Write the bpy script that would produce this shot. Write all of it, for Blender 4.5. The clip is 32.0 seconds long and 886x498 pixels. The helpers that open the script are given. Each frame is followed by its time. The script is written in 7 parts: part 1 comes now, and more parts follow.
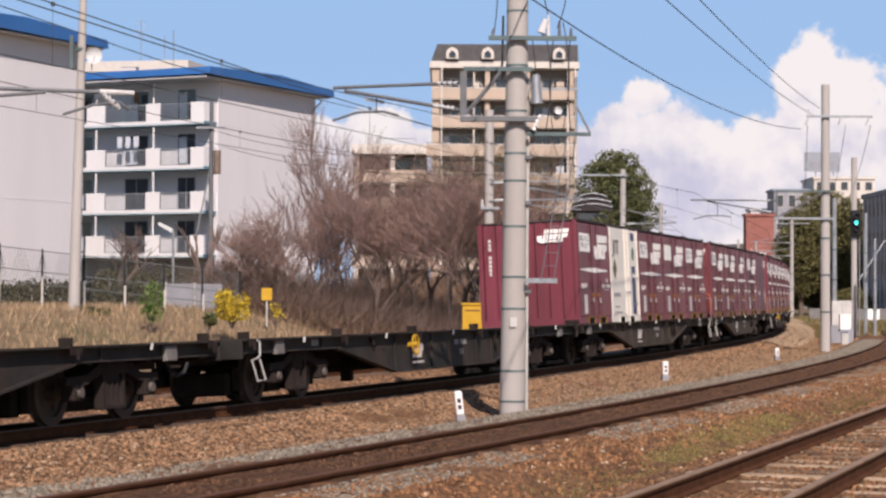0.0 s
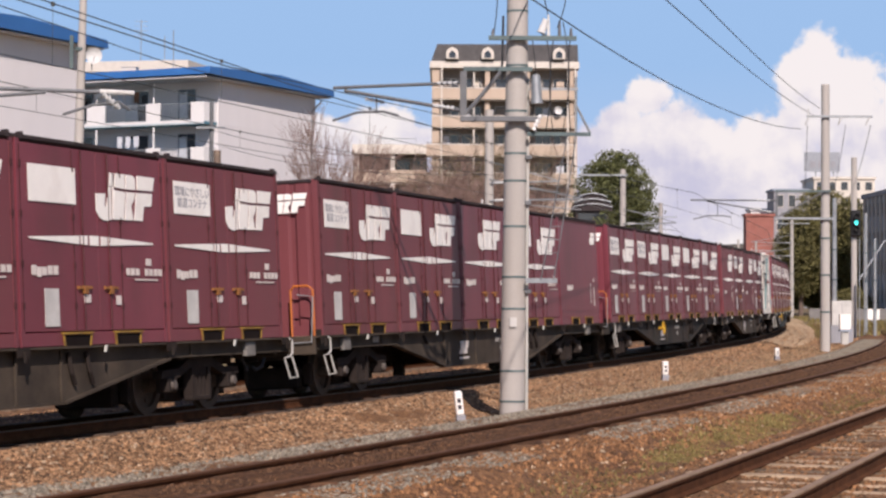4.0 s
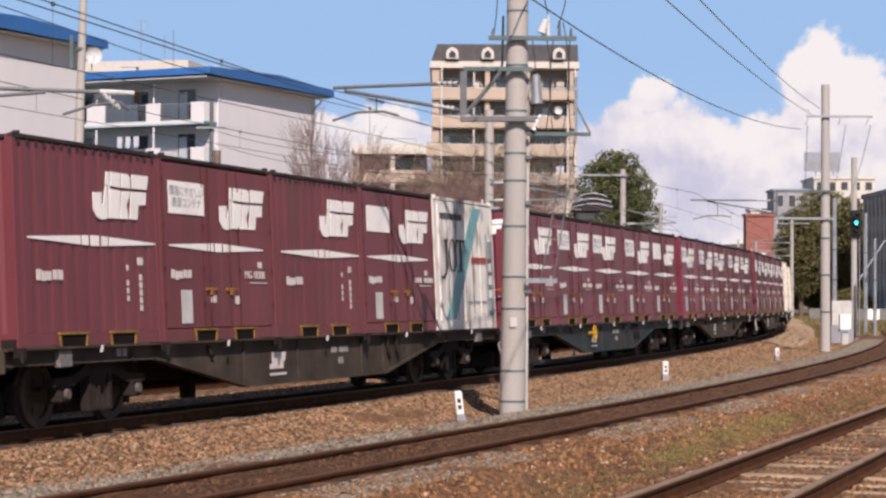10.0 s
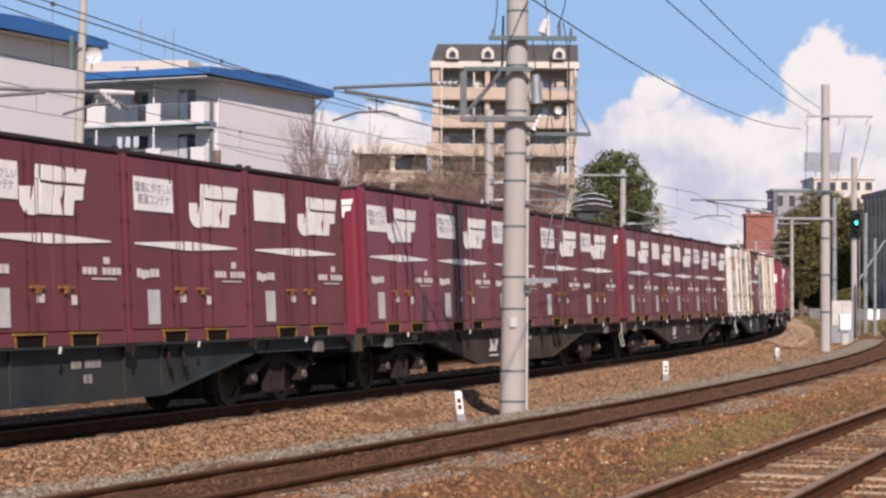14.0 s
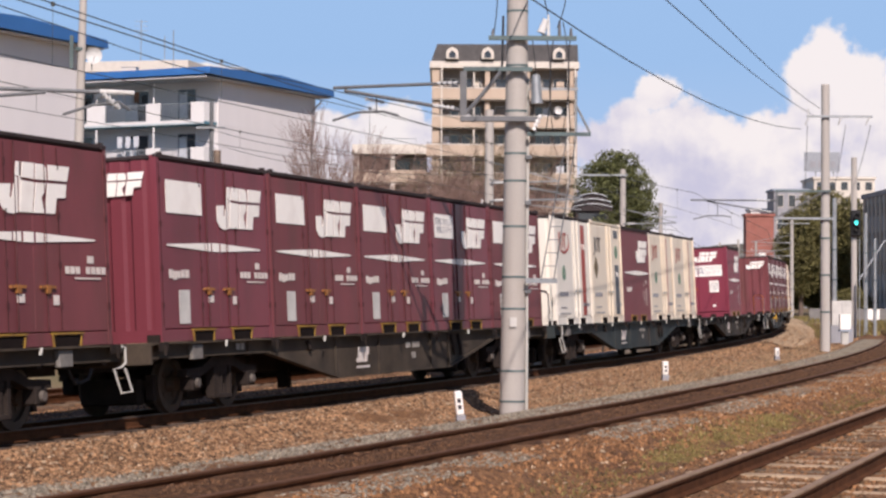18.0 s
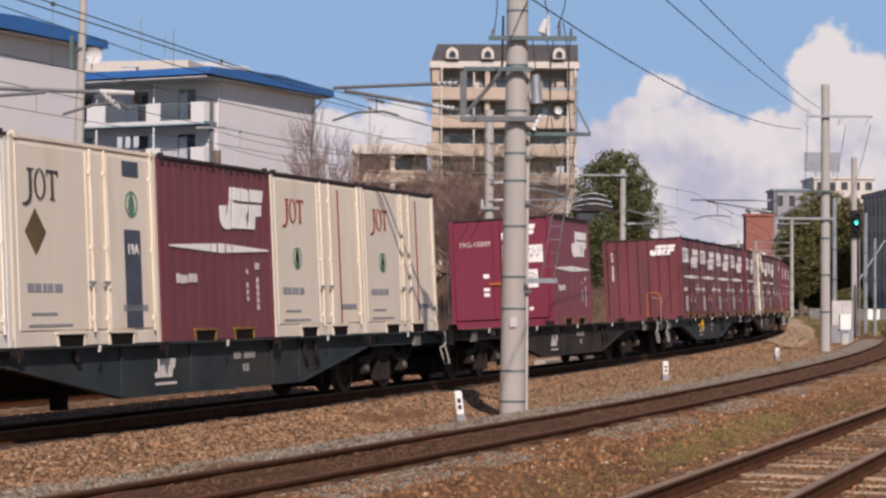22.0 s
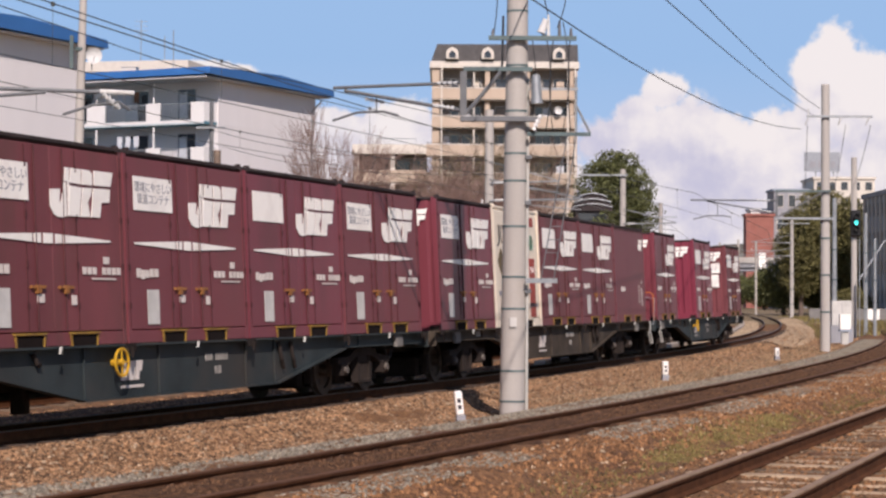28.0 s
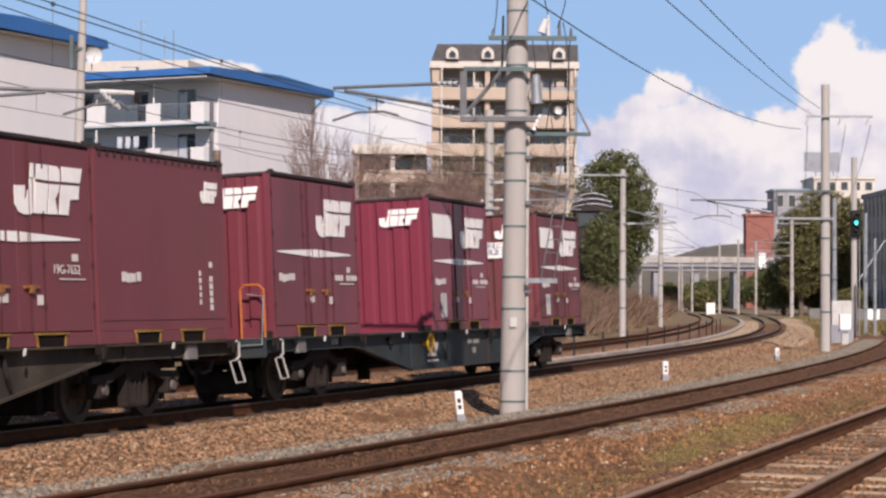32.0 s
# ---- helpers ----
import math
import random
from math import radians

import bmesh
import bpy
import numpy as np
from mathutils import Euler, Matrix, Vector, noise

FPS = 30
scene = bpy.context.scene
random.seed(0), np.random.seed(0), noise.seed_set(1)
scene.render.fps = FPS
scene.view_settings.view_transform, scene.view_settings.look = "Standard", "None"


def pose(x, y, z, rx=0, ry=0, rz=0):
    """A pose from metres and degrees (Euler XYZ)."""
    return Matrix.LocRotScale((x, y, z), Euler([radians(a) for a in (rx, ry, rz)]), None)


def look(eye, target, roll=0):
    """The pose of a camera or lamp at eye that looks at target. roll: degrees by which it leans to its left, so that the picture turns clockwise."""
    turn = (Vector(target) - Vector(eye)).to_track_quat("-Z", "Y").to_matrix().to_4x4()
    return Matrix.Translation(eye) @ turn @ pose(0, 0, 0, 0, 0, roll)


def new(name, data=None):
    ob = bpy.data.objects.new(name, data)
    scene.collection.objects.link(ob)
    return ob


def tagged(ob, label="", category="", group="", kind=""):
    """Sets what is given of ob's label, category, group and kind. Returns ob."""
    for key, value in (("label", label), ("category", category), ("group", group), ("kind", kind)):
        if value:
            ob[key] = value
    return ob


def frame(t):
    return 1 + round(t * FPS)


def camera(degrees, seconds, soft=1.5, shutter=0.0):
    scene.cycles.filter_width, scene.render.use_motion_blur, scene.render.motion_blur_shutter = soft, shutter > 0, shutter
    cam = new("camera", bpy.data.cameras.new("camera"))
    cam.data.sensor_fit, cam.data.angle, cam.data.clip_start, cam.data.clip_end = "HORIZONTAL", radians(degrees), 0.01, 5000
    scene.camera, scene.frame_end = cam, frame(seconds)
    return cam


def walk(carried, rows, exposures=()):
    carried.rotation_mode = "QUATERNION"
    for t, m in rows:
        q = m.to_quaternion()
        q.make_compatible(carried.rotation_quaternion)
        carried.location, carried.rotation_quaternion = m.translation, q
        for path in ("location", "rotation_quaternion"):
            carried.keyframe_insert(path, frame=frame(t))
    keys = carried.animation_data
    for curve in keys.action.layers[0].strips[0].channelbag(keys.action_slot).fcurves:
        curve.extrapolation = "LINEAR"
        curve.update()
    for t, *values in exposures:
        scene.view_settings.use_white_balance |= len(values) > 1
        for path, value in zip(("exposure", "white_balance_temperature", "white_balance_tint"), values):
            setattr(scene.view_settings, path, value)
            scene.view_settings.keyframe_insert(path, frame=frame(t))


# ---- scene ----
cam = camera(24.57, 32.0, soft=2.5)
EYE = (0.0, 0.0, 1.679)
VIEW = look(EYE, (0.0, math.cos(0.02376), 1.679 + math.sin(0.02376)), 0.2957)
walk(cam, [(0.0, VIEW), (32.0, VIEW)], exposures=[(t, e, 6640.0, 21.0) for t, e in ((0.0, 0.0), (18.0, 0.0), (20.0, -0.2), (22.0, -0.28), (24.0, -0.28), (25.0, -0.12), (28.0, -0.05), (30.0, 0.0), (32.0, 0.0))])

# ---- world and sun ----
SUN_EL, SUN_DIR = 40.0, Vector((-0.15, 1.0, 0.0)).normalized()
world = bpy.data.worlds.new("sky_world")
scene.world = world
world.use_nodes = True
wn = world.node_tree
sky = wn.nodes.new("ShaderNodeTexSky")
sky.sky_type, sky.sun_disc = "NISHITA", False
sky.sun_elevation = radians(SUN_EL)
sky.sun_rotation = math.atan2(-SUN_DIR.x, -SUN_DIR.y)
sky.air_density, sky.dust_density, sky.ozone_density = 1.0, 0.25, 3.0
wn.links.new(sky.outputs[0], wn.nodes["Background"].inputs[0])
wn.nodes["Background"].inputs[1].default_value = 0.095
sun = new("sun", bpy.data.lights.new("sun", "SUN"))
sun.data.energy, sun.data.angle, sun.data.color = 5.0, radians(0.55), (1.0, 0.93, 0.84)
c_el = math.cos(radians(SUN_EL))
sun.matrix_world = look((0, 0, 60), (SUN_DIR.x * c_el, SUN_DIR.y * c_el, 60 - math.sin(radians(SUN_EL))))

# ---- materials ----
MATS = {}


def mat(name, col, rough=0.7, metal=0.0, var=0.18, scale=3.0, fine=40.0, bump=0.15, stain=None, stain_amt=0.35,
        stain_scale=0.8, streak=1.0, rand=0.0, island=False, spec=0.4, detail=6.0, pebble=0.0):
    """A painted, stony or rusty surface: grain and blotches at two scales, stains of a second colour, fine relief."""
    if name in MATS:
        return MATS[name]
    m = bpy.data.materials.new(name)
    m.use_nodes = True
    t = m.node_tree
    b = t.nodes["Principled BSDF"]
    b.inputs["Roughness"].default_value, b.inputs["Metallic"].default_value = rough, metal
    b.inputs["Specular IOR Level"].default_value = spec
    co = t.nodes.new("ShaderNodeTexCoord")
    mp = t.nodes.new("ShaderNodeMapping")
    mp.inputs["Scale"].default_value = (1, 1, 1 / streak)
    t.links.new(co.outputs["Object"], mp.inputs[0])

    def noi(s, d, src):
        n = t.nodes.new("ShaderNodeTexNoise")
        n.inputs["Scale"].default_value, n.inputs["Detail"].default_value = s, d
        t.links.new(src, n.inputs["Vector"])
        return n.outputs[0]

    def mix(kind, fac, a, c2):
        n = t.nodes.new("ShaderNodeMix")
        n.data_type, n.blend_type = "RGBA", kind
        for sock, v in ((n.inputs[0], fac), (n.inputs[6], a), (n.inputs[7], c2)):
            if isinstance(v, bpy.types.NodeSocket):
                t.links.new(v, sock)
            else:
                sock.default_value = v if isinstance(v, float) else (*v, 1) if len(v) == 3 else v
        return n.outputs[2]

    def ramp(src, lo, hi, v0, v1):
        n = t.nodes.new("ShaderNodeMapRange")
        t.links.new(src, n.inputs[0])
        for i, v in enumerate((lo, hi, v0, v1)):
            n.inputs[i + 1].default_value = v
        return n.outputs[0]

    big, small = noi(scale, detail, mp.outputs[0]), noi(fine, 4.0, co.outputs["Object"])
    out = mix("MIX", ramp(big, 0.3, 0.7, 0.0, 1.0), tuple(c * (1 - var) for c in col), tuple(min(1, c * (1 + var)) for c in col))
    out = mix("MULTIPLY", 0.6, out, mix("MIX", small, (1 - var * 1.3,) * 3, (1 + var * 1.3,) * 3))
    if stain:
        st = noi(stain_scale, 8.0, mp.outputs[0])
        out = mix("MIX", ramp(st, 0.5, 0.72, 0.0, stain_amt), out, stain)
    if rand or island:
        src = t.nodes.new("ShaderNodeNewGeometry").outputs["Random Per Island"] if island else t.nodes.new("ShaderNodeObjectInfo").outputs["Random"]
        out = mix("MULTIPLY", 1.0, out, mix("MIX", src, (1 - rand,) * 3, (1 + rand,) * 3))
    if pebble:
        vo = t.nodes.new("ShaderNodeTexVoronoi")
        vo.inputs["Scale"].default_value = pebble
        t.links.new(co.outputs["Object"], vo.inputs["Vector"])
        bw = t.nodes.new("ShaderNodeRGBToBW")
        t.links.new(vo.outputs["Color"], bw.inputs[0])
        out = mix("MULTIPLY", 1.0, out, mix("MIX", ramp(bw.outputs[0], 0.2, 0.8, 0.0, 1.0), (0.62,) * 3, (1.45,) * 3))
        small = ramp(vo.outputs["Distance"], 0.0, 0.6, 1.0, 0.0)
    t.links.new(out, b.inputs["Base Color"])
    if bump:
        n = t.nodes.new("ShaderNodeBump")
        n.inputs["Strength"].default_value, n.inputs["Distance"].default_value = bump, 0.02
        t.links.new(small, n.inputs["Height"])
        t.links.new(n.outputs[0], b.inputs["Normal"])
    MATS[name] = m
    return m


def glow(name, col, power):
    m = bpy.data.materials.new(name)
    m.use_nodes = True
    b = m.node_tree.nodes["Principled BSDF"]
    b.inputs["Base Color"].default_value = (*col, 1)
    b.inputs["Emission Color"].default_value, b.inputs["Emission Strength"].default_value = (*col, 1), power
    return m


def glass(name, col, rough=0.08):
    m = bpy.data.materials.new(name)
    m.use_nodes = True
    b = m.node_tree.nodes["Principled BSDF"]
    b.inputs["Base Color"].default_value = (*col, 1)
    b.inputs["Roughness"].default_value, b.inputs["Specular IOR Level"].default_value = rough, 0.8
    return m


RED_TONES = [mat("maroon_paint", (0.182, 0.039, 0.053), 0.45, var=0.17, scale=0.9, stain=(0.095, 0.03, 0.03), stain_scale=1.3, stain_amt=0.5, streak=2.5, bump=0.05),
             mat("worn_maroon_paint", (0.178, 0.044, 0.053), 0.5, var=0.18, scale=1.1, stain=(0.105, 0.04, 0.036), stain_scale=1.1, stain_amt=0.5, streak=3, bump=0.06),
             mat("brownish_maroon_paint", (0.170, 0.045, 0.051), 0.55, var=0.2, scale=1.0, stain=(0.095, 0.045, 0.036), stain_scale=1.5, stain_amt=0.55, streak=3, bump=0.06),
             mat("fresh_maroon_paint", (0.22, 0.034, 0.057), 0.42, var=0.08, scale=0.8, stain=(0.12, 0.03, 0.05), stain_scale=0.9, streak=2, bump=0.04)]
SEAM = mat("grimy_maroon_seam", (0.075, 0.022, 0.024), 0.7, var=0.25, bump=0.0)
WHITE = mat("white_marking", (0.92, 0.885, 0.82), 0.5, var=0.04, stain=(0.66, 0.58, 0.52), stain_scale=2.5, bump=0.0)
LETTER = mat("white_lettering", (0.66, 0.60, 0.55), 0.6, var=0.12, bump=0.0)
DUSTY_LETTER = mat("dusty_lettering", (0.30, 0.28, 0.25), 0.8, var=0.3, scale=8, bump=0.0)
PLATE_INK = mat("grey_lettering", (0.28, 0.28, 0.30), 0.6, var=0.1, bump=0.0)
SILVER = mat("grey_label", (0.55, 0.535, 0.50), 0.5, var=0.15, bump=0.0)
CREAM = mat("cream_paint", (0.77, 0.68, 0.545), 0.5, var=0.07, scale=0.9, stain=(0.42, 0.31, 0.2), stain_scale=1.6, streak=4, stain_amt=0.3, bump=0.05)
IVORY = mat("ivory_paint", (0.80, 0.755, 0.665), 0.5, var=0.07, scale=0.9, stain=(0.40, 0.31, 0.22), stain_scale=1.7, streak=4, stain_amt=0.3, bump=0.05)
RUSTY_WHITE = mat("rust_stained_white_paint", (0.80, 0.76, 0.68), 0.6, var=0.08, scale=1.6, stain=(0.13, 0.07, 0.04), stain_scale=3.2, streak=2.2, stain_amt=0.9, bump=0.08)
NAVY = mat("navy_paint", (0.03, 0.05, 0.13), 0.5, bump=0.0)
SLATE_BLUE = mat("slate_blue_paint", (0.06, 0.07, 0.095), 0.5, bump=0.0)
STRIPE_RED = mat("red_stripe_paint", (0.33, 0.045, 0.03), 0.5, bump=0.0)
TEAL = mat("teal_stripe_paint", (0.17, 0.36, 0.36), 0.5, bump=0.0)
GREEN = mat("green_emblem_paint", (0.10, 0.24, 0.17), 0.6, bump=0.0)
INK = mat("dark_lettering", (0.05, 0.045, 0.05), 0.6, bump=0.0)
BRONZE = mat("bronze_emblem", (0.13, 0.085, 0.03), 0.5, bump=0.0)
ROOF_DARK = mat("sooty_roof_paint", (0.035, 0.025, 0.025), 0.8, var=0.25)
STEEL = mat("bluegrey_underframe_paint", (0.034, 0.030, 0.026), 0.75, spec=0.2, var=0.4, scale=1.8, stain=(0.060, 0.042, 0.031), stain_scale=1.1, stain_amt=0.85, bump=0.1)
STEEL_DUST = mat("dusty_underframe_paint", (0.064, 0.049, 0.036), 0.8, spec=0.2, var=0.35, scale=1.6, stain=(0.035, 0.028, 0.024), stain_scale=1.3, stain_amt=0.8, bump=0.1)
STEEL_NEW = mat("greenish_underframe_paint", (0.028, 0.037, 0.039), 0.65, spec=0.25, var=0.3, scale=1.6, stain=(0.05, 0.038, 0.03), stain_amt=0.7, bump=0.08)
GRIME = mat("brake_dust_grime", (0.030, 0.023, 0.020), 0.95, spec=0.12, var=0.3, bump=0.2)
# near-black for the unlit hollow of the fork pockets
BLACKHOLE = mat("sooty_pocket_steel", (0.016, 0.012, 0.011), 0.95, var=0.2, bump=0.0, spec=0.05)
WHEEL = mat("worn_wheel_steel", (0.085, 0.064, 0.050), 0.75, metal=0.1, spec=0.2, var=0.25)
DUSTY_CAP = mat("dusty_bearing_steel", (0.115, 0.097, 0.083), 0.8, var=0.3, scale=6, bump=0.1)
YELLOW = mat("yellow_paint", (0.58, 0.33, 0.02), 0.5, var=0.12, bump=0.0)
WORN_YELLOW = mat("worn_yellow_edge", (0.33, 0.19, 0.03), 0.7, var=0.25, scale=6, stain=(0.08, 0.04, 0.03), stain_scale=5, stain_amt=0.9, bump=0.0)
ORANGE = mat("orange_paint", (0.5, 0.14, 0.03), 0.5, var=0.1, bump=0.0)
HANDLE = mat("worn_orange_handle", (0.30, 0.125, 0.035), 0.6, var=0.25, scale=8, bump=0.0)
DULLBOX = mat("dusty_grey_box", (0.17, 0.16, 0.145), 0.8, var=0.3, scale=6, bump=0.05)
PALE = mat("pale_step_paint", (0.50, 0.49, 0.45), 0.5, var=0.12, bump=0.0)
BALLAST = mat("brown_ballast", (0.170, 0.082, 0.033), 0.95, var=0.3, scale=2.5, fine=22, bump=1.0, pebble=26.0, stain=(0.11, 0.038, 0.016), stain_scale=0.25, stain_amt=0.6)
STONE_BROWN = mat("rusty_stones", (0.25, 0.142, 0.074), 0.92, var=0.3, scale=8, island=True, rand=0.8, bump=0.3)
STONE_ORANGE = mat("orange_rust_stones", (0.215, 0.104, 0.045), 0.92, var=0.25, scale=8, island=True, rand=0.65, bump=0.3)
STONE_SIDING = mat("dull_siding_stones", (0.15, 0.085, 0.042), 0.92, var=0.25, scale=8, island=True, rand=0.7, bump=0.3)
STONE_DARK = mat("brake_dusted_stones", (0.095, 0.047, 0.023), 0.95, var=0.3, scale=8, island=True, rand=0.5, bump=0.3)
STONE_PALE = mat("pale_pinkish_stones", (0.39, 0.285, 0.185), 0.92, var=0.2, scale=5, island=True, rand=0.4, bump=0.3)
STONE_GREY = mat("grey_stones", (0.235, 0.20, 0.15), 0.9, var=0.2, scale=8, island=True, rand=0.45, bump=0.3)
DARK_TOP = mat("greasy_rail_head", (0.10, 0.075, 0.06), 0.55, metal=0.3, var=0.15, scale=4, bump=0.0)
RAIL_TOP = mat("dulled_rail_head", (0.27, 0.18, 0.115), 0.65, spec=0.2, var=0.15, scale=4, bump=0.0)
RAIL_SIDE = mat("rusty_rail", (0.085, 0.035, 0.016), 0.9, spec=0.1, var=0.25, scale=6, bump=0.2)
RAIL_RUST = mat("rusty_rail_head", (0.115, 0.057, 0.033), 0.75, spec=0.15, var=0.2, scale=5, bump=0.1)
# oily ballast, darkened further for the shade under the train
OILY_SHADE = mat("oil_blackened_ballast", (0.045, 0.030, 0.022), 0.95, var=0.35, scale=4, fine=14, bump=1.0, pebble=22.0)
RUSTY_BED = mat("rust_darkened_ballast", (0.085, 0.040, 0.018), 0.95, var=0.35, scale=4, fine=14, bump=1.0, pebble=22.0, spec=0.2)
SLEEPER = mat("weathered_timber", (0.29, 0.205, 0.13), 0.9, var=0.35, scale=3, fine=25, streak=0.3, rand=0.6, bump=0.4)
SLEEPER_OIL = mat("oil_blackened_sleeper", (0.085, 0.058, 0.042), 0.9, var=0.25, scale=3, rand=0.3, bump=0.3)
SLEEPER_C = mat("dusty_sleeper", (0.16, 0.108, 0.07), 0.9, var=0.2, scale=3, rand=0.2, bump=0.3)
CONCRETE = mat("pole_concrete", (0.44, 0.41, 0.375), 0.85, var=0.09, scale=1.4, fine=30, stain=(0.30, 0.26, 0.22), stain_scale=0.9, streak=6, stain_amt=0.5, bump=0.2)
PALE_CONC = mat("pale_concrete", (0.55, 0.52, 0.47), 0.85, var=0.12, scale=2, stain=(0.33, 0.29, 0.24), bump=0.2)
GALV = mat("galvanised_steel", (0.33, 0.35, 0.36), 0.5, metal=0.5, var=0.15, scale=4, bump=0.05)
GREEN_BAND = mat("weathered_band", (0.10, 0.14, 0.14), 0.7, var=0.2, bump=0.05)
CABLE = mat("cable_black", (0.03, 0.03, 0.033), 0.6, var=0.1, bump=0.0)
COPPER = mat("oxidised_wire", (0.06, 0.065, 0.06), 0.6, var=0.1, bump=0.0)
PORCELAIN = mat("white_porcelain", (0.62, 0.62, 0.6), 0.25, var=0.05, bump=0.0)

# ---- geometry helpers ----
MESHES = {}


class Geo:
    """Collects the pieces of one part's mesh."""

    def __init__(self):
        self.v, self.f = [], []

    def add(self, verts, faces):
        n = len(self.v)
        self.v += [tuple(p) for p in verts]
        self.f += [tuple(i + n for i in f) for f in faces]
        return self

    def box(self, x0, x1, y0, y1, z0, z1, c=0.0):
        if c <= 0:
            vs = [(x, y, z) for x in (x0, x1) for y in (y0, y1) for z in (z0, z1)]
            return self.add(vs, [(0, 1, 3, 2), (4, 6, 7, 5), (0, 4, 5, 1), (2, 3, 7, 6), (0, 2, 6, 4), (1, 5, 7, 3)])
        vs, idx = [], {}
        X, Y, Z = (x0, x1), (y0, y1), (z0, z1)
        for i in (0, 1):
            for j in (0, 1):
                for k in (0, 1):
                    dx, dy, dz = (c if i == 0 else -c), (c if j == 0 else -c), (c if k == 0 else -c)
                    for a, off in (("x", (0, dy, dz)), ("y", (dx, 0, dz)), ("z", (dx, dy, 0))):
                        idx[i, j, k, a] = len(vs)
                        vs.append((X[i] + off[0], Y[j] + off[1], Z[k] + off[2]))
        fs = []
        for s in (0, 1):
            fs.append([idx[s, j, k, "x"] for j, k in ((0, 0), (0, 1), (1, 1), (1, 0))][::1 if s == 0 else -1])
            fs.append([idx[i, s, k, "y"] for i, k in ((0, 0), (1, 0), (1, 1), (0, 1))][::1 if s == 0 else -1])
            fs.append([idx[i, j, s, "z"] for i, j in ((0, 0), (0, 1), (1, 1), (1, 0))][::1 if s == 0 else -1])
            for r in (0, 1):
                fs.append([idx[s, r, 0, "x"], idx[s, r, 1, "x"], idx[s, r, 1, "y"], idx[s, r, 0, "y"]])
                fs.append([idx[s, 0, r, "x"], idx[s, 1, r, "x"], idx[s, 1, r, "z"], idx[s, 0, r, "z"]])
                fs.append([idx[0, s, r, "y"], idx[1, s, r, "y"], idx[1, s, r, "z"], idx[0, s, r, "z"]])
                for q in (0, 1):
                    fs.append([idx[s, r, q, a] for a in "xyz"])
        return self.add(vs, fs)

    def prism(self, poly, axis, a, b):
        """Extrudes a flat outline along x, y or z from a to b."""
        n = len(poly)
        put = {"x": lambda p, h: (h, p[0], p[1]), "y": lambda p, h: (p[0], h, p[1]), "z": lambda p, h: (p[0], p[1], h)}[axis]
        vs = [put(p, h) for h in (a, b) for p in poly]
        return self.add(vs, [tuple(range(n))[::-1], tuple(range(n, 2 * n))] + [(i, (i + 1) % n, n + (i + 1) % n, n + i) for i in range(n)])

    def cyl(self, p, q, r0, r1=None, n=10, caps=True):
        p, q = Vector(p), Vector(q)
        r1 = r0 if r1 is None else r1
        d = (q - p).normalized()
        u = d.orthogonal().normalized()
        w = d.cross(u)
        ring = [(math.cos(2 * math.pi * i / n), math.sin(2 * math.pi * i / n)) for i in range(n)]
        vs = [p + (u * a + w * b) * r0 for a, b in ring] + [q + (u * a + w * b) * r1 for a, b in ring]
        fs = [(i, (i + 1) % n, n + (i + 1) % n, n + i) for i in range(n)]
        if caps:
            fs += [tuple(range(n))[::-1], tuple(range(n, 2 * n))]
        return self.add(vs, fs)

    def tube(self, pts, r, n=6):
        """One connected tube along a bent line."""
        pts = [Vector(p) for p in pts]
        u = (pts[1] - pts[0]).normalized().orthogonal().normalized()
        base = len(self.v)
        for i, p in enumerate(pts):
            d = (pts[min(i + 1, len(pts) - 1)] - pts[max(i - 1, 0)]).normalized()
            u = (u - d * u.dot(d)).normalized()
            w = d.cross(u)
            self.v += [tuple(p + (u * math.cos(2 * math.pi * k / n) + w * math.sin(2 * math.pi * k / n)) * r) for k in range(n)]
            if i:
                q = base + (i - 1) * n
                self.f += [(q + k, q + (k + 1) % n, q + n + (k + 1) % n, q + n + k) for k in range(n)]
        self.f += [tuple(range(base, base + n))[::-1], tuple(range(base + (len(pts) - 1) * n, base + len(pts) * n))]
        return self

    def ring(self, c, axis, r0, r1, w, n=16):
        """A flat-sided ring, such as a hand wheel or a tyre, round an axis."""
        pr = []
        for i in range(n):
            a = 2 * math.pi * i / n
            for rr, h in ((r0, -w), (r1, -w), (r1, w), (r0, w)):
                u, v = rr * math.cos(a), rr * math.sin(a)
                pr.append({"y": (c[0] + u, c[1] + h, c[2] + v), "x": (c[0] + h, c[1] + u, c[2] + v), "z": (c[0] + u, c[1] + v, c[2] + h)}[axis])
        fs = []
        for i in range(n):
            a, b = 4 * i, 4 * ((i + 1) % n)
            fs += [(a + k, a + (k + 1) % 4, b + (k + 1) % 4, b + k) for k in range(4)]
        return self.add(pr, fs)

    def mesh(self, name, material, smooth=False):
        me = bpy.data.meshes.new(name)
        me.from_pydata(self.v, [], self.f)
        me.materials.append(material)
        bm = bmesh.new()
        bm.from_mesh(me)
        bmesh.ops.recalc_face_normals(bm, faces=bm.faces)
        bm.to_mesh(me)
        bm.free()
        if smooth:
            me.shade_smooth()
            me.set_sharp_from_angle(angle=radians(35))
        return me


def part(name, geo, material=None, parent=None, label="", smooth=False, at=None):
    """Links one mesh object, a part under its thing. geo: a Geo or a finished mesh."""
    me = geo if isinstance(geo, bpy.types.Mesh) else geo.mesh(name, material, smooth)
    ob = new(name, me)
    if parent:
        ob.parent = parent
    if at is not None:
        ob.matrix_basis = at
    if label:
        ob["label"] = label
    return ob


def once(key, make):
    if key not in MESHES:
        MESHES[key] = make()
    return MESHES[key]


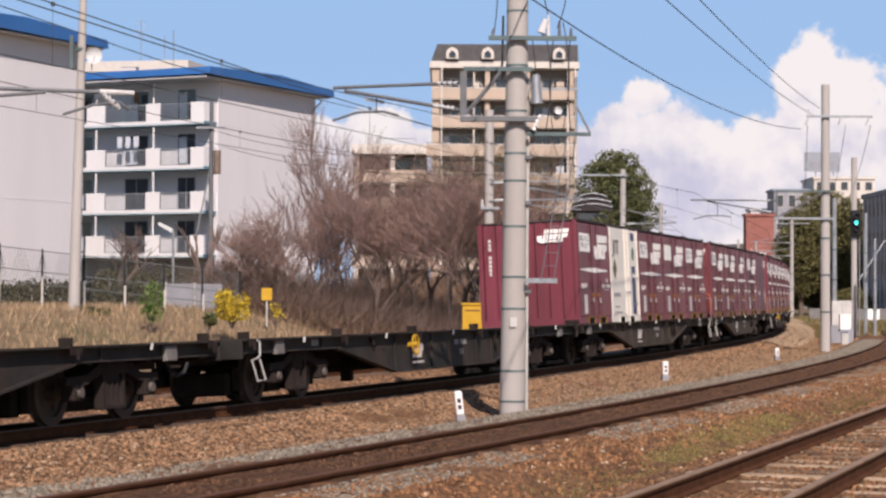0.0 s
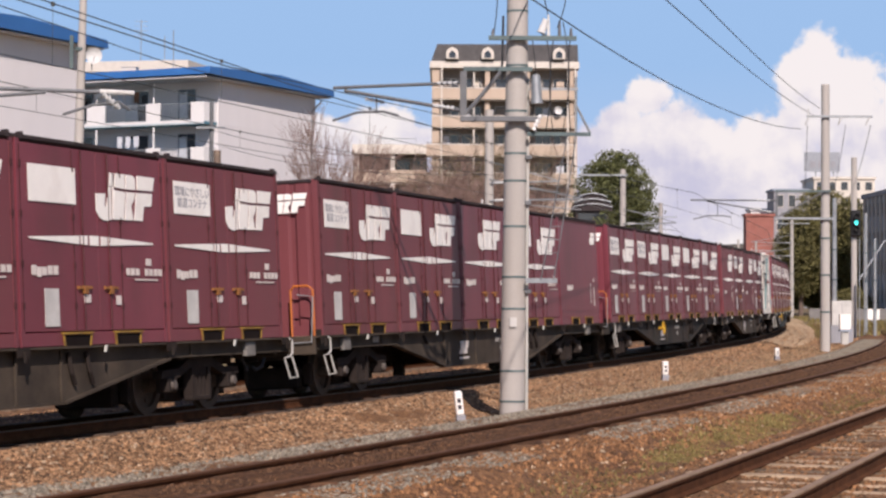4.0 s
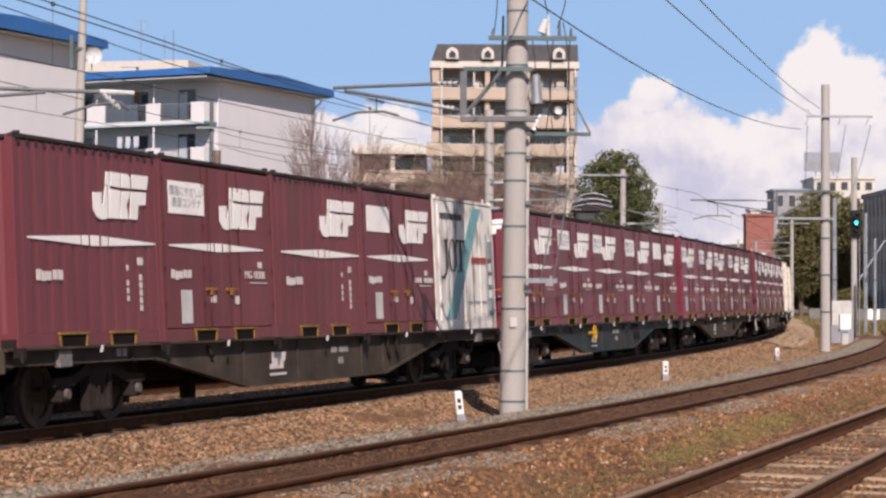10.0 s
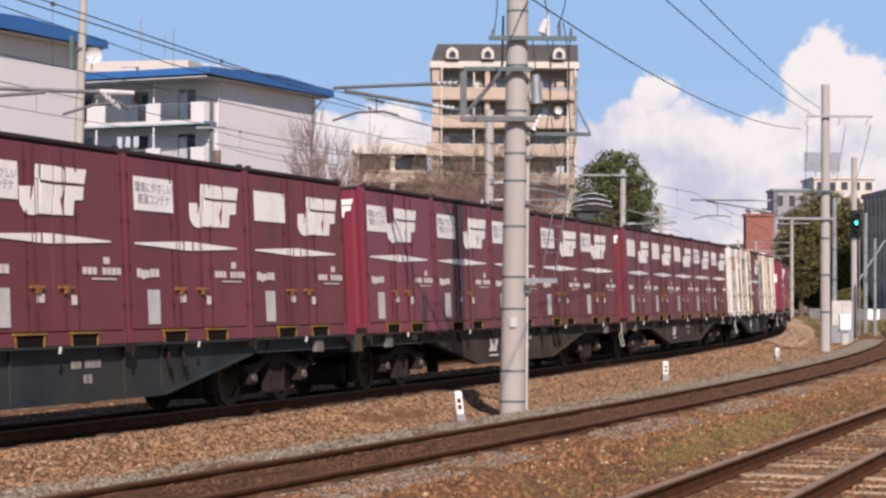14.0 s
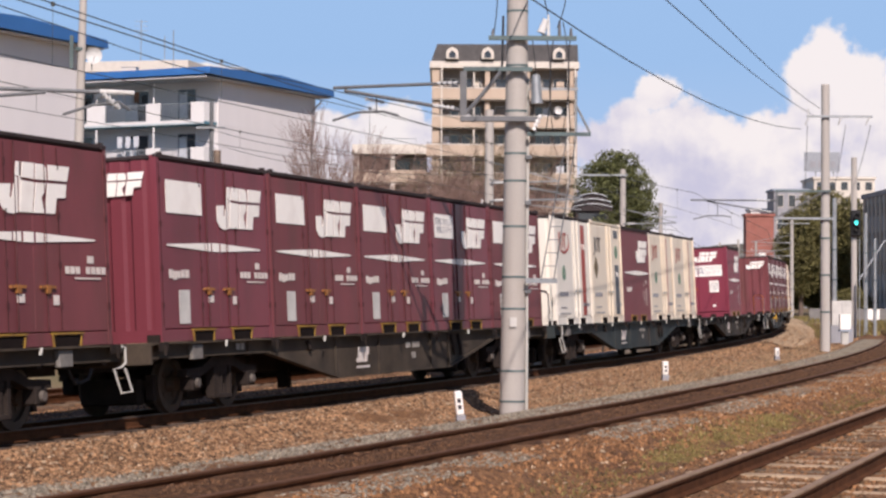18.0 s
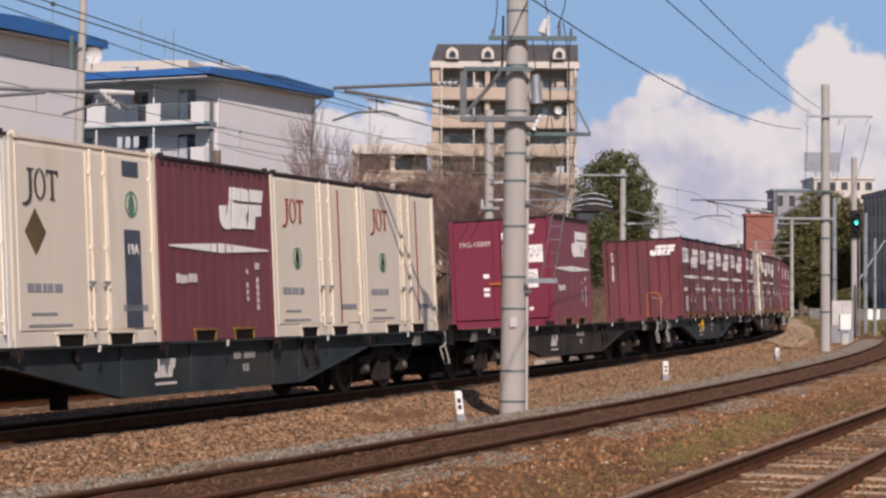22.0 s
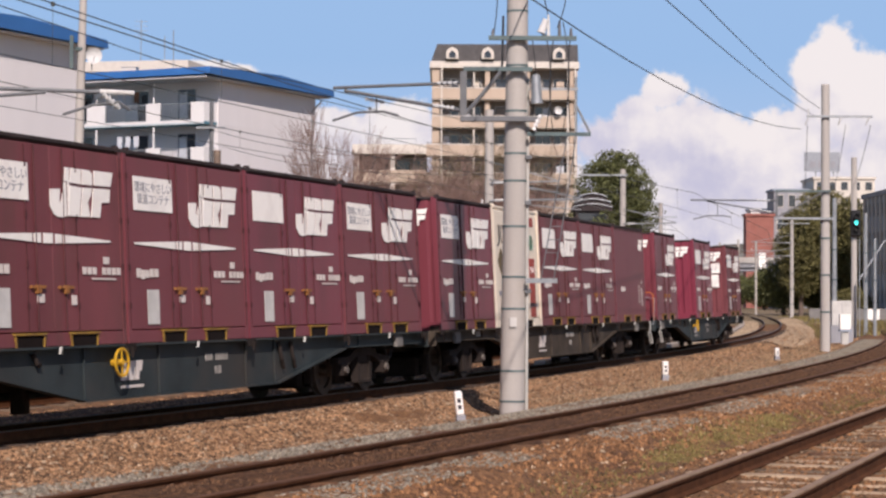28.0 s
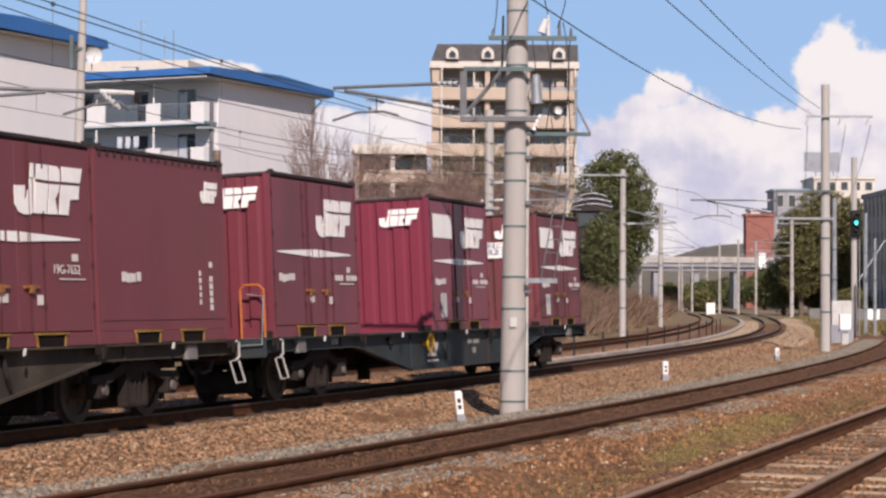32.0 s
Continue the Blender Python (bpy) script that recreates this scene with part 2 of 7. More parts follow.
def thing(name, label, category, group="", kind="", at=None):
    ob = new(name)
    ob.empty_display_size = 0.3
    if at is not None:
        ob.matrix_basis = at
    return tagged(ob, label, category, group, kind)


# ---- track lines: arc length s runs away from the camera ----
class Line:
    def __init__(self, x, y, heading, bends, s0=-80.0, s1=640.0):
        """bends(s): curvature. The point (x, y) with that heading is s = 0."""
        self.ds = 0.5
        self.s = np.arange(s0, s1 + 0.1, self.ds)
        k = np.array([bends(v) for v in self.s])
        th = np.concatenate([[0], np.cumsum((k[1:] + k[:-1]) / 2 * self.ds)])
        i0 = int(round(-s0 / self.ds))
        self.th = th - th[i0] + heading
        cx = np.concatenate([[0], np.cumsum((np.cos(self.th[1:]) + np.cos(self.th[:-1])) / 2 * self.ds)])
        cy = np.concatenate([[0], np.cumsum((np.sin(self.th[1:]) + np.sin(self.th[:-1])) / 2 * self.ds)])
        self.x, self.y = cx - cx[i0] + x, cy - cy[i0] + y

    def at(self, s, off=0.0):
        """The place off metres to the near (right) side at s, and the heading."""
        x, y, th = (float(np.interp(s, self.s, a)) for a in (self.x, self.y, self.th))
        return x + off * math.sin(th), y - off * math.cos(th), th

    def offsets(self, X, Y):
        """Signed distance to the near side of many places, by the nearest sample."""
        out = np.empty(X.shape)
        flat, fy = X.ravel(), Y.ravel()
        res = np.empty(flat.shape)
        for a in range(0, len(flat), 20000):
            px, py = flat[a:a + 20000], fy[a:a + 20000]
            d = (px[:, None] - self.x[None, ::8]) ** 2 + (py[:, None] - self.y[None, ::8]) ** 2
            i = np.argmin(d, axis=1) * 8
            res[a:a + 20000] = (px - self.x[i]) * np.sin(self.th[i]) - (py - self.y[i]) * np.cos(self.th[i])
        out[...] = res.reshape(X.shape)
        return out


MAIN = Line(-4.605, 28.426, 1.2396, lambda s: 0.001212 + 1.272e-5 * s if -60 < s < 85 else 0.0004 if s <= -60 else 0.0008 if s < 205 else 0.0)
NEAR = Line(-1.09, 20.7, 1.193, lambda s: 0.0022 if 0 < s < 150 else 0.001)
SIDE = Line(2.04, 15.4, 1.222, lambda s: 0.0016 if s > 20 else 0.0)
CANT = 0.0514
INNER_OFF = -5.0


def on_main(s, off=0.0, z=0.0):
    """A pose on the banked main line."""
    x, y, th = MAIN.at(s)
    return Matrix.Translation((x, y, 0)) @ Matrix.Rotation(th, 4, "Z") @ Matrix.Rotation(-CANT, 4, "X") @ Matrix.Translation((0, -off, z))


# ---- ground ----
def smooth01(v):
    v = np.clip(v, 0, 1)
    return v * v * (3 - 2 * v)


def ground_height(X, Y):
    z = np.full(X.shape, -0.32)
    om, on, os_ = MAIN.offsets(X, Y), NEAR.offsets(X, Y), SIDE.offsets(X, Y)
    # level ground rises towards the siding
    z = z + 0.12 * smooth01((on - 1.5) / 3.0)
    for o, top, half, run in ((om, -0.19 , 1.35, 1.3), (om - INNER_OFF, -0.24, 1.3, 1.2), (on, -0.05, 1.45, 0.9), (os_, 0.03, 1.2, 0.9)):
        z = np.maximum(z, top - smooth01((np.abs(o) - half) / run) * (top + 0.32))
    z = z + om * CANT * (1 - smooth01((np.abs(om) - 1.3) / 1.0))
    # grass bank beyond the inner track
    bank = smooth01((INNER_OFF - 2.6 - om) / 9.0)
    z = z + bank * 1.55
    return z


def build_ground():
    xs = np.concatenate([[-3500, -1200, -400, -200], np.arange(-120, -20, 4), np.arange(-20, 42, 0.4), np.arange(42, 130, 4), [200, 400, 1200, 3500]])
    ys = np.concatenate([[-400, -100, -30], np.arange(-10, 12, 1.0), np.arange(12, 130, 0.5), np.arange(130, 420, 3), [600, 1200, 2500, 4400]])
    X, Y = np.meshgrid(xs, ys)
    Z = ground_height(X, Y)
    rng = np.random.RandomState(3)
    near = (np.abs(X - 10) < 32) & (Y > 10) & (Y < 130)
    Z = Z + np.where(near, rng.normal(0, 0.012, Z.shape), 0)
    ny, nx = X.shape
    me = bpy.data.meshes.new("ground")
    verts = np.stack([X, Y, Z], -1).reshape(-1, 3)
    i = np.arange(ny * nx).reshape(ny, nx)
    quads = np.stack([i[:-1, :-1], i[:-1, 1:], i[1:, 1:], i[1:, :-1]], -1).reshape(-1, 4)
    me.from_pydata(verts.tolist(), [], quads.tolist())
    me.shade_smooth()
    me.materials.append(BALLAST)
    me.materials.append(EARTH)
    me.materials.append(OILY_SHADE)
    me.materials.append(RUSTY_BED)
    om = MAIN.offsets(X[:-1, :-1], Y[:-1, :-1])
    on = NEAR.offsets(X[:-1, :-1], Y[:-1, :-1])
    far = (om < INNER_OFF - 2.8) | (on > 16) | (np.abs(X[:-1, :-1]) > 100) | (Y[:-1, :-1] > 150) | ((om > 2.4) & (on < -2.3) & (Y[:-1, :-1] > 75))
    # index 2: near main-track bed, oil and train shade in one dark colour
    which = np.where((np.abs(om) < 0.75) & (Y[:-1, :-1] < 60), 2, far.astype(np.int32)).astype(np.int32)
    which = np.where((np.abs(on) < 0.6) & (Y[:-1, :-1] < 70), 3, which).astype(np.int32)
    me.polygons.foreach_set("material_index", which.ravel())
    return tagged(new("ground", me), "brown stony ground with dry grassy bank", "ground", kind="structure")


EARTH = mat("dry_grassy_earth", (0.20, 0.14, 0.075), 0.95, var=0.3, scale=0.6, fine=9, bump=0.8, stain=(0.10, 0.10, 0.04), stain_scale=0.18, stain_amt=0.7)
ground = build_ground()


def rail_mesh(line, off, z, s0, s1, step=1.5, banked=False, head=True):
    """A swept rail: head alone, or web and foot."""
    g = Geo()
    if head:
        prof = [(-0.033, 0.0), (-0.030, 0.004), (0.030, 0.004), (0.033, 0.0), (0.033, -0.012), (-0.033, -0.012)]
    else:
        prof = [(-0.030, -0.012), (0.030, -0.012), (0.028, -0.034), (0.009, -0.044), (0.009, -0.128), (0.062, -0.142), (0.062, -0.153), (-0.062, -0.153), (-0.062, -0.142), (-0.009, -0.128), (-0.009, -0.044), (-0.028, -0.034)]
    n = len(prof)
    vs, fs = [], []
    ss = np.arange(s0, s1, step)
    for i, s in enumerate(ss):
        x, y, th = line.at(s)
        for a, b in prof:
            o, zz = off + a, z + b
            if banked:
                o, zz = o * math.cos(CANT) - zz * math.sin(CANT), zz * math.cos(CANT) + o * math.sin(CANT)
            vs.append((x + o * math.sin(th), y - o * math.cos(th), zz))
        if i:
            p, q = (i - 1) * n, i * n
            fs += [(p + k, p + (k + 1) % n, q + (k + 1) % n, q + k) for k in range(n)]
    g.add(vs, fs)
    return g


def railway(name, line, off, z, s0, s1, banked, timber, label, top):
    t = thing(name, label, "railway track", kind="structure")
    for r in (-0.566, 0.566):
        rail = part("rail", rail_mesh(line, off + r, z, s0, s1, banked=banked, head=False), RAIL_SIDE, t, "rusty rail web and foot")
        part("rail_head", rail_mesh(line, off + r, z, s0, s1, banked=banked), top, rail, "running surface")
    g = Geo().box(-0.115, 0.115, -1.02, 1.02, -0.30, -0.155, 0.012)
    me = once("sleeper" + name, lambda: g.mesh("sleeper", SLEEPER if timber else SLEEPER_OIL if banked else SLEEPER_C))
    rng = random.Random(len(name))
    s, n = s0, 0
    while s < s1 and n < 170:
        x, y, th = line.at(s, off)
        m = Matrix.Translation((x, y, z)) @ Matrix.Rotation(th + rng.uniform(-0.015, 0.015), 4, "Z")
        if banked:
            m = m @ Matrix.Rotation(-CANT, 4, "X")
        part("sleeper", me, parent=t, at=m @ Matrix.Translation((0, rng.uniform(-0.03, 0.03), rng.uniform(-0.012, 0.012))))
        s += 0.64
        n += 1
    return t


railway("main_track", MAIN, 0.0, 0.0, -16, 420, True, False, "banked curved railway track with dark rails on brown ballast", DARK_TOP)
railway("inner_track", MAIN, INNER_OFF, -0.06, -10, 420, False, False, "rust-brown curved railway track along the grassy bank", RAIL_RUST)
railway("near_track", NEAR, 0.0, 0.02, -8, 130, False, True, "rust-brown railway track in ballast beside the pole", RAIL_RUST)
railway("siding_track", SIDE, 0.0, 0.2, -6, 80, False, True, "weathered siding track with grey-topped rails and old sleepers", RAIL_TOP)

# ---- lettering ----
def words(body, size, material, key):
    """A flat mesh of built-in letters, standing in the x-z plane, facing -y, centred."""
    def make():
        cu = bpy.data.curves.new(key, "FONT")
        cu.body, cu.size, cu.align_x, cu.align_y, cu.extrude, cu.resolution_u = body, size, "CENTER", "CENTER", 0.003, 2
        ob = new("letters", cu)
        me = bpy.data.meshes.new_from_object(ob)
        bpy.data.objects.remove(ob)
        bpy.data.curves.remove(cu)
        me.transform(Matrix.Rotation(radians(90), 4, "X"))
        me.materials.clear()
        me.materials.append(material)
        return me
    return once(key, make)


# ---- containers: origin at the middle of the floor, x away along the train, near side is -y ----
CL, CW, CH = 3.75, 2.45, 2.52
HX, HY = CL / 2, CW / 2


def fx(f):
    return -HX + f * CL


def logo_geo(x, z, w, h, place):
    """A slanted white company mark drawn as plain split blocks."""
    shapes = [[(0.0, 0.53), (0.155, 0.55), (0.14, 0.30), (0.165, 0.27), (0.22, 0.70), (0.25, 0.69), (0.245, 0.01), (0.19, -0.02), (0.12, -0.02), (0.05, 0.03), (0.0, 0.17)],
              [(0.22, 0.72), (0.24, 1.0), (0.30, 1.0), (0.29, 0.71)],
              [(0.30, 1.0), (0.285, 0.02), (0.265, 0.02), (0.28, 1.0)],
              [(0.325, 1.0), (0.31, 0.70), (0.48, 0.685), (0.49, 1.0)], [(0.51, 1.0), (0.50, 0.685), (0.66, 0.69), (0.66, 0.93), (0.62, 0.99)],
              [(0.305, 0.64), (0.49, 0.62), (0.445, 0.02), (0.285, 0.02)], [(0.51, 0.62), (0.65, 0.63), (0.64, 0.50), (0.58, 0.33), (0.615, 0.03), (0.465, 0.02)],
              [(0.69, 1.0), (0.69, 0.695), (0.96, 0.70), (1.0, 1.0)], [(0.675, 0.63), (0.95, 0.64), (0.93, 0.365), (0.80, 0.345), (0.77, 0.03), (0.63, 0.03)]]
    g = Geo()
    for sh in shapes:
        pts = [(x + u * w, z + v * h) for u, v in sh]
        if place == "side":
            g.prism(pts, "y", -HY - 0.014, -HY - 0.006)
        else:
            g.prism([(-(p[0]), p[1]) for p in pts], "x", -HX - 0.034, -HX - 0.024)
    return g


def ribbed(x0, x1, z0, z1, n, depth=0.028):
    """Outline of a pressed panel seen from above: n shallow ribs."""
    w = (x1 - x0) / n
    pts = []
    for i in range(n):
        a = x0 + i * w
        pts += [(a, 0), (a + w * 0.22, 0), (a + w * 0.36, depth), (a + w * 0.86, depth)]
    pts.append((x1, 0))
    return pts


def panel_y(x0, x1, z0, z1, n, y, side, depth=0.011, back=0.04):
    pr = ribbed(x0, x1, z0, z1, n, depth)
    g = Geo()
    poly = [(px, y + side * (d - depth)) for px, d in pr] + [(x1, y - side * (back + depth)), (x0, y - side * (back + depth))]
    return g.prism(poly, "z", z0, z1)


def panel_x(y0, y1, z0, z1, n, x, side, depth=0.028, back=0.04):
    pr = ribbed(y0, y1, z0, z1, n, depth)
    g = Geo()
    poly = [(x + side * (d - depth), py) for py, d in pr] + [(x - side * (back + depth), y1), (x - side * (back + depth), y0)]
    return g.prism(poly, "z", z0, z1)


def bars(spec, y=-HY - 0.012, t=0.006):
    g = Geo()
    for f0, f1, z0, z1 in spec:
        g.box(fx(f0), fx(f1), y, y + t, z0, z1)
    return g


def stripe_geo(f0, f1, z, h):
    g = Geo()
    xm = (f0 + f1) / 2
    for a, b in ((f0, xm - 0.10), (xm - 0.09, xm - 0.045), (xm - 0.03, xm + 0.03), (xm + 0.045, xm + 0.09), (xm + 0.10, f1)):
        def th(f):
            return h * (0.15 + 0.85 * (1 - abs(f - xm) / (f1 - xm)))
        g.prism([(fx(a), z - th(a) / 2), (fx(b), z - th(b) / 2), (fx(b), z + th(b) / 2), (fx(a), z + th(a) / 2)], "y", -HY - 0.012, -HY - 0.006)
    return g


def fork_pocket(t, f, edge=None):
    a, b = fx(f), fx(f + 0.20)
    fr = part("fork_pocket", once("pocket%.2f%s" % (f, edge.name if edge else ""), lambda: Geo().box(a, b, -HY - 0.025, -HY + 0.02, 0.14, 0.167).prism([(a + 0.02, 0.134), (a + 0.045, 0.134), (a + 0.07, -0.01), (a + 0.05, -0.01)], "y", -HY - 0.016, -HY + 0.02)
         .prism([(b - 0.02, 0.134), (b - 0.045, 0.134), (b - 0.07, -0.01), (b - 0.05, -0.01)], "y", -HY - 0.016, -HY + 0.02).mesh("fork_pocket", edge or WORN_YELLOW)), parent=t, label="fork pocket" if edge else "yellow-edged fork pocket")
    # flat dark plate in place of a hollow, its shade is in the colour
    part("pocket_opening", once("pocketh%.2f" % f, lambda: Geo().prism([(a + 0.05, 0.133), (b - 0.05, 0.133), (b - 0.085, -0.012), (a + 0.085, -0.012)], "y", -HY - 0.004, -HY + 0.1).mesh("pocket_opening", BLACKHOLE)), parent=fr)


def frame_parts(t, k, red, roof):
    """Posts, rails, roof, floor and ribbed ends shared by all containers."""
    for sx in (-1, 1):
        for sy in (-1, 1):
            part("corner_post", once(k + "post%d%d" % (sx, sy), lambda: Geo().box(sx * HX - 0.09 * (sx > 0), sx * HX + 0.09 * (sx < 0), sy * HY - 0.1 * (sy > 0), sy * HY + 0.1 * (sy < 0), 0.0, CH, 0.003).mesh("corner_post", red)), parent=t)
    part("bottom_rail", once(k + "brail", lambda: Geo().box(-HX + 0.09, HX - 0.09, -HY + 0.006, -HY + 0.1, 0.0, 0.165, 0.006).box(-HX + 0.09, HX - 0.09, HY - 0.1, HY - 0.006, 0.0, 0.165, 0.006)
         .box(-HX + 0.006, -HX + 0.1, -HY + 0.1, HY - 0.1, 0.0, 0.165).box(HX - 0.1, HX - 0.006, -HY + 0.1, HY - 0.1, 0.0, 0.165).mesh("bottom_rail", red)), parent=t)
    part("floor_panel", once(k + "floor", lambda: Geo().box(-HX + 0.1, HX - 0.1, -HY + 0.1, HY - 0.1, 0.06, 0.16).mesh("floor_panel", GRIME)), parent=t)
    part("roof_panel", once(k + "roof", lambda: Geo().box(-HX + 0.012, HX - 0.012, -HY + 0.012, HY - 0.012, CH - 0.06, CH + 0.006, 0.02).box(-HX - 0.003, HX + 0.003, -HY - 0.008, -HY + 0.05, CH - 0.03, CH + 0.014).box(-HX + 0.1, -HX + 0.16, -HY - 0.02, -HY + 0.05, CH - 0.04, CH + 0.045).box(HX - 0.16, HX - 0.1, -HY - 0.02, -HY + 0.05, CH - 0.04, CH + 0.045)
         .box(-HX - 0.003, HX + 0.003, HY - 0.05, HY + 0.008, CH - 0.05, CH + 0.02).mesh("roof_panel", roof)), parent=t, label="soot-darkened roof")
    part("far_wall", once(k + "farw", lambda: panel_y(-HX + 0.09, HX - 0.09, 0.165, CH - 0.06, 12, HY - 0.004, 1).mesh("far_wall", red)), parent=t)
    for sx, nm in ((-1, "front_end_wall"), (1, "rear_end_wall")):
        part(nm, once(k + nm, lambda: panel_x(-HY + 0.1, HY - 0.1, 0.165, CH - 0.06, 7, sx * (HX - 0.004), sx, 0.04).mesh(nm, red)), parent=t)


def end_marks(t, k, kind):
    if kind == "plain":
        return
    part("end_logo", once("endlogo", lambda: logo_geo(0.26, 1.98, 0.80, 0.32, "end").mesh("end_logo", WHITE)), parent=t, label="slanted white company mark")
    if kind == "signs":
        turn = Matrix.Rotation(radians(-90), 4, "Z")
        part("sign_lettering", words("環境にやさしい\n鉄道コンテナ", 0.142, NAVY, "end_words"), parent=t, at=Matrix.Translation((-HX - 0.0335, -0.5, 1.74)) @ turn)
        part("end_sign", once("endsignA", lambda: Geo().box(-HX - 0.032, -HX - 0.024, -1.0, 0.0, 1.55, 1.9).mesh("end_sign", WHITE)), parent=t, label="white notice plate")
        part("end_sign", once("endsignB", lambda: Geo().box(-HX - 0.032, -HX - 0.024, -0.95, -0.5, 1.05, 1.5).mesh("end_sign", WHITE)), parent=t, label="white notice plate")
    else:
        def nums():
            g = Geo()
            rng = random.Random(5)
            for i in range(9):
                w = rng.choice((0.05, 0.06, 0.07))
                if i == 3:
                    continue
                g.box(-HX - 0.03, -HX - 0.024, 0.93 - w / 2, 0.93 + w / 2, 2.05 - i * 0.1, 2.05 - i * 0.1 + 0.075)
            return g.mesh("end_number", LETTER)
        part("end_number", once("endnums", nums), parent=t, label="column of pale characters")


def red_container(kind, tone, plate, end, label, forward=False, no=None):
    """kind: doors, ribbed or bare side."""
    red = RED_TONES[tone]
    t = thing("freight_container", label, "container", "containers on the train")
    k = "red%d" % tone
    frame_parts(t, k, red, ROOF_DARK)
    end_marks(t, k, end)
    if kind == "doors":
        for f0, f1, nm in ((0.025, 0.3485, "a"), (0.3505, 0.509, "b"), (0.511, 0.6695, "c"), (0.6715, 0.975, "d")):
            d = part("door", once(k + "door" + nm, lambda: Geo().box(fx(f0), fx(f1), -HY + 0.004, -HY + 0.05, 0.18, CH - 0.075, 0.003).mesh("door", red)), parent=t)
            if nm in "bc":
                f = 0.405 if nm == "b" else 0.585
                part("lock_handle", once("lockh" + nm, lambda: Geo().box(fx(f - 0.045), fx(f + 0.045), -HY - 0.03, -HY + 0.003, 0.70, 0.735).box(fx(f - 0.012), fx(f + 0.012), -HY - 0.035, -HY + 0.003, 0.64, 0.74).mesh("lock_handle", HANDLE)), parent=d, label="dull orange lock handle")
                part("lock_rod", once("lockr" + nm, lambda: Geo().cyl((fx(f), -HY - 0.008, 0.2), (fx(f), -HY - 0.008, CH - 0.09), 0.012, n=6).mesh("lock_rod", SEAM)), parent=d)
        for f in (0.018, 0.348, 0.671, 0.982):
            part("hinge_bar", once(k + "hinge%.2f" % f, lambda: hinge_geo(f).mesh("hinge_bar", SEAM)), parent=t)
        part("stripe", once("stripeD", lambda: stripe_geo(0.06, 0.90, 1.31, 0.13).mesh("stripe", WHITE)), parent=t, label="tapered white stripe")
        part("side_logo", once("logoD%d" % forward, lambda: logo_geo(fx(0.315 if forward else 0.50), 1.59, 0.43 * CL, 0.61, "side").mesh("side_logo", WHITE)), parent=t, label="white company mark")
        part("small_mark", once("smallD", lambda: bars([(0.07, 0.1, 0.86, 0.98), (0.105, 0.13, 0.84, 0.96), (0.135, 0.165, 0.86, 0.96), (0.172, 0.2, 0.87, 0.98), (0.207, 0.235, 0.87, 0.98)]).mesh("small_mark", LETTER)), parent=t)
        if no:
            part("number", words(no, 0.165, LETTER, "no_" + no), parent=t, at=Matrix.Translation((fx(0.81), -HY - 0.0085, 0.93)))
            part("number_tag", once("numtag", lambda: bars([(0.76, 0.93, 0.81, 0.825), (0.845, 0.885, 1.04, 1.13)]).mesh("number_tag", LETTER)), parent=t)
        else:
            part("number", once("numD", lambda: bars([(0.70 + 0.034 * i, 0.726 + 0.034 * i, 0.885, 0.975) for i in (0, 1, 2, 4, 5, 6, 7)] + [(0.76, 0.93, 0.82, 0.84), (0.845, 0.885, 1.02, 1.11)]).mesh("number", LETTER)), parent=t)
        if plate:
            part("grey_label", once("glabD", lambda: bars([(0.145, 0.235, 0.24, 0.70)]).mesh("grey_label", SILVER)), parent=t, label="faded grey data label")
        for q in ((0.40, 0.445, 0.53, 0.63), (0.62, 0.655, 0.5, 0.62)):
            part("tag", once("tagD%.2f" % q[0], lambda: bars([q]).mesh("tag", LETTER)), parent=t)
        if plate:
            q0, q1 = (0.04, 0.305) if forward else (0.065, 0.365)
            p = part("plate", once("plateD%d" % forward, lambda: bars([(q0, q1, 1.75, 2.20)]).mesh("plate", WHITE)), parent=t, label="white notice plate")
            if plate == "words":
                part("plate_lettering", words("環境にやさしい\n鉄道コンテナ", 0.135 if forward else 0.155, PLATE_INK, "plate_words%d" % forward), parent=p, at=Matrix.Translation((fx((q0 + q1) / 2), -HY - 0.0135, 1.975)))
    elif kind == "ribbed":
        part("near_wall", once(k + "nearr", lambda: panel_y(-HX + 0.09, HX - 0.09, 0.165, CH - 0.06, 11, -HY + 0.004, -1).mesh("near_wall", red)), parent=t, label="ribbed side wall")
        part("stripe", once("stripeC", lambda: stripe_geo(0.07, 0.96, 1.31, 0.14).mesh("stripe", WHITE)), parent=t, label="tapered white stripe")
        part("side_logo", once("logoC", lambda: logo_geo(fx(0.51), 1.60, 0.415 * CL, 0.61, "side").mesh("side_logo", WHITE)), parent=t, label="white company mark")
        part("small_mark", once("smallC", lambda: bars([(0.12, 0.15, 0.8, 0.93), (0.155, 0.18, 0.79, 0.91), (0.185, 0.215, 0.8, 0.91), (0.225, 0.255, 0.81, 0.93), (0.262, 0.29, 0.81, 0.93)]).mesh("small_mark", LETTER)), parent=t)
        part("number", once("numC", lambda: bars([(0.735, 0.75, 0.55 + 0.1 * i, 0.62 + 0.1 * i) for i in (0, 1, 2, 4)] + [(0.83, 0.85, 0.42 + 0.1 * i, 0.5 + 0.1 * i) for i in (0, 1, 2, 3, 4, 6)] + [(0.82, 0.86, 1.02, 1.12)]).mesh("number", LETTER)), parent=t)
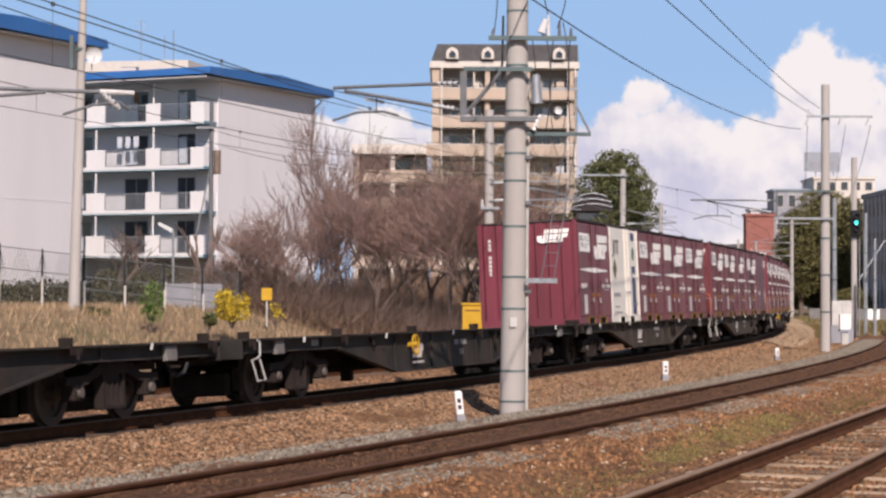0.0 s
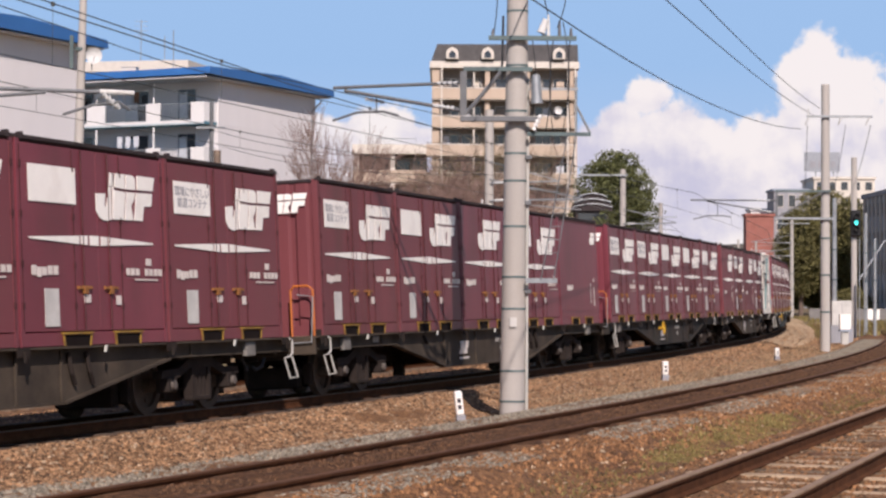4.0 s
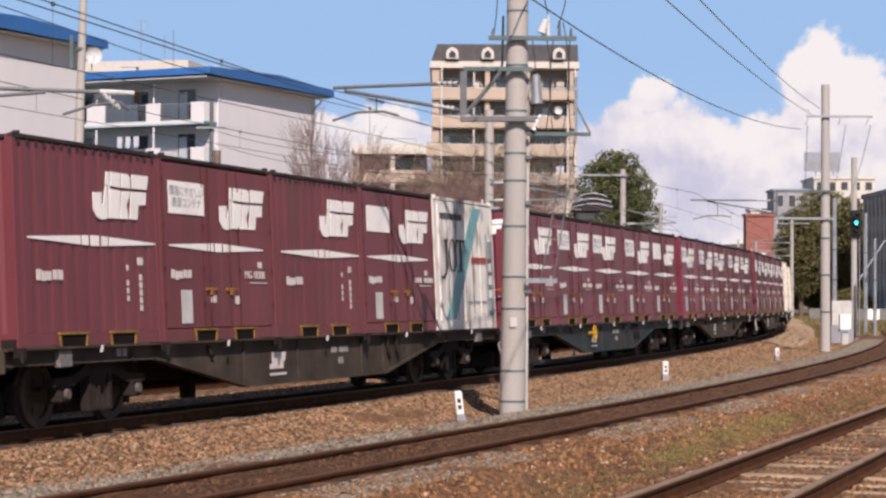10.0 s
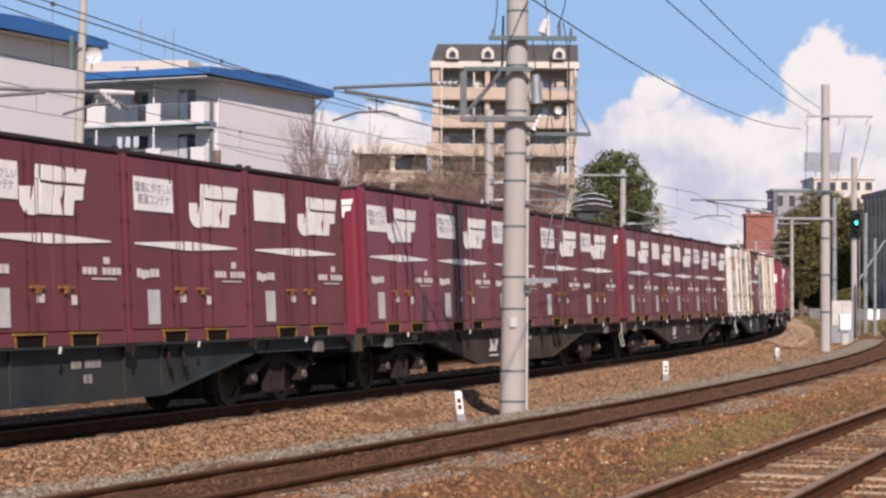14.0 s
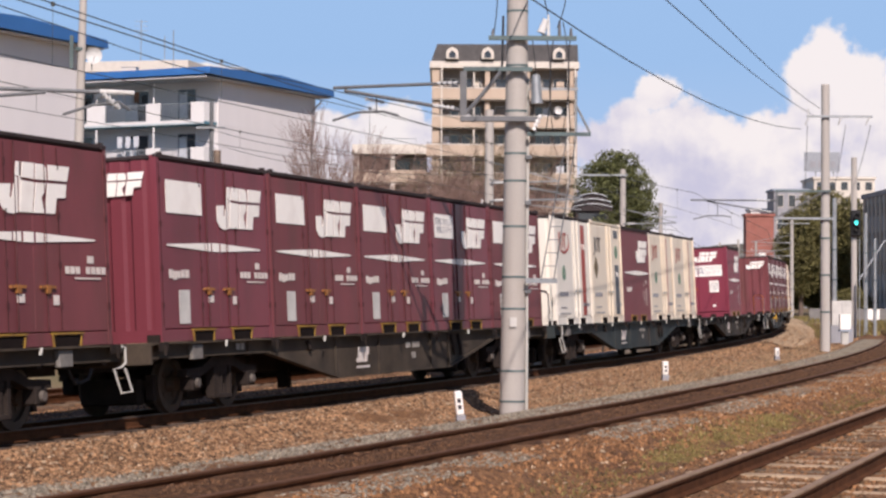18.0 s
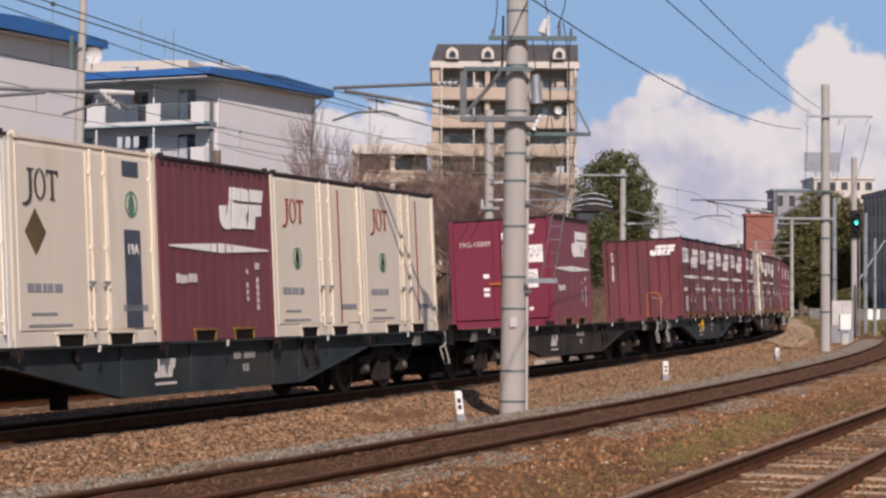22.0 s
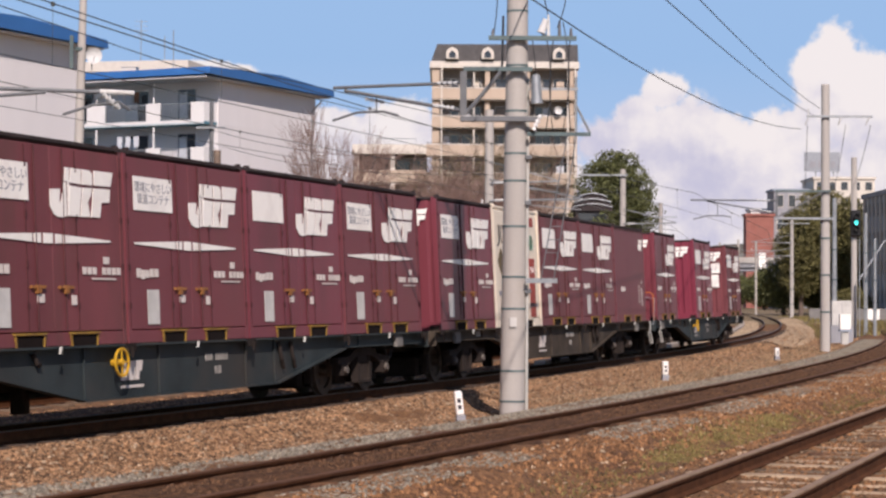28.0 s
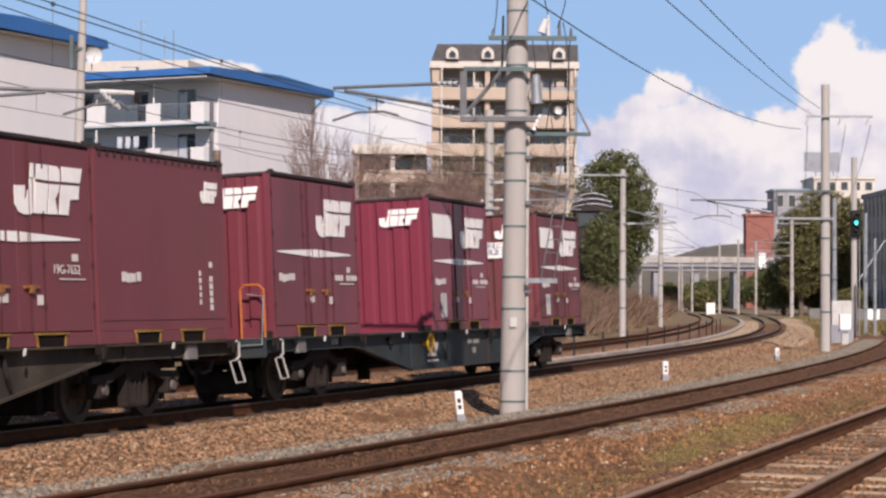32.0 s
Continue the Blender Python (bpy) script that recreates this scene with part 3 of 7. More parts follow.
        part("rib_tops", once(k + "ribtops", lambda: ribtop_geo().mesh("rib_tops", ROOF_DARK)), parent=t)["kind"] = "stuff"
    else:
        part("near_wall", once(k + "nearb", lambda: Geo().box(-HX + 0.09, HX - 0.09, -HY + 0.004, -HY + 0.06, 0.165, CH - 0.06, 0.004).box(-HX + 0.09, HX - 0.09, -HY - 0.006, -HY + 0.01, 0.3, 0.34).mesh("near_wall", red)), parent=t, label="bare flat side wall")
        part("side_logo", once("logoB", lambda: logo_geo(fx(0.80), 1.93, 0.145 * CL, 0.3, "side").mesh("side_logo", WHITE)), parent=t, label="small white company mark")
        part("small_mark", once("smallB", lambda: bars([(0.17, 0.2, 0.8, 0.93), (0.205, 0.23, 0.79, 0.91), (0.235, 0.265, 0.8, 0.91), (0.275, 0.305, 0.81, 0.93)]).mesh("small_mark", LETTER)), parent=t)
        part("number", once("numB", lambda: bars([(0.765, 0.78, 0.5 + 0.1 * i, 0.57 + 0.1 * i) for i in (0, 1, 2, 3, 4)] + [(0.85, 0.875, 0.42 + 0.1 * i, 0.5 + 0.1 * i) for i in (0, 1, 2, 3, 4, 6)]).mesh("number", LETTER)), parent=t)
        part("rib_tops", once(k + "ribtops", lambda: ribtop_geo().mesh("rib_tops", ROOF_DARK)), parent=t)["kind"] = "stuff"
    for f in (0.25, 0.60):
        fork_pocket(t, f)
    return t


def hinge_geo(f):
    g = Geo().box(fx(f) - 0.008, fx(f) + 0.008, -HY - 0.006, -HY + 0.008, 0.2, CH - 0.1)
    for z in (0.45, 0.95, 1.55, 2.15):
        g.box(fx(f) - 0.022, fx(f) + 0.022, -HY - 0.014, -HY + 0.006, z, z + 0.08)
    return g


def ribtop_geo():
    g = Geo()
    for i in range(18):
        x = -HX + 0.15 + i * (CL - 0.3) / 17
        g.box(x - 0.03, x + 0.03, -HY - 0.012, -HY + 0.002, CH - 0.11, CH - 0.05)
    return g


def tri_mark(x, z, h, mat_, t, curved):
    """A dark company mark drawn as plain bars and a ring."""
    def make():
        g = Geo()
        y0, y1 = -HY - 0.013, -HY - 0.007
        g.prism([(0.12, 1.0), (0.12, 0.95), (0.17, 0.95), (0.17, 0.12), (0.13, -0.06), (0.04, -0.17), (-0.03, -0.15), (-0.02, -0.22), (0.08, -0.24), (0.19, -0.12), (0.245, 0.10), (0.245, 0.95), (0.30, 0.95), (0.30, 1.0)], "y", 0, 0.006)
        n = 20
        ring = [(0.47 + 0.17 * math.cos(2 * math.pi * i / n), 0.5 + 0.52 * math.sin(2 * math.pi * i / n)) for i in range(n)]
        inn = [(0.47 + 0.105 * math.cos(2 * math.pi * i / n), 0.5 + 0.47 * math.sin(2 * math.pi * i / n)) for i in range(n)]
        vs = [(a, 0.0, b) for a, b in ring + inn]
        g.add(vs, [(i, (i + 1) % n, n + (i + 1) % n, n + i) for i in range(n)])
        g.prism([(0.76, 0.0), (0.90, 0.0), (0.90, 0.04), (0.865, 0.05), (0.865, 0.94), (0.96, 0.93), (0.985, 0.80), (1.0, 0.80), (1.0, 1.0), (0.66, 1.0), (0.66, 0.80), (0.675, 0.80), (0.70, 0.93), (0.795, 0.94), (0.795, 0.05), (0.76, 0.04)], "y", 0, 0.006)
        me = g.mesh("side_mark", mat_)
        me.transform(Matrix.Translation((x, -HY - 0.02, z)) @ Matrix.Diagonal((h * 2.3, 1, h, 1)))
        return me
    part("side_mark", once("tri%s%.2f%.2f%.2f" % (mat_.name, x, z, h), make), parent=t, label="dark company mark")


def cream_container(style, label):
    body = {"diamond_blue": CREAM, "diamond_red": CREAM, "red_sweep": IVORY, "twin": CREAM, "teal": RUSTY_WHITE, "ivory_blue": IVORY}[style]
    t = thing("refrigerated_container" if style != "teal" else "freight_container", label, "container", "containers on the train")
    dark = style in ("red_sweep", "twin", "ivory_blue")
    k = body.name + ("_dark" if dark else "")
    frame_parts(t, k, body, ROOF_DARK if dark else body)
    part("near_wall", once(k + "wall", lambda: Geo().box(-HX + 0.09, HX - 0.09, -HY + 0.008, -HY + 0.07, 0.165, CH - 0.06, 0.004).mesh("near_wall", body)), parent=t)
    if style == "teal":
        part("diagonal_stripe", once("tealdiag", lambda: Geo().prism([(fx(0.16), 0.2), (fx(0.31), 0.2), (fx(0.80), 2.4), (fx(0.65), 2.4)], "y", -HY - 0.004, -HY + 0.006).mesh("diagonal_stripe", TEAL)), parent=t, label="teal diagonal stripe")
        tri_mark(fx(0.10), 1.12, 0.62, INK, t, False)
        part("number", once("tealnum", lambda: bars([(0.6 + 0.05 * i, 0.64 + 0.05 * i, 1.3, 1.42) for i in range(6)], y=-HY - 0.012).mesh("number", STRIPE_RED)), parent=t)
        for f in (0.22, 0.36, 0.50, 0.63, 0.77):
            part("wall_seam", once("tealseam%.2f" % f, lambda: Geo().box(fx(f) - 0.006, fx(f) + 0.006, -HY + 0.003, -HY + 0.02, 0.18, 2.4).mesh("wall_seam", GRIME)), parent=t)
        part("name_row", once("tealprint", lambda: bars([(0.10 + 0.037 * i, 0.128 + 0.037 * i, 2.12, 2.24) for i in range(10)], y=-HY - 0.004).mesh("name_row", INK)), parent=t)["kind"] = "stuff"
        part("data_row", once("tealdata", lambda: bars([(0.52, 0.6, 0.5, 0.55), (0.63, 0.72, 0.5, 0.55), (0.75, 0.85, 0.5, 0.55)], y=-HY - 0.004).mesh("data_row", PLATE_INK)), parent=t)["kind"] = "stuff"
        part("side_ladder", once("tealladder", lambda: ladder_geo().mesh("side_ladder", GALV)), parent=t, label="grey ladder and control boxes")
        part("wall_ribs", once("tealribs", lambda: Geo().box(fx(0.07), fx(0.10), -HY - 0.01, -HY + 0.01, 0.17, 2.4).box(fx(0.47), fx(0.49), -HY - 0.003, -HY + 0.01, 0.17, 2.4).box(fx(0.75), fx(0.765), -HY - 0.003, -HY + 0.01, 0.17, 2.4).mesh("wall_ribs", body)), parent=t)
        return t
    for f0, f1, nm in ((0.03, 0.47, "a"), (0.48, 0.62, "b"), (0.63, 0.965, "c")):
        part("door", once(k + "jd" + nm, lambda: Geo().box(fx(f0), fx(f1), -HY - 0.004, -HY + 0.03, 0.19, CH - 0.09, 0.01).mesh("door", body)), parent=t)
    for f in (0.50, 0.60, 0.94):
        rod = part("locking_bar", once(k + "rod%.2f" % f, lambda: Geo().cyl((fx(f), -HY - 0.03, 0.16), (fx(f), -HY - 0.03, CH - 0.05), 0.018, n=8).box(fx(f) - 0.03, fx(f) + 0.03, -HY - 0.045, -HY, 0.3, 0.36)
                   .box(fx(f) - 0.03, fx(f) + 0.03, -HY - 0.045, -HY, 1.2, 1.25).box(fx(f) - 0.03, fx(f) + 0.03, -HY - 0.045, -HY, 2.15, 2.2).mesh("locking_bar", body)), parent=t)
        if f != 0.94:
            part("bar_handle", once("jhandle%.2f" % f, lambda: Geo().box(fx(f) - 0.14, fx(f) + 0.02, -HY - 0.06, -HY - 0.04, 0.76, 0.80).mesh("bar_handle", GALV)), parent=rod)
    stripe = {"diamond_blue": SLATE_BLUE, "ivory_blue": NAVY, "diamond_red": STRIPE_RED, "red_sweep": STRIPE_RED}.get(style)
    mark_x = 0.07 if style != "twin" else 0.1
    tri_mark(fx(mark_x), 1.78, 0.36, STRIPE_RED if style in ("twin", "red_sweep") else INK, t, True)
    if stripe and style != "red_sweep":
        for lo, hi in ((0.2, 1.48), (2.18, 2.38)):
            part("upright_stripe", once("jst%s%.1f" % (style, lo), lambda: bars([(0.74, 0.86, lo, hi)], y=-HY - 0.012).mesh("upright_stripe", stripe)), parent=t, label="upright coloured stripe")
        part("stripe_lettering", words("19A", 0.2, WHITE, "w19a"), parent=t, at=Matrix.Translation((fx(0.80), -HY - 0.0145, 1.22)))
        part("emblem", once("jemb", lambda: emblem(0.80, 1.82).mesh("emblem", GREEN)), parent=t, label="round green tree emblem")
        part("diamond", once("jdia", lambda: Geo().prism([(fx(0.14), 1.10), (fx(0.205), 1.38), (fx(0.14), 1.66), (fx(0.075), 1.38)][::-1], "y", -HY - 0.014, -HY - 0.006).mesh("diamond", BRONZE)), parent=t, label="bronze diamond emblem")
    elif stripe:
        part("upright_stripe", once("jst" + style, lambda: bars([(0.72, 0.82, 0.2, 2.38)], y=-HY - 0.012).mesh("upright_stripe", stripe)), parent=t, label="upright red stripe")
        part("stripe_lettering", words("19A", 0.2, WHITE, "w19a"), parent=t, at=Matrix.Translation((fx(0.77), -HY - 0.0145, 1.85)))
        part("sweep", once("jsweep", lambda: sweep_geo().mesh("sweep", STRIPE_RED)), parent=t, label="curved red sweep")
        part("emblem", once("jemb2", lambda: emblem(0.21, 1.2).mesh("emblem", GREEN)), parent=t, label="round green tree emblem")
    else:
        part("emblem", once("jemb3", lambda: emblem(0.24, 1.22).mesh("emblem", GREEN)), parent=t, label="round green tree emblem")
        part("upright_line", once("jline", lambda: bars([(0.71, 0.725, 0.2, 2.38)], y=-HY - 0.012).mesh("upright_line", STRIPE_RED)), parent=t, label="thin red line")
    part("small_print", once("jprint", lambda: bars([(0.08, 0.12, 0.66, 0.76), (0.125, 0.165, 0.66, 0.76), (0.175, 0.2, 0.66, 0.76), (0.205, 0.24, 0.66, 0.76), (0.25, 0.3, 0.66, 0.76), (0.10, 0.26, 0.38, 0.41), (0.08, 0.36, 0.24, 0.27), (0.72, 0.9, 0.42, 0.5)], y=-HY - 0.012).mesh("small_print", PLATE_INK)), parent=t)
    for f in (0.25, 0.60):
        fork_pocket(t, f, body)
    return t


def ladder_geo():
    g = Geo()
    for f in (0.86, 0.95):
        g.box(fx(f) - 0.015, fx(f) + 0.015, -HY - 0.03, -HY - 0.004, 0.2, 1.9)
    for i in range(6):
        g.box(fx(0.86), fx(0.95), -HY - 0.03, -HY - 0.01, 0.3 + 0.27 * i, 0.34 + 0.27 * i)
    g.box(fx(0.88), fx(0.94), -HY - 0.05, -HY, 1.4, 1.75).box(fx(0.88), fx(0.94), -HY - 0.05, -HY, 0.35, 0.6)
    return g


def emblem(f, z):
    g = Geo()
    g.ring((fx(f), -HY - 0.012, z), "y", 0.15, 0.17, 0.004, 18)
    for dz, w in ((0.08, 0.05), (0.02, 0.08), (-0.05, 0.09)):
        g.cyl((fx(f), -HY - 0.014, z + dz), (fx(f), -HY - 0.008, z + dz), w, n=10)
    return g.box(fx(f) - 0.015, fx(f) + 0.015, -HY - 0.014, -HY - 0.008, z - 0.13, z - 0.05)


def sweep_geo():
    pts, n = [], 12
    for i in range(n + 1):
        a = -2.2 + 3.0 * i / n
        pts.append((fx(0.24) + 0.55 * math.cos(a), 1.93 + 0.28 * math.sin(a)))
    for i in range(n, -1, -1):
        a = -2.2 + 3.0 * i / n
        pts.append((fx(0.24) + 0.5 * math.cos(a), 1.96 + 0.24 * math.sin(a)))
    g = Geo()
    for i in range(n):
        q = [pts[i], pts[i + 1], pts[2 * n - i], pts[2 * n + 1 - i]]
        g.prism(q, "y", -HY - 0.012, -HY - 0.006)
    return g


def end_door_container():
    t = red_container("ribbed", 3, None, "plain", "bright maroon container with double end doors on a nearly empty wagon")
    red = RED_TONES[3]
    for y0, y1 in ((-1.12, -0.008), (0.008, 1.12)):
        d = part("end_door", Geo().box(-HX - 0.035, -HX, y0, y1, 0.18, CH - 0.08, 0.012), red, t)
        part("lock_rod", Geo().cyl((-HX - 0.05, (y0 + y1) / 2 + 0.4 * (1 if y0 > 0 else -1) * -1, 0.2), (-HX - 0.05, (y0 + y1) / 2 + 0.4 * (1 if y0 > 0 else -1) * -1, CH - 0.1), 0.015, n=8), red, d)
    part("lock_handle", Geo().box(-HX - 0.08, -HX - 0.03, -0.1, 0.28, 0.98, 1.03), ORANGE, t, "orange lock handle")
    turn = Matrix.Rotation(radians(-90), 4, "Z")
    part("end_number", words("19G-15849", 0.17, LETTER, "end_no"), parent=t, at=Matrix.Translation((-HX - 0.04, 0.60, 1.93)) @ turn)
    part("end_logo", logo_geo(0.05, 1.98, 0.82, 0.36, "end").mesh("end_logo", WHITE), parent=t, at=Matrix.Translation((-0.014, 0, 0)), label="slanted white company mark")
    p = part("notice_plate", Geo().box(-HX - 0.043, -HX - 0.034, -1.02, -0.05, 1.46, 1.86), WHITE, t, "white notice plate")
    part("plate_lettering", words("環境にやさしい\n鉄道コンテナ", 0.142, NAVY, "end_words"), parent=p, at=Matrix.Translation((-HX - 0.0445, -0.535, 1.67)) @ turn)
    e = part("emblem_plate", Geo().box(-HX - 0.043, -HX - 0.034, -0.88, -0.55, 0.88, 1.3), WHITE, t, "white plate with a round emblem")
    part("emblem_ring", Geo().ring((-HX - 0.046, -0.715, 1.1), "x", 0.11, 0.13, 0.003, 16).ring((-HX - 0.046, -0.715, 1.1), "x", 0.03, 0.05, 0.003, 12), PLATE_INK, e)
    part("end_tags", Geo().box(-HX - 0.042, -HX - 0.034, 0.28, 0.42, 1.14, 1.24).box(-HX - 0.042, -HX - 0.034, 0.28, 0.42, 0.84, 0.92).box(-HX - 0.042, -HX - 0.034, 0.28, 0.42, 0.72, 0.8).box(-HX - 0.042, -HX - 0.034, -0.75, -0.65, 0.36, 0.44), WHITE, t)
    return t


# ---- container wagons: origin on the rail at mid-length ----
WAGON, DECK = 20.4, 1.0
WHEEL_R = 0.405
WHEELSETS = []


def wheelset_mesh():
    g = Geo()
    g.cyl((0, -0.62, 0), (0, 0.62, 0), 0.07, n=10)
    for sy in (-1, 1):
        g.ring((0, sy * 0.565, 0), "y", 0.30, WHEEL_R, 0.062, 24)
        g.ring((0, sy * 0.535, 0), "y", 0.30, WHEEL_R + 0.028, 0.012, 24)
        g.ring((0, sy * 0.565, 0), "y", 0.06, 0.31, 0.014, 18)
        g.cyl((0, sy * 0.50, 0), (0, sy * 0.72, 0), 0.10, n=10)
        for i in range(4):
            a = i * math.pi / 2 + 0.4
            g.cyl((0.2 * math.cos(a), sy * 0.585, 0.2 * math.sin(a)), (0.2 * math.cos(a), sy * 0.60, 0.2 * math.sin(a)), 0.05, n=6)
    return g.mesh("wheelset", WHEEL, True)


def bogie(parent, x):
    b = part("bogie", once("bolster", lambda: Geo().box(-0.2, 0.2, -0.98, 0.98, 0.50, 0.74, 0.02).box(-0.85, 0.85, -0.14, 0.14, 0.46, 0.56).mesh("bogie", GRIME)), parent=parent, at=Matrix.Translation((x, 0, 0)), label="soot-black two-axle bogie")

    def side_frame_geo(sy):
        top = [(-1.22, 0.50), (-1.20, 0.60), (-0.72, 0.62), (-0.36, 0.76), (0.36, 0.76), (0.72, 0.62), (1.20, 0.60), (1.22, 0.50), (0.72, 0.50), (0.34, 0.62), (-0.34, 0.62), (-0.72, 0.50)]
        y = sy * 0.93
        g = Geo().prism(top, "y", y - 0.075, y + 0.075)
        for xx in (-0.26, 0.26):
            g.box(xx - 0.035, xx + 0.035, y - 0.07, y + 0.07, 0.22, 0.62)
        g.box(-0.30, 0.30, y - 0.07, y + 0.07, 0.16, 0.225, 0.01)
        for xx in (-0.95, 0.95):
            g.box(xx - 0.14, xx + 0.14, y - 0.10, y + 0.10, 0.30, 0.52, 0.02)
        return g
    for sy in (-1, 1):
        sf = part("side_frame", once("sframe%d" % sy, lambda: side_frame_geo(sy).mesh("side_frame", GRIME)), parent=b)
        for xx in (-0.13, 0.0, 0.13):
            part("spring", once("spring%d" % sy, lambda: Geo().cyl((0, sy * 0.93, 0.22), (0, sy * 0.93, 0.62), 0.055, n=10).mesh("spring", GRIME)), parent=b, at=Matrix.Translation((xx, 0, 0)))
        for xx in (-0.95, 0.95):
            part("bearing_cap", once("cap%d%.1f" % (sy, xx), lambda: Geo().cyl((xx, sy * 0.99, WHEEL_R), (xx, sy * 1.07, WHEEL_R), 0.085, 0.06, n=12).mesh("bearing_cap", DUSTY_CAP)), parent=b, label="dusty steel bearing cap")
    for k, (gx, gw) in enumerate(((0.0, 0.5), (-1.52, 0.1), (1.52, 0.1))):
        part("brake_beam", once("bbeam%d" % (k > 0), lambda: Geo().box(-gw, gw, -0.46, 0.46, 0.14, 0.5, 0.03).mesh("brake_beam", GRIME)), parent=b, at=Matrix.Translation((gx, 0, 0)))
    part("brake_rigging", once("rig", lambda: Geo().tube([(-1.45, -0.5, 0.32), (1.45, -0.5, 0.32)], 0.025).tube([(-1.45, 0.5, 0.32), (1.45, 0.5, 0.32)], 0.025).box(-1.5, -1.4, -0.62, -0.5, 0.2, 0.55).box(1.4, 1.5, -0.62, -0.5, 0.2, 0.55).box(-0.46, -0.38, -0.64, -0.48, 0.2, 0.55).box(0.38, 0.46, -0.64, -0.48, 0.2, 0.55).mesh("brake_rigging", GRIME)), parent=b)
    for xx in (-0.95, 0.95):
        w = part("wheelset", once("wheelset", wheelset_mesh), parent=b, at=Matrix.Translation((xx, 0, WHEEL_R)), label="two worn steel wheels on an axle")
        WHEELSETS.append((w, xx))


def wagon(label, paint, wheel_sign, rail_kind, steps):
    """A flat container wagon with fish-bellied sills, two bogies and end steps."""
    t = thing("container_wagon", label, "freight wagon", "wagons of the train")
    k = paint.name
    H = WAGON / 2 - 0.42
    sill = [(-H, DECK - 0.02), (H, DECK - 0.02), (H, DECK - 0.2), (5.8, DECK - 0.22), (3.0, 0.31), (-3.0, 0.31), (-5.8, DECK - 0.22), (-H, DECK - 0.2)]
    for sy in (-1, 1):
        y = sy * 1.12
        part("side_sill", once(k + "sill%d" % sy, lambda: Geo().prism(sill, "y", y - 0.012, y + 0.012).mesh("side_sill", paint)), parent=t, label="fish-bellied side sill")
        part("sill_flange", once(k + "flange%d" % sy, lambda: Geo().box(-H, H, min(sy * 1.05, sy * 1.25), max(sy * 1.05, sy * 1.25), DECK - 0.035, DECK - 0.005).box(-3.0, 3.0, y - 0.06, y + 0.06, 0.285, 0.315)
             .prism([(2.95, 0.285), (5.8, DECK - 0.245), (5.8, DECK - 0.21), (2.95, 0.315)], "y", y - 0.08, y + 0.05).prism([(-2.95, 0.285), (-5.8, DECK - 0.245), (-5.8, DECK - 0.21), (-2.95, 0.315)][::-1], "y", y - 0.08, y + 0.05)
             .box(-H, -5.8, y - 0.04, y + 0.04, DECK - 0.225, DECK - 0.2).box(5.8, H, y - 0.04, y + 0.04, DECK - 0.225, DECK - 0.2).mesh("sill_flange", paint)), parent=t)
    for x, z0 in ((-2.95, 0.32), (-0.9, 0.32), (1.9, 0.32), (2.95, 0.32), (-6.5, 0.80), (6.5, 0.80)):
        part("stiffener", once(k + "stiff%.1f" % x, lambda: Geo().box(x - 0.02, x + 0.02, -1.16, -1.133, z0, 0.96).mesh("stiffener", paint)), parent=t)
    part("centre_sill", once("csill", lambda: Geo().box(-H, H, -0.2, 0.2, 0.62, DECK - 0.04).box(-5, 5, -0.18, 0.18, 0.45, 0.62).mesh("centre_sill", GRIME)), parent=t)
    for i in range(13):
        part("cross_bearer", once("cbear", lambda: Geo().box(-0.06, 0.06, -1.10, 1.10, 0.74, DECK - 0.04).mesh("cross_bearer", GRIME)), parent=t, at=Matrix.Translation((-H + 0.3 + i * (2 * H - 0.6) / 12, 0, 0)))
    for x in (-2.9, -1.0, 1.0, 2.9):
        part("deep_bearer", once("dbear", lambda: Geo().box(-0.05, 0.05, -1.10, 1.10, 0.42, 0.74).mesh("deep_bearer", GRIME)), parent=t, at=Matrix.Translation((x, 0, 0)))
    part("deck_plate", once("deckp" + k, lambda: Geo().box(-H, H, -1.15, 1.15, DECK - 0.03, DECK - 0.008).mesh("deck_plate", ROOF_DARK)), parent=t)
    for sx in (-1, 1):
        part("end_beam", once(k + "ebeam%d" % sx, lambda: Geo().box(min(sx * H, sx * (H + 0.06)), max(sx * H, sx * (H + 0.06)), -1.22, 1.22, DECK - 0.3, DECK - 0.005, 0.01).mesh("end_beam", paint)), parent=t)
        part("coupler", once("coup%d" % sx, lambda: Geo().box(min(sx * H, sx * (H + 0.40)), max(sx * H, sx * (H + 0.40)), -0.09, 0.09, 0.76, 0.94, 0.02).box(min(sx * (H + 0.22), sx * (H + 0.415)), max(sx * (H + 0.22), sx * (H + 0.415)), -0.17, 0.17, 0.7, 1.0, 0.03).mesh("coupler", GRIME)), parent=t, label="black knuckle coupler")
        part("brake_hose", once("hose%d" % sx, lambda: Geo().tube([(sx * H, -0.35, 0.78), (sx * (H + 0.18), -0.35, 0.55), (sx * (H + 0.34), -0.3, 0.5), (sx * (H + 0.41), -0.28, 0.56)], 0.025).mesh("brake_hose", CABLE)), parent=t)
        for sy in (-1, 1):
            if sy > 0 or (sx < 0 and "f" in steps) or (sx > 0 and "r" in steps):
                part("step", once("step%d%d" % (sx, sy), lambda: step_geo(sx, sy, H).mesh("step", PALE)), parent=t, label="pale bent-bar shunter step")
        bogie(t, sx * 7.1)
        part("anchor_box", once("anch%d" % sx, lambda: Geo().box(sx * 8.35 - 0.16, sx * 8.35 + 0.16, -1.21, -1.133, DECK - 0.26, DECK - 0.05, 0.01).mesh("anchor_box", DULLBOX)), parent=t, label="grey box on the sill")
    for i in range(6):
        x = -9.51 + 3.804 * i
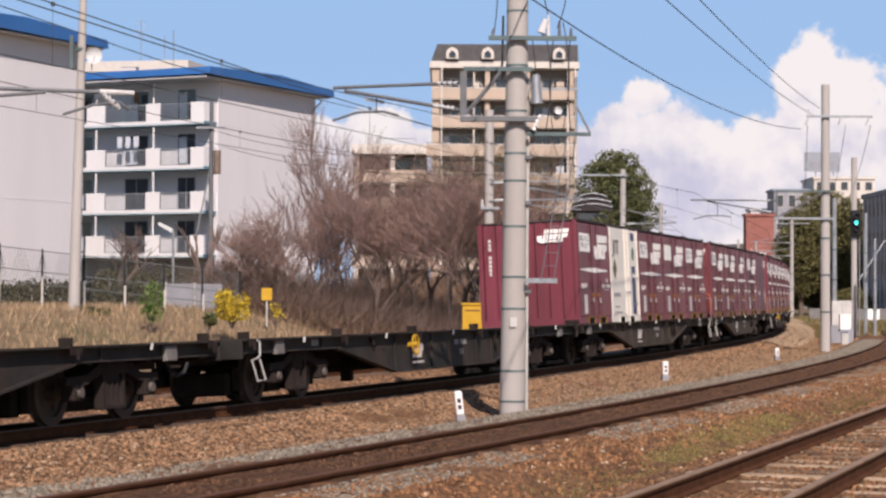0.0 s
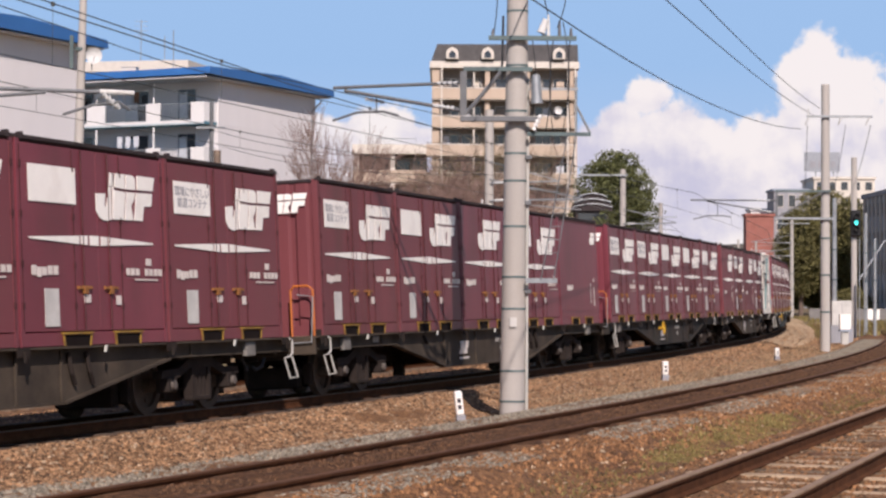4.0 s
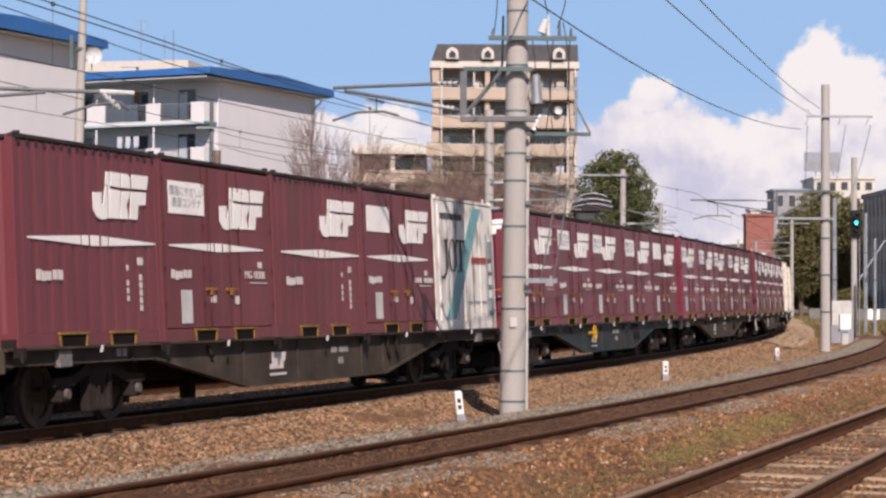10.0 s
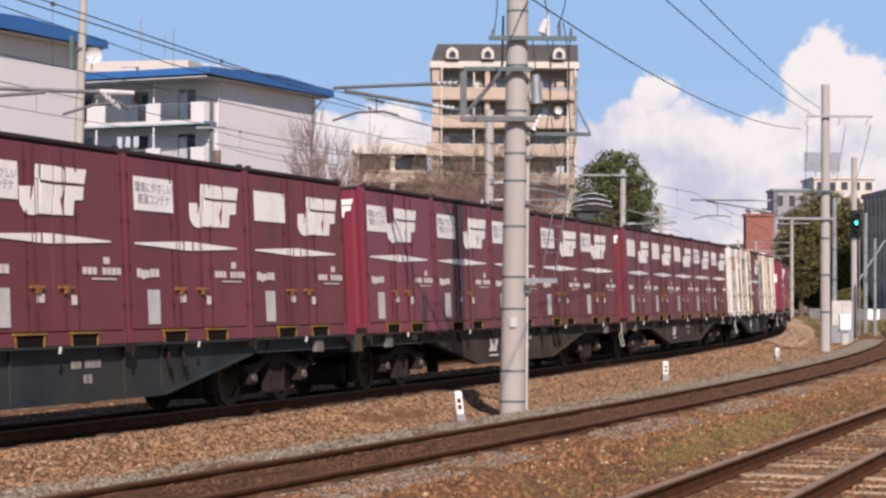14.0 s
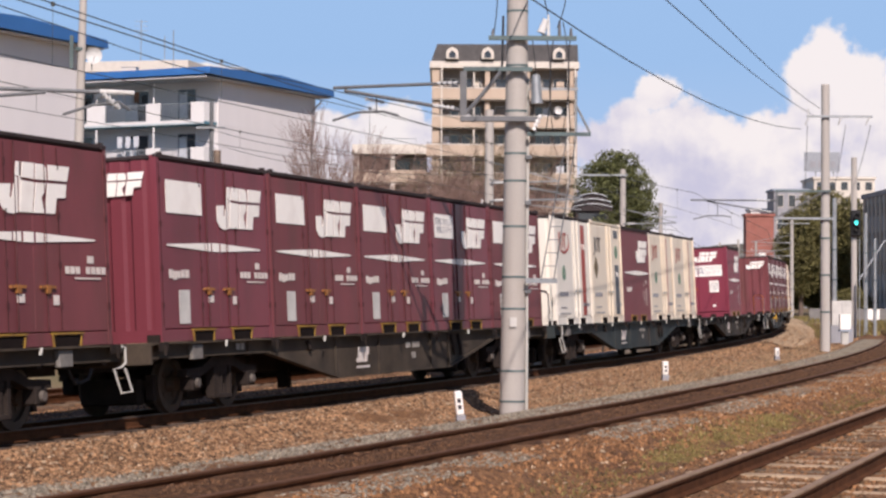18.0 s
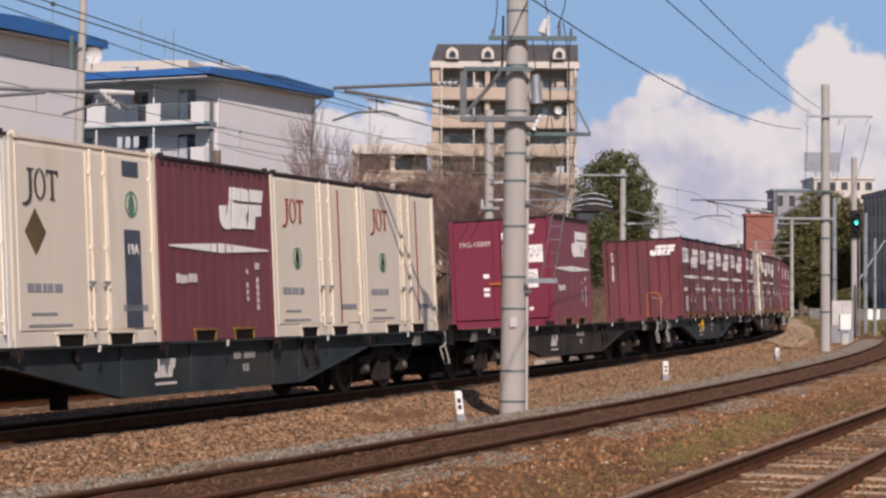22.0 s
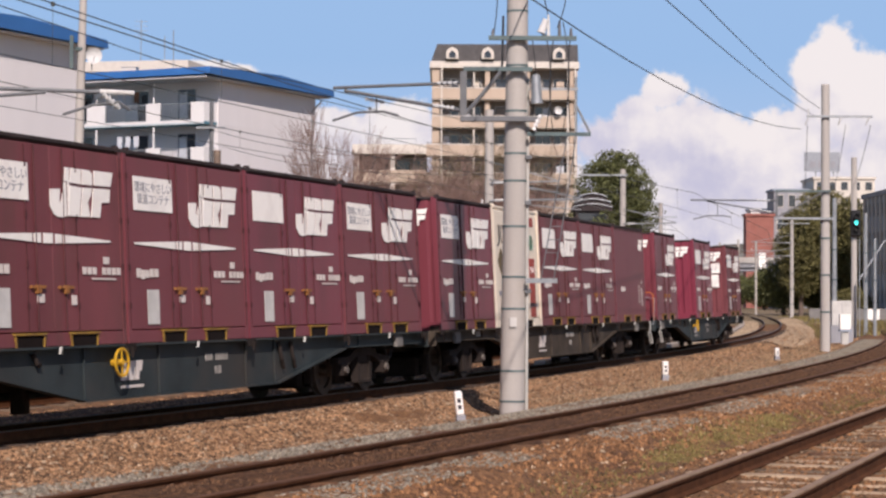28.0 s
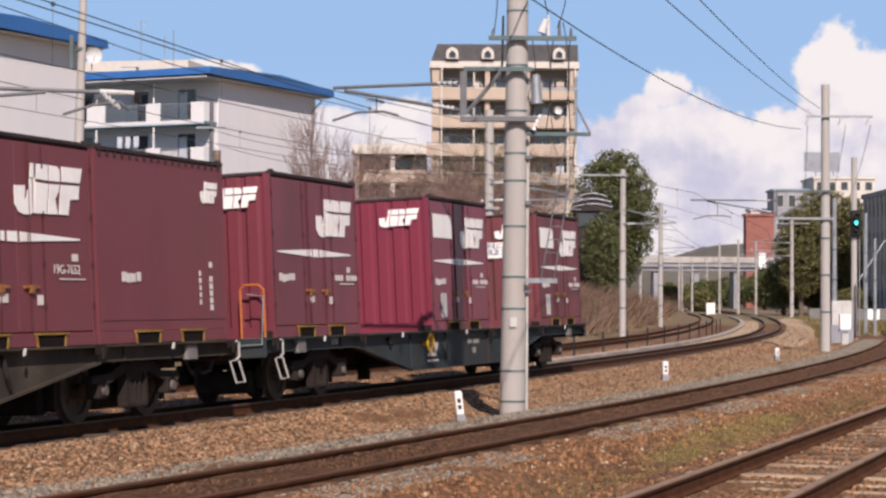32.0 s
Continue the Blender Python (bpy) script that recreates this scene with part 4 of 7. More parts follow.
        part("container_lock", once("lock%d" % i, lambda: Geo().box(x - 0.14, x + 0.14, -1.262, -1.252, DECK - 0.12, DECK - 0.004).box(x - 0.022, x + 0.022, -1.20, -1.02, DECK - 0.007, DECK + 0.10).cyl((x, -1.29, DECK - 0.07), (x, -1.2, DECK - 0.07), 0.02, n=6).box(x - 0.015, x + 0.015, -1.30, -1.27, DECK - 0.18, DECK - 0.05).mesh("container_lock", GRIME)), parent=t)
    for i in range(5):
        part("lock_lever", once("lever", lambda: Geo().prism([(0, 0.905), (0.035, 0.905), (0.065, 0.99), (0.035, 0.99)], "y", -1.30, -1.275).mesh("lock_lever", PALE)), parent=t, at=Matrix.Translation((-7.6 + 3.80 * i, 0, 0)), label="small pale locking lever")
    part("air_tank", once("tank", lambda: Geo().cyl((-1.4, 0.2, 0.62), (0.2, 0.2, 0.62), 0.19, n=14).mesh("air_tank", GRIME, True)), parent=t)
    part("brake_cylinder", once("bcyl", lambda: Geo().cyl((1.6, -0.45, 0.55), (2.2, -0.45, 0.55), 0.17, n=14).cyl((2.2, -0.45, 0.55), (2.9, -0.45, 0.55), 0.03, n=6).mesh("brake_cylinder", GRIME, True)), parent=t)
    part("drop_post", once("dpost", lambda: Geo().box(-3.0, -2.86, -0.3, -0.1, 0.16, 0.5).mesh("drop_post", GRIME)), parent=t)
    part("drop_post", once("dpost2", lambda: Geo().box(3.1, 3.2, 0.1, 0.3, 0.2, 0.5).mesh("drop_post", GRIME)), parent=t)
    part("sill_logo", once("silllogo", lambda: sill_mark().mesh("sill_logo", LETTER)), parent=t, label="pale company mark on the sill")
    part("sill_number", once("sillnum", lambda: sill_number().mesh("sill_number", DUSTY_LETTER)), parent=t, label="row of pale characters")["kind"] = "stuff"
    for i, hx in enumerate((3.1, 3.55, -4.2)):
        part("sill_hose", once("sillhose%d" % (i > 1), lambda: Geo().tube([(0, -1.16, 0.92), (0.05, -1.18, 0.8 if i > 1 else 0.66), (0.15, -1.16, 0.78 if i > 1 else 0.52)], 0.03).mesh("sill_hose", GRIME)), parent=t, at=Matrix.Translation((hx, 0, 0)))
    for tx in (-6.9, -6.74):
        part("sill_tag", once("silltag", lambda: Geo().box(0, 0.12, -1.142, -1.1335, 0.84, 0.94).mesh("sill_tag", DUSTY_LETTER)), parent=t, at=Matrix.Translation((tx, 0, 0)))
    if wheel_sign:
        hw = part("hand_wheel", once("hwheel", lambda: Geo().ring((-2.2, -1.28, 0.76), "y", 0.165, 0.19, 0.014, 20).box(-2.37, -2.03, -1.288, -1.272, 0.75, 0.77).box(-2.21, -2.19, -1.288, -1.272, 0.59, 0.93).mesh("hand_wheel", YELLOW)), parent=t, label="yellow hand-brake wheel")
        part("wheel_boss", once("hboss", lambda: Geo().cyl((-2.2, -1.3, 0.76), (-2.2, -1.13, 0.76), 0.045, n=8).mesh("wheel_boss", YELLOW)), parent=hw)
    if rail_kind:
        y0, y1, top = (-1.16, -0.78, 0.80) if rail_kind == "orange" else (-1.14, -0.78, 0.98)
        g = once("rail" + rail_kind, lambda: Geo().tube([(-H + 0.08, y0, DECK), (-H + 0.08, y0, DECK + top - 0.07), (-H + 0.08, y0 + 0.08, DECK + top), (-H + 0.08, y1 - 0.06, DECK + top), (-H + 0.08, y1, DECK + top - 0.07), (-H + 0.08, y1, DECK)], 0.02).mesh("end_handrail", ORANGE if rail_kind == "orange" else PALE))
        if rail_kind == "orange":
            part("uncoupling_lever", once("unclev", lambda: Geo().tube([(-H - 0.10, -0.3, DECK - 0.12), (-H - 0.10, -1.18, DECK - 0.10), (-H - 0.08, -1.22, DECK + 0.62), (-H - 0.08, -0.95, DECK + 0.66)], 0.014).mesh("uncoupling_lever", GALV)), parent=t, label="thin bent uncoupling lever")
        part("end_handrail", g, parent=t, label="orange tube handrail" if rail_kind == "orange" else "pale tube handrail")
    return t


def step_geo(sx, sy, H):
    x0 = sx * (H - (0.15 if sx > 0 else 0.40))
    y = sy * 1.27
    g = Geo().tube([(x0 + 0.0, y, 0.97), (x0 + 0.09, y, 0.95), (x0 + 0.09, y, 0.75), (x0 - 0.02, y, 0.70), (x0 - 0.22, y, 0.68), (x0 - 0.10, y + sy * 0.03, 0.37), (x0 + 0.19, y + sy * 0.03, 0.38), (x0 + 0.07, y, 0.685)], 0.016)
    return g


def sill_mark():
    g = Geo()
    for sh in ([(0.0, 0.0), (0.26, 0.0), (0.30, 1.0), (0.16, 1.0), (0.14, 0.3), (0.0, 0.3)], [(0.30, 0.0), (0.62, 0.0), (0.64, 0.45), (0.66, 1.0), (0.34, 1.0)], [(0.66, 0.0), (0.80, 0.0), (0.84, 0.45), (0.94, 0.47), (1.0, 1.0), (0.70, 1.0)]):
        g.prism([(-1.98 + 0.62 * u, 0.52 + 0.25 * v) for u, v in sh], "y", -1.142, -1.1335)
    return g.box(-1.98, -1.36, -1.142, -1.1335, 0.42, 0.455)


def sill_number():
    g = Geo()
    for i in range(9):
        if i != 3:
            g.box(0.55 + 0.085 * i, 0.61 + 0.085 * i, -1.142, -1.1335, 0.71, 0.81)
    return g.box(0.85, 0.93, -1.142, -1.1335, 0.52, 0.63).box(0.97, 1.05, -1.142, -1.1335, 0.52, 0.63)


L_DOOR = "maroon steel freight container with side doors and white company mark"
L_WORN = "worn maroon steel freight container with side doors and blank plate"
L_RIB = "maroon ribbed-side freight container with long white stripe"
L_BARE = "maroon flat-sided container with one small white mark"


def D(tone=0, plate="words", end="number", forward=False, no=None):
    return red_container("doors", tone, plate, end, L_WORN if plate == "blank" else L_DOOR, forward, no)


def R(tone=1):
    return red_container("ribbed", tone, None, "number", L_RIB)


def B(tone=0):
    return red_container("bare", tone, None, "number", L_BARE)


CJ = {"diamond_blue": "cream refrigerated container with navy stripe and bronze diamond", "diamond_red": "cream refrigerated container with red stripe and bronze diamond",
      "red_sweep": "ivory refrigerated container with red stripe and red sweep", "twin": "cream double-door container with green tree emblem",
      "teal": "rust-stained white container with teal diagonal stripe", "ivory_blue": "ivory refrigerated container with navy stripe and bronze diamond"}


def J(style):
    return cream_container(style, CJ[style])


# wagon: distance of its first container slot behind the train's reference, paint, hand wheel, handrail, loads by slot
TRAIN = [(-39.2, STEEL, False, "", []),
         (-18.85, STEEL, True, "", []),
         (0.78, STEEL_DUST, False, "", [(0, lambda: D(0)), (1, lambda: J("ivory_blue")), (2, lambda: D(1)), (3, lambda: D(0, "blank")), (4, lambda: D(1))]),
         (21.34, STEEL_DUST, False, "orange", [(0, lambda: D(2)), (1, lambda: D(1, "blank")), (2, lambda: D(0, None, forward=True)), (3, lambda: D(0, "blank", no="19D-21317")), (4, lambda: B(0))]),
         (41.61, STEEL, True, "orange", [(0, lambda: D(0, no="19D-35633")), (1, lambda: D(1)), (2, lambda: D(0, "blank")), (3, lambda: D(2, "blank")), (4, lambda: D(0, "blank"))]),
         (61.48, STEEL_DUST, False, "", [(0, lambda: red_container("ribbed", 1, None, "signs", L_RIB)), (1, lambda: D(2, no="19G-18308")), (2, lambda: R(2)), (3, lambda: D(1, "blank")), (4, lambda: J("teal"))]),
         (81.89, STEEL_NEW, True, "orange", [(0, lambda: D(0, no="19D-38889")), (1, lambda: D(0)), (2, lambda: D(1, forward=True)), (3, lambda: D(0)), (4, lambda: D(2, "blank"))]),
         (101.83, STEEL_DUST, False, "", [(0, lambda: D(3, forward=True)), (1, lambda: D(0)), (2, lambda: D(1, forward=True, no="V19C-3947")), (3, lambda: D(2)), (4, lambda: D(2, forward=True))]),
         (122.15, STEEL_DUST, False, "", [(0, lambda: D(0, "blank")), (1, lambda: D(2, "blank")), (2, lambda: D(1, "blank")), (3, lambda: D(0)), (4, lambda: D(2, "blank", no="19D-12860"))]),
         (142.46, STEEL_NEW, False, "pale", [(0, lambda: J("red_sweep")), (1, lambda: J("diamond_blue")), (2, lambda: R(1)), (3, lambda: J("twin")), (4, lambda: J("twin"))]),
         (162.63, STEEL, False, "", [(2, end_door_container)]),
         (183.22, STEEL_NEW, True, "orange", [(1, lambda: D(2)), (2, lambda: D(1)), (3, lambda: D(0, "blank")), (4, lambda: D(1))]),
         (203.28, STEEL_DUST, False, "", [(0, lambda: D(0)), (1, lambda: J("diamond_red")), (2, lambda: D(2, "blank")), (3, lambda: D(1, "blank", no="19G-7652")), (4, lambda: B(1))]),
         (223.86, STEEL_NEW, True, "orange", [(0, lambda: D(0, None)), (2, lambda: D(3, "blank")), (4, lambda: D(2, "blank", "signs"))])]
# seconds, and the reference's place along the line
RUN = [(0.0, 20.93), (2.0, 1.90), (3.5, -12.01), (6.0, -33.89), (7.5, -46.32), (9.0, -58.28), (10.5, -69.65), (13.0, -87.84), (14.5, -98.40), (17.0, -115.96), (19.0, -129.89), (21.0, -143.73),
       (23.0, -157.69), (25.5, -175.03), (28.0, -192.44), (30.0, -206.67), (32.0, -220.92)]
# near-side steps: f at the leading end, r at the trailing end
STEPS = {0.78: "r", 61.48: "r", 101.83: "r", 122.15: "", 142.46: "fr", 162.63: "r", 203.28: "r"}
TRAIN_THINGS = []


def build_train():
    for u, paint, wheel, rail, loads in TRAIN:
        if paint is STEEL_NEW:
            lab = "dark greenish-grey flat container wagon with black bogies"
        else:
            lab = "grimy blue-grey flat container wagon with black bogies"
        if paint is STEEL_DUST:
            lab = "dusty brown-grey flat container wagon with black bogies"
        if not loads:
            lab = "empty grimy blue-grey flat container wagon"
        w = wagon(lab, paint, wheel, rail, STEPS.get(u, "f"))
        mid = u - 0.78 + WAGON / 2
        TRAIN_THINGS.append((w, mid, Matrix.Identity(4)))
        for slot, make in loads:
            c = make()
            x = 0.714 + slot * 3.804 + CL / 2 - WAGON / 2
            TRAIN_THINGS.append((c, mid, Matrix.Translation((x, 0, DECK))))


build_train()


def place_along(t):
    """The reference's place at t, by a smooth curve through RUN."""
    ts, ss = [r[0] for r in RUN], [r[1] for r in RUN]
    i = max(0, min(len(ts) - 2, sum(1 for q in ts if q <= t) - 1))
    h = ts[i + 1] - ts[i]

    def slope(j):
        a, b = max(0, j - 1), min(len(ts) - 1, j + 1)
        return (ss[b] - ss[a]) / (ts[b] - ts[a])
    q = (t - ts[i]) / h
    m0, m1 = slope(i) * h, slope(i + 1) * h
    return (2 * q ** 3 - 3 * q * q + 1) * ss[i] + (q ** 3 - 2 * q * q + q) * m0 + (3 * q * q - 2 * q ** 3) * ss[i + 1] + (q ** 3 - q * q) * m1


def wagon_pose(s):
    """Both bogies of a wagon at mid place s stand on the line."""
    x0, y0, _ = MAIN.at(s - 7.1)
    x1, y1, _ = MAIN.at(s + 7.1)
    return Matrix.Translation(((x0 + x1) / 2, (y0 + y1) / 2, 0)) @ Matrix.Rotation(math.atan2(y1 - y0, x1 - x0), 4, "Z") @ Matrix.Rotation(-CANT, 4, "X")


def motions():
    times = [i * 0.5 for i in range(65)]
    along = [place_along(t) for t in times]
    poses = {}
    for ob, mid, rest in TRAIN_THINGS:
        if mid not in poses:
            poses[mid] = [wagon_pose(a + mid) for a in along]
        walk(ob, [(t, p @ rest) for t, p in zip(times, poses[mid])])
    turns = [i / 30 for i in range(120)] + [4 + i / 15 for i in range(421)]
    roll = [(t, place_along(t) / WHEEL_R) for t in turns]
    for w, x in WHEELSETS:
        walk(w, [(t, Matrix.Translation((x, 0, WHEEL_R)) @ Matrix.Rotation(a, 4, "Y")) for t, a in roll])
    cloud_motion()

# ---- sky backdrop: cumulus far behind everything ----
def cloud_material():
    m = bpy.data.materials.new("cumulus")
    m.use_nodes = True
    t = m.node_tree
    t.nodes.remove(t.nodes["Principled BSDF"])
    out = t.nodes["Material Output"]
    co = t.nodes.new("ShaderNodeTexCoord").outputs["Object"]

    def math_(op, a, b):
        n = t.nodes.new("ShaderNodeMath")
        n.operation = op
        for i, v in enumerate((a, b)):
            if isinstance(v, bpy.types.NodeSocket):
                t.links.new(v, n.inputs[i])
            else:
                n.inputs[i].default_value = v
        return n.outputs[0]

    def noise_of(scale, detail, rough):
        n = t.nodes.new("ShaderNodeTexNoise")
        n.inputs["Scale"].default_value, n.inputs["Detail"].default_value, n.inputs["Roughness"].default_value = scale, detail, rough
        t.links.new(co, n.inputs["Vector"])
        return n.outputs[0]

    def span(src, lo, hi, soft=True):
        n = t.nodes.new("ShaderNodeMapRange")
        if soft:
            n.interpolation_type = "SMOOTHSTEP"
        t.links.new(src, n.inputs[0])
        n.inputs[1].default_value, n.inputs[2].default_value = lo, hi
        return n.outputs[0]

    sep = t.nodes.new("ShaderNodeSeparateXYZ")
    t.links.new(co, sep.inputs[0])
    x, z = sep.outputs[0], sep.outputs[2]
    total = None
    # heaps of cloud: centre and half-size in metres on the backdrop
    for cx, cz, rx, rz in ((728, 452, 62, 105), (690, 420, 55, 75), (775, 360, 120, 140), (900, 270, 230, 225), (660, 290, 130, 125), (395, 396, 52, 48), (340, 350, 60, 45), (440, 310, 165, 88), (480, 150, 420, 150), (560, 245, 380, 125), (320, 290, 120, 70), (-130, 300, 150, 85), (-250, 265, 130, 105), (-280, 330, 110, 40), (-520, 430, 150, 26), (-60, 240, 110, 50)):
        dx = math_("DIVIDE", math_("SUBTRACT", x, cx), rx)
        dz = math_("DIVIDE", math_("SUBTRACT", z, cz), rz)
        q = math_("SUBTRACT", 1.0, math_("SQRT", math_("ADD", math_("MULTIPLY", dx, dx), math_("MULTIPLY", dz, dz)), 0.0))
        total = q if total is None else math_("MAXIMUM", total, q)
    n1 = noise_of(0.012, 6.0, 0.52)
    n2 = noise_of(0.0055, 6.0, 0.55)
    dens = math_("ADD", total, math_("MULTIPLY", math_("SUBTRACT", n1, 0.5), 1.25))
    n3 = noise_of(0.045, 4.0, 0.5)
    dens = math_("ADD", dens, math_("MULTIPLY", math_("SUBTRACT", n3, 0.5), 0.4))
    cover = span(dens, 0.04, 0.31)
    shade = span(math_("ADD", math_("ADD", n2, math_("MULTIPLY", math_("SUBTRACT", n1, 0.5), 0.5)), math_("MULTIPLY", z, 0.0006)), 0.44, 0.80)
    col = t.nodes.new("ShaderNodeMix")
    col.data_type = "RGBA"
    col.inputs[6].default_value, col.inputs[7].default_value = (0.64, 0.67, 0.82, 1), (1.0, 1.0, 0.97, 1)
    t.links.new(shade, col.inputs[0])
    em = t.nodes.new("ShaderNodeEmission")
    t.links.new(col.outputs[2], em.inputs[0])
    em.inputs[1].default_value = 0.88
    blue = t.nodes.new("ShaderNodeMix")
    blue.data_type = "RGBA"
    blue.inputs[6].default_value, blue.inputs[7].default_value = (0.44, 0.62, 0.84, 1), (0.315, 0.54, 0.82, 1)
    t.links.new(span(z, 60, 460, False), blue.inputs[0])
    tr = t.nodes.new("ShaderNodeEmission")
    t.links.new(blue.outputs[2], tr.inputs[0])
    mx = t.nodes.new("ShaderNodeMixShader")
    t.links.new(cover, mx.inputs[0])
    t.links.new(tr.outputs[0], mx.inputs[1])
    t.links.new(em.outputs[0], mx.inputs[2])
    t.links.new(mx.outputs[0], out.inputs[0])
    return m


def build_clouds():
    g = Geo().add([(-1600, 0, -60), (1600, 0, -60), (1600, 0, 900), (-1600, 0, 900)], [(0, 1, 2, 3)])
    ob = part("backdrop", g, cloud_material())
    tagged(ob, "white cumulus clouds in a blue sky", "sky", kind="structure")
    ob.location = (0, 4000, 0)
    ob.visible_shadow = False
    return ob


clouds = build_clouds()


def cloud_motion():
    a = Matrix.Translation((0, 4000, 0))
    walk(clouds, [(0.0, a), (32.0, a @ Matrix.Translation((42, 0, 16)))])


# ---- more materials ----
WALL = mat("pale_render_wall", (0.70, 0.672, 0.672), 0.85, var=0.05, scale=0.3, fine=12, stain=(0.62, 0.59, 0.58), stain_scale=0.25, streak=5, stain_amt=0.45, bump=0.1)
PARAPET = mat("white_parapet_paint", (0.76, 0.745, 0.73), 0.8, var=0.05, scale=0.6, stain=(0.55, 0.5, 0.45), stain_scale=0.6, streak=4, stain_amt=0.35, bump=0.05)
# white paint greyed to carry the shade of the balcony side
BALC = mat("white_balcony_paint", (0.56, 0.56, 0.58), 0.8, var=0.06, scale=0.6, stain=(0.5, 0.46, 0.42), stain_scale=0.5, streak=4, stain_amt=0.4, bump=0.05)
SLAB_EDGE = mat("blue_tinted_slab_edge", (0.46, 0.55, 0.58), 0.7, var=0.1, bump=0.05)
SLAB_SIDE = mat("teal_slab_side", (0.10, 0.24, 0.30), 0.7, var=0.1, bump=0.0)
BLUE = mat("blue_metal_roof", (0.03, 0.13, 0.35), 0.45, var=0.1, scale=0.5, bump=0.05)
BEIGE = mat("beige_tile_wall", (0.50, 0.395, 0.305), 0.8, var=0.08, scale=0.4, stain=(0.40, 0.30, 0.23), stain_scale=0.3, streak=4, bump=0.05)
PALE_TRIM = mat("pale_trim", (0.62, 0.57, 0.50), 0.8, var=0.06, bump=0.0)
SLATE = mat("grey_mansard_slates", (0.085, 0.080, 0.080), 0.75, var=0.2, scale=1.5, bump=0.2)
DARKWIN = glass("dark_window_glass", (0.035, 0.04, 0.05))
CURTAIN = mat("white_curtain", (0.60, 0.62, 0.66), 0.9, var=0.08, bump=0.0)
BROWN_CLOTH = mat("brown_cloth", (0.20, 0.09, 0.05), 0.9, bump=0.0)
# wall tone darkened to carry the shade behind the tower's balconies
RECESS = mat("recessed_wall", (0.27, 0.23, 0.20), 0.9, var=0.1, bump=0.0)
BRICK = mat("red_brick_wall", (0.30, 0.115, 0.09), 0.85, var=0.15, scale=0.6, bump=0.1)
GREYWALL = mat("grey_concrete_wall", (0.30, 0.30, 0.32), 0.85, var=0.12, scale=0.6, stain=(0.2, 0.2, 0.21), bump=0.1)
DARKBLUE = mat("dull_blue_cladding", (0.28, 0.32, 0.38), 0.6, var=0.1, bump=0.0)
BARK = mat("grey_brown_bark", (0.15, 0.112, 0.092), 0.95, var=0.25, bump=0.3)
TWIG = mat("budding_twigs", (0.27, 0.175, 0.14), 0.95, var=0.2, bump=0.0)
LEAF = mat("dark_evergreen_leaves", (0.095, 0.102, 0.034), 0.7, var=0.3, island=True, rand=0.45, bump=0.0)
LEAF2 = mat("olive_evergreen_leaves", (0.125, 0.112, 0.038), 0.7, var=0.3, island=True, rand=0.45, bump=0.0)
LEAF3 = mat("bright_green_leaves", (0.10, 0.17, 0.03), 0.6, var=0.2, island=True, rand=0.35, bump=0.0)
FORSYTHIA = mat("yellow_blossom", (0.48, 0.34, 0.02), 0.7, var=0.2, island=True, rand=0.3, bump=0.0)
DRY = mat("dry_grass", (0.33, 0.23, 0.135), 0.95, var=0.2, island=True, rand=0.4, bump=0.0)
GREENGRASS = mat("short_green_grass", (0.17, 0.135, 0.05), 0.95, var=0.2, island=True, rand=0.4, bump=0.0)
MOSS = mat("yellow_green_moss", (0.23, 0.18, 0.065), 0.95, var=0.2, island=True, rand=0.35, bump=0.0)
HEDGE = mat("dull_hedge_leaves", (0.075, 0.066, 0.028), 0.8, var=0.3, island=True, rand=0.45, bump=0.0)
TROUGH = mat("weathered_trough_concrete", (0.38, 0.32, 0.26), 0.9, var=0.15, scale=3, rand=0.15, bump=0.2)
THICKET = mat("grey_brown_thicket", (0.155, 0.105, 0.083), 0.95, var=0.2, island=True, rand=0.4, bump=0.0)
BRUSH = mat("brown_brushwood", (0.185, 0.118, 0.078), 0.95, var=0.2, island=True, rand=0.4, bump=0.0)
MESHWIRE = mat("dull_fence_wire", (0.16, 0.17, 0.16), 0.7, var=0.1, bump=0.0)
EARTH_FENCE = mat("weathered_fence", (0.19, 0.18, 0.17), 0.9, var=0.15, bump=0.0)
HILL = mat("hazy_wooded_hill", (0.13, 0.115, 0.09), 0.95, var=0.2, scale=0.02, fine=0.2, bump=0.3)
LAMP_GREEN = glow("green_signal_light", (0.05, 0.80, 0.75), 1.6)
DULL = mat("dull_steel_tube", (0.15, 0.155, 0.16), 0.6, metal=0.2, var=0.15, bump=0.0)
BLACK = mat("black_signal_paint", (0.015, 0.015, 0.016), 0.7, var=0.1, bump=0.0)


# ---- apartment block with blue roof; x to the right-front, y away along the gable ----
def balcony_geo_rail(x0, x1, z):
    return Geo().box(x0, x1, -1.33, -1.28, z + 1.02, z + 1.08).box(x0, x1, -1.33, -1.29, z + 0.1, z + 0.14).box(x0, x0 + 0.03, -1.33, -1.28, z + 0.14, z + 1.02)


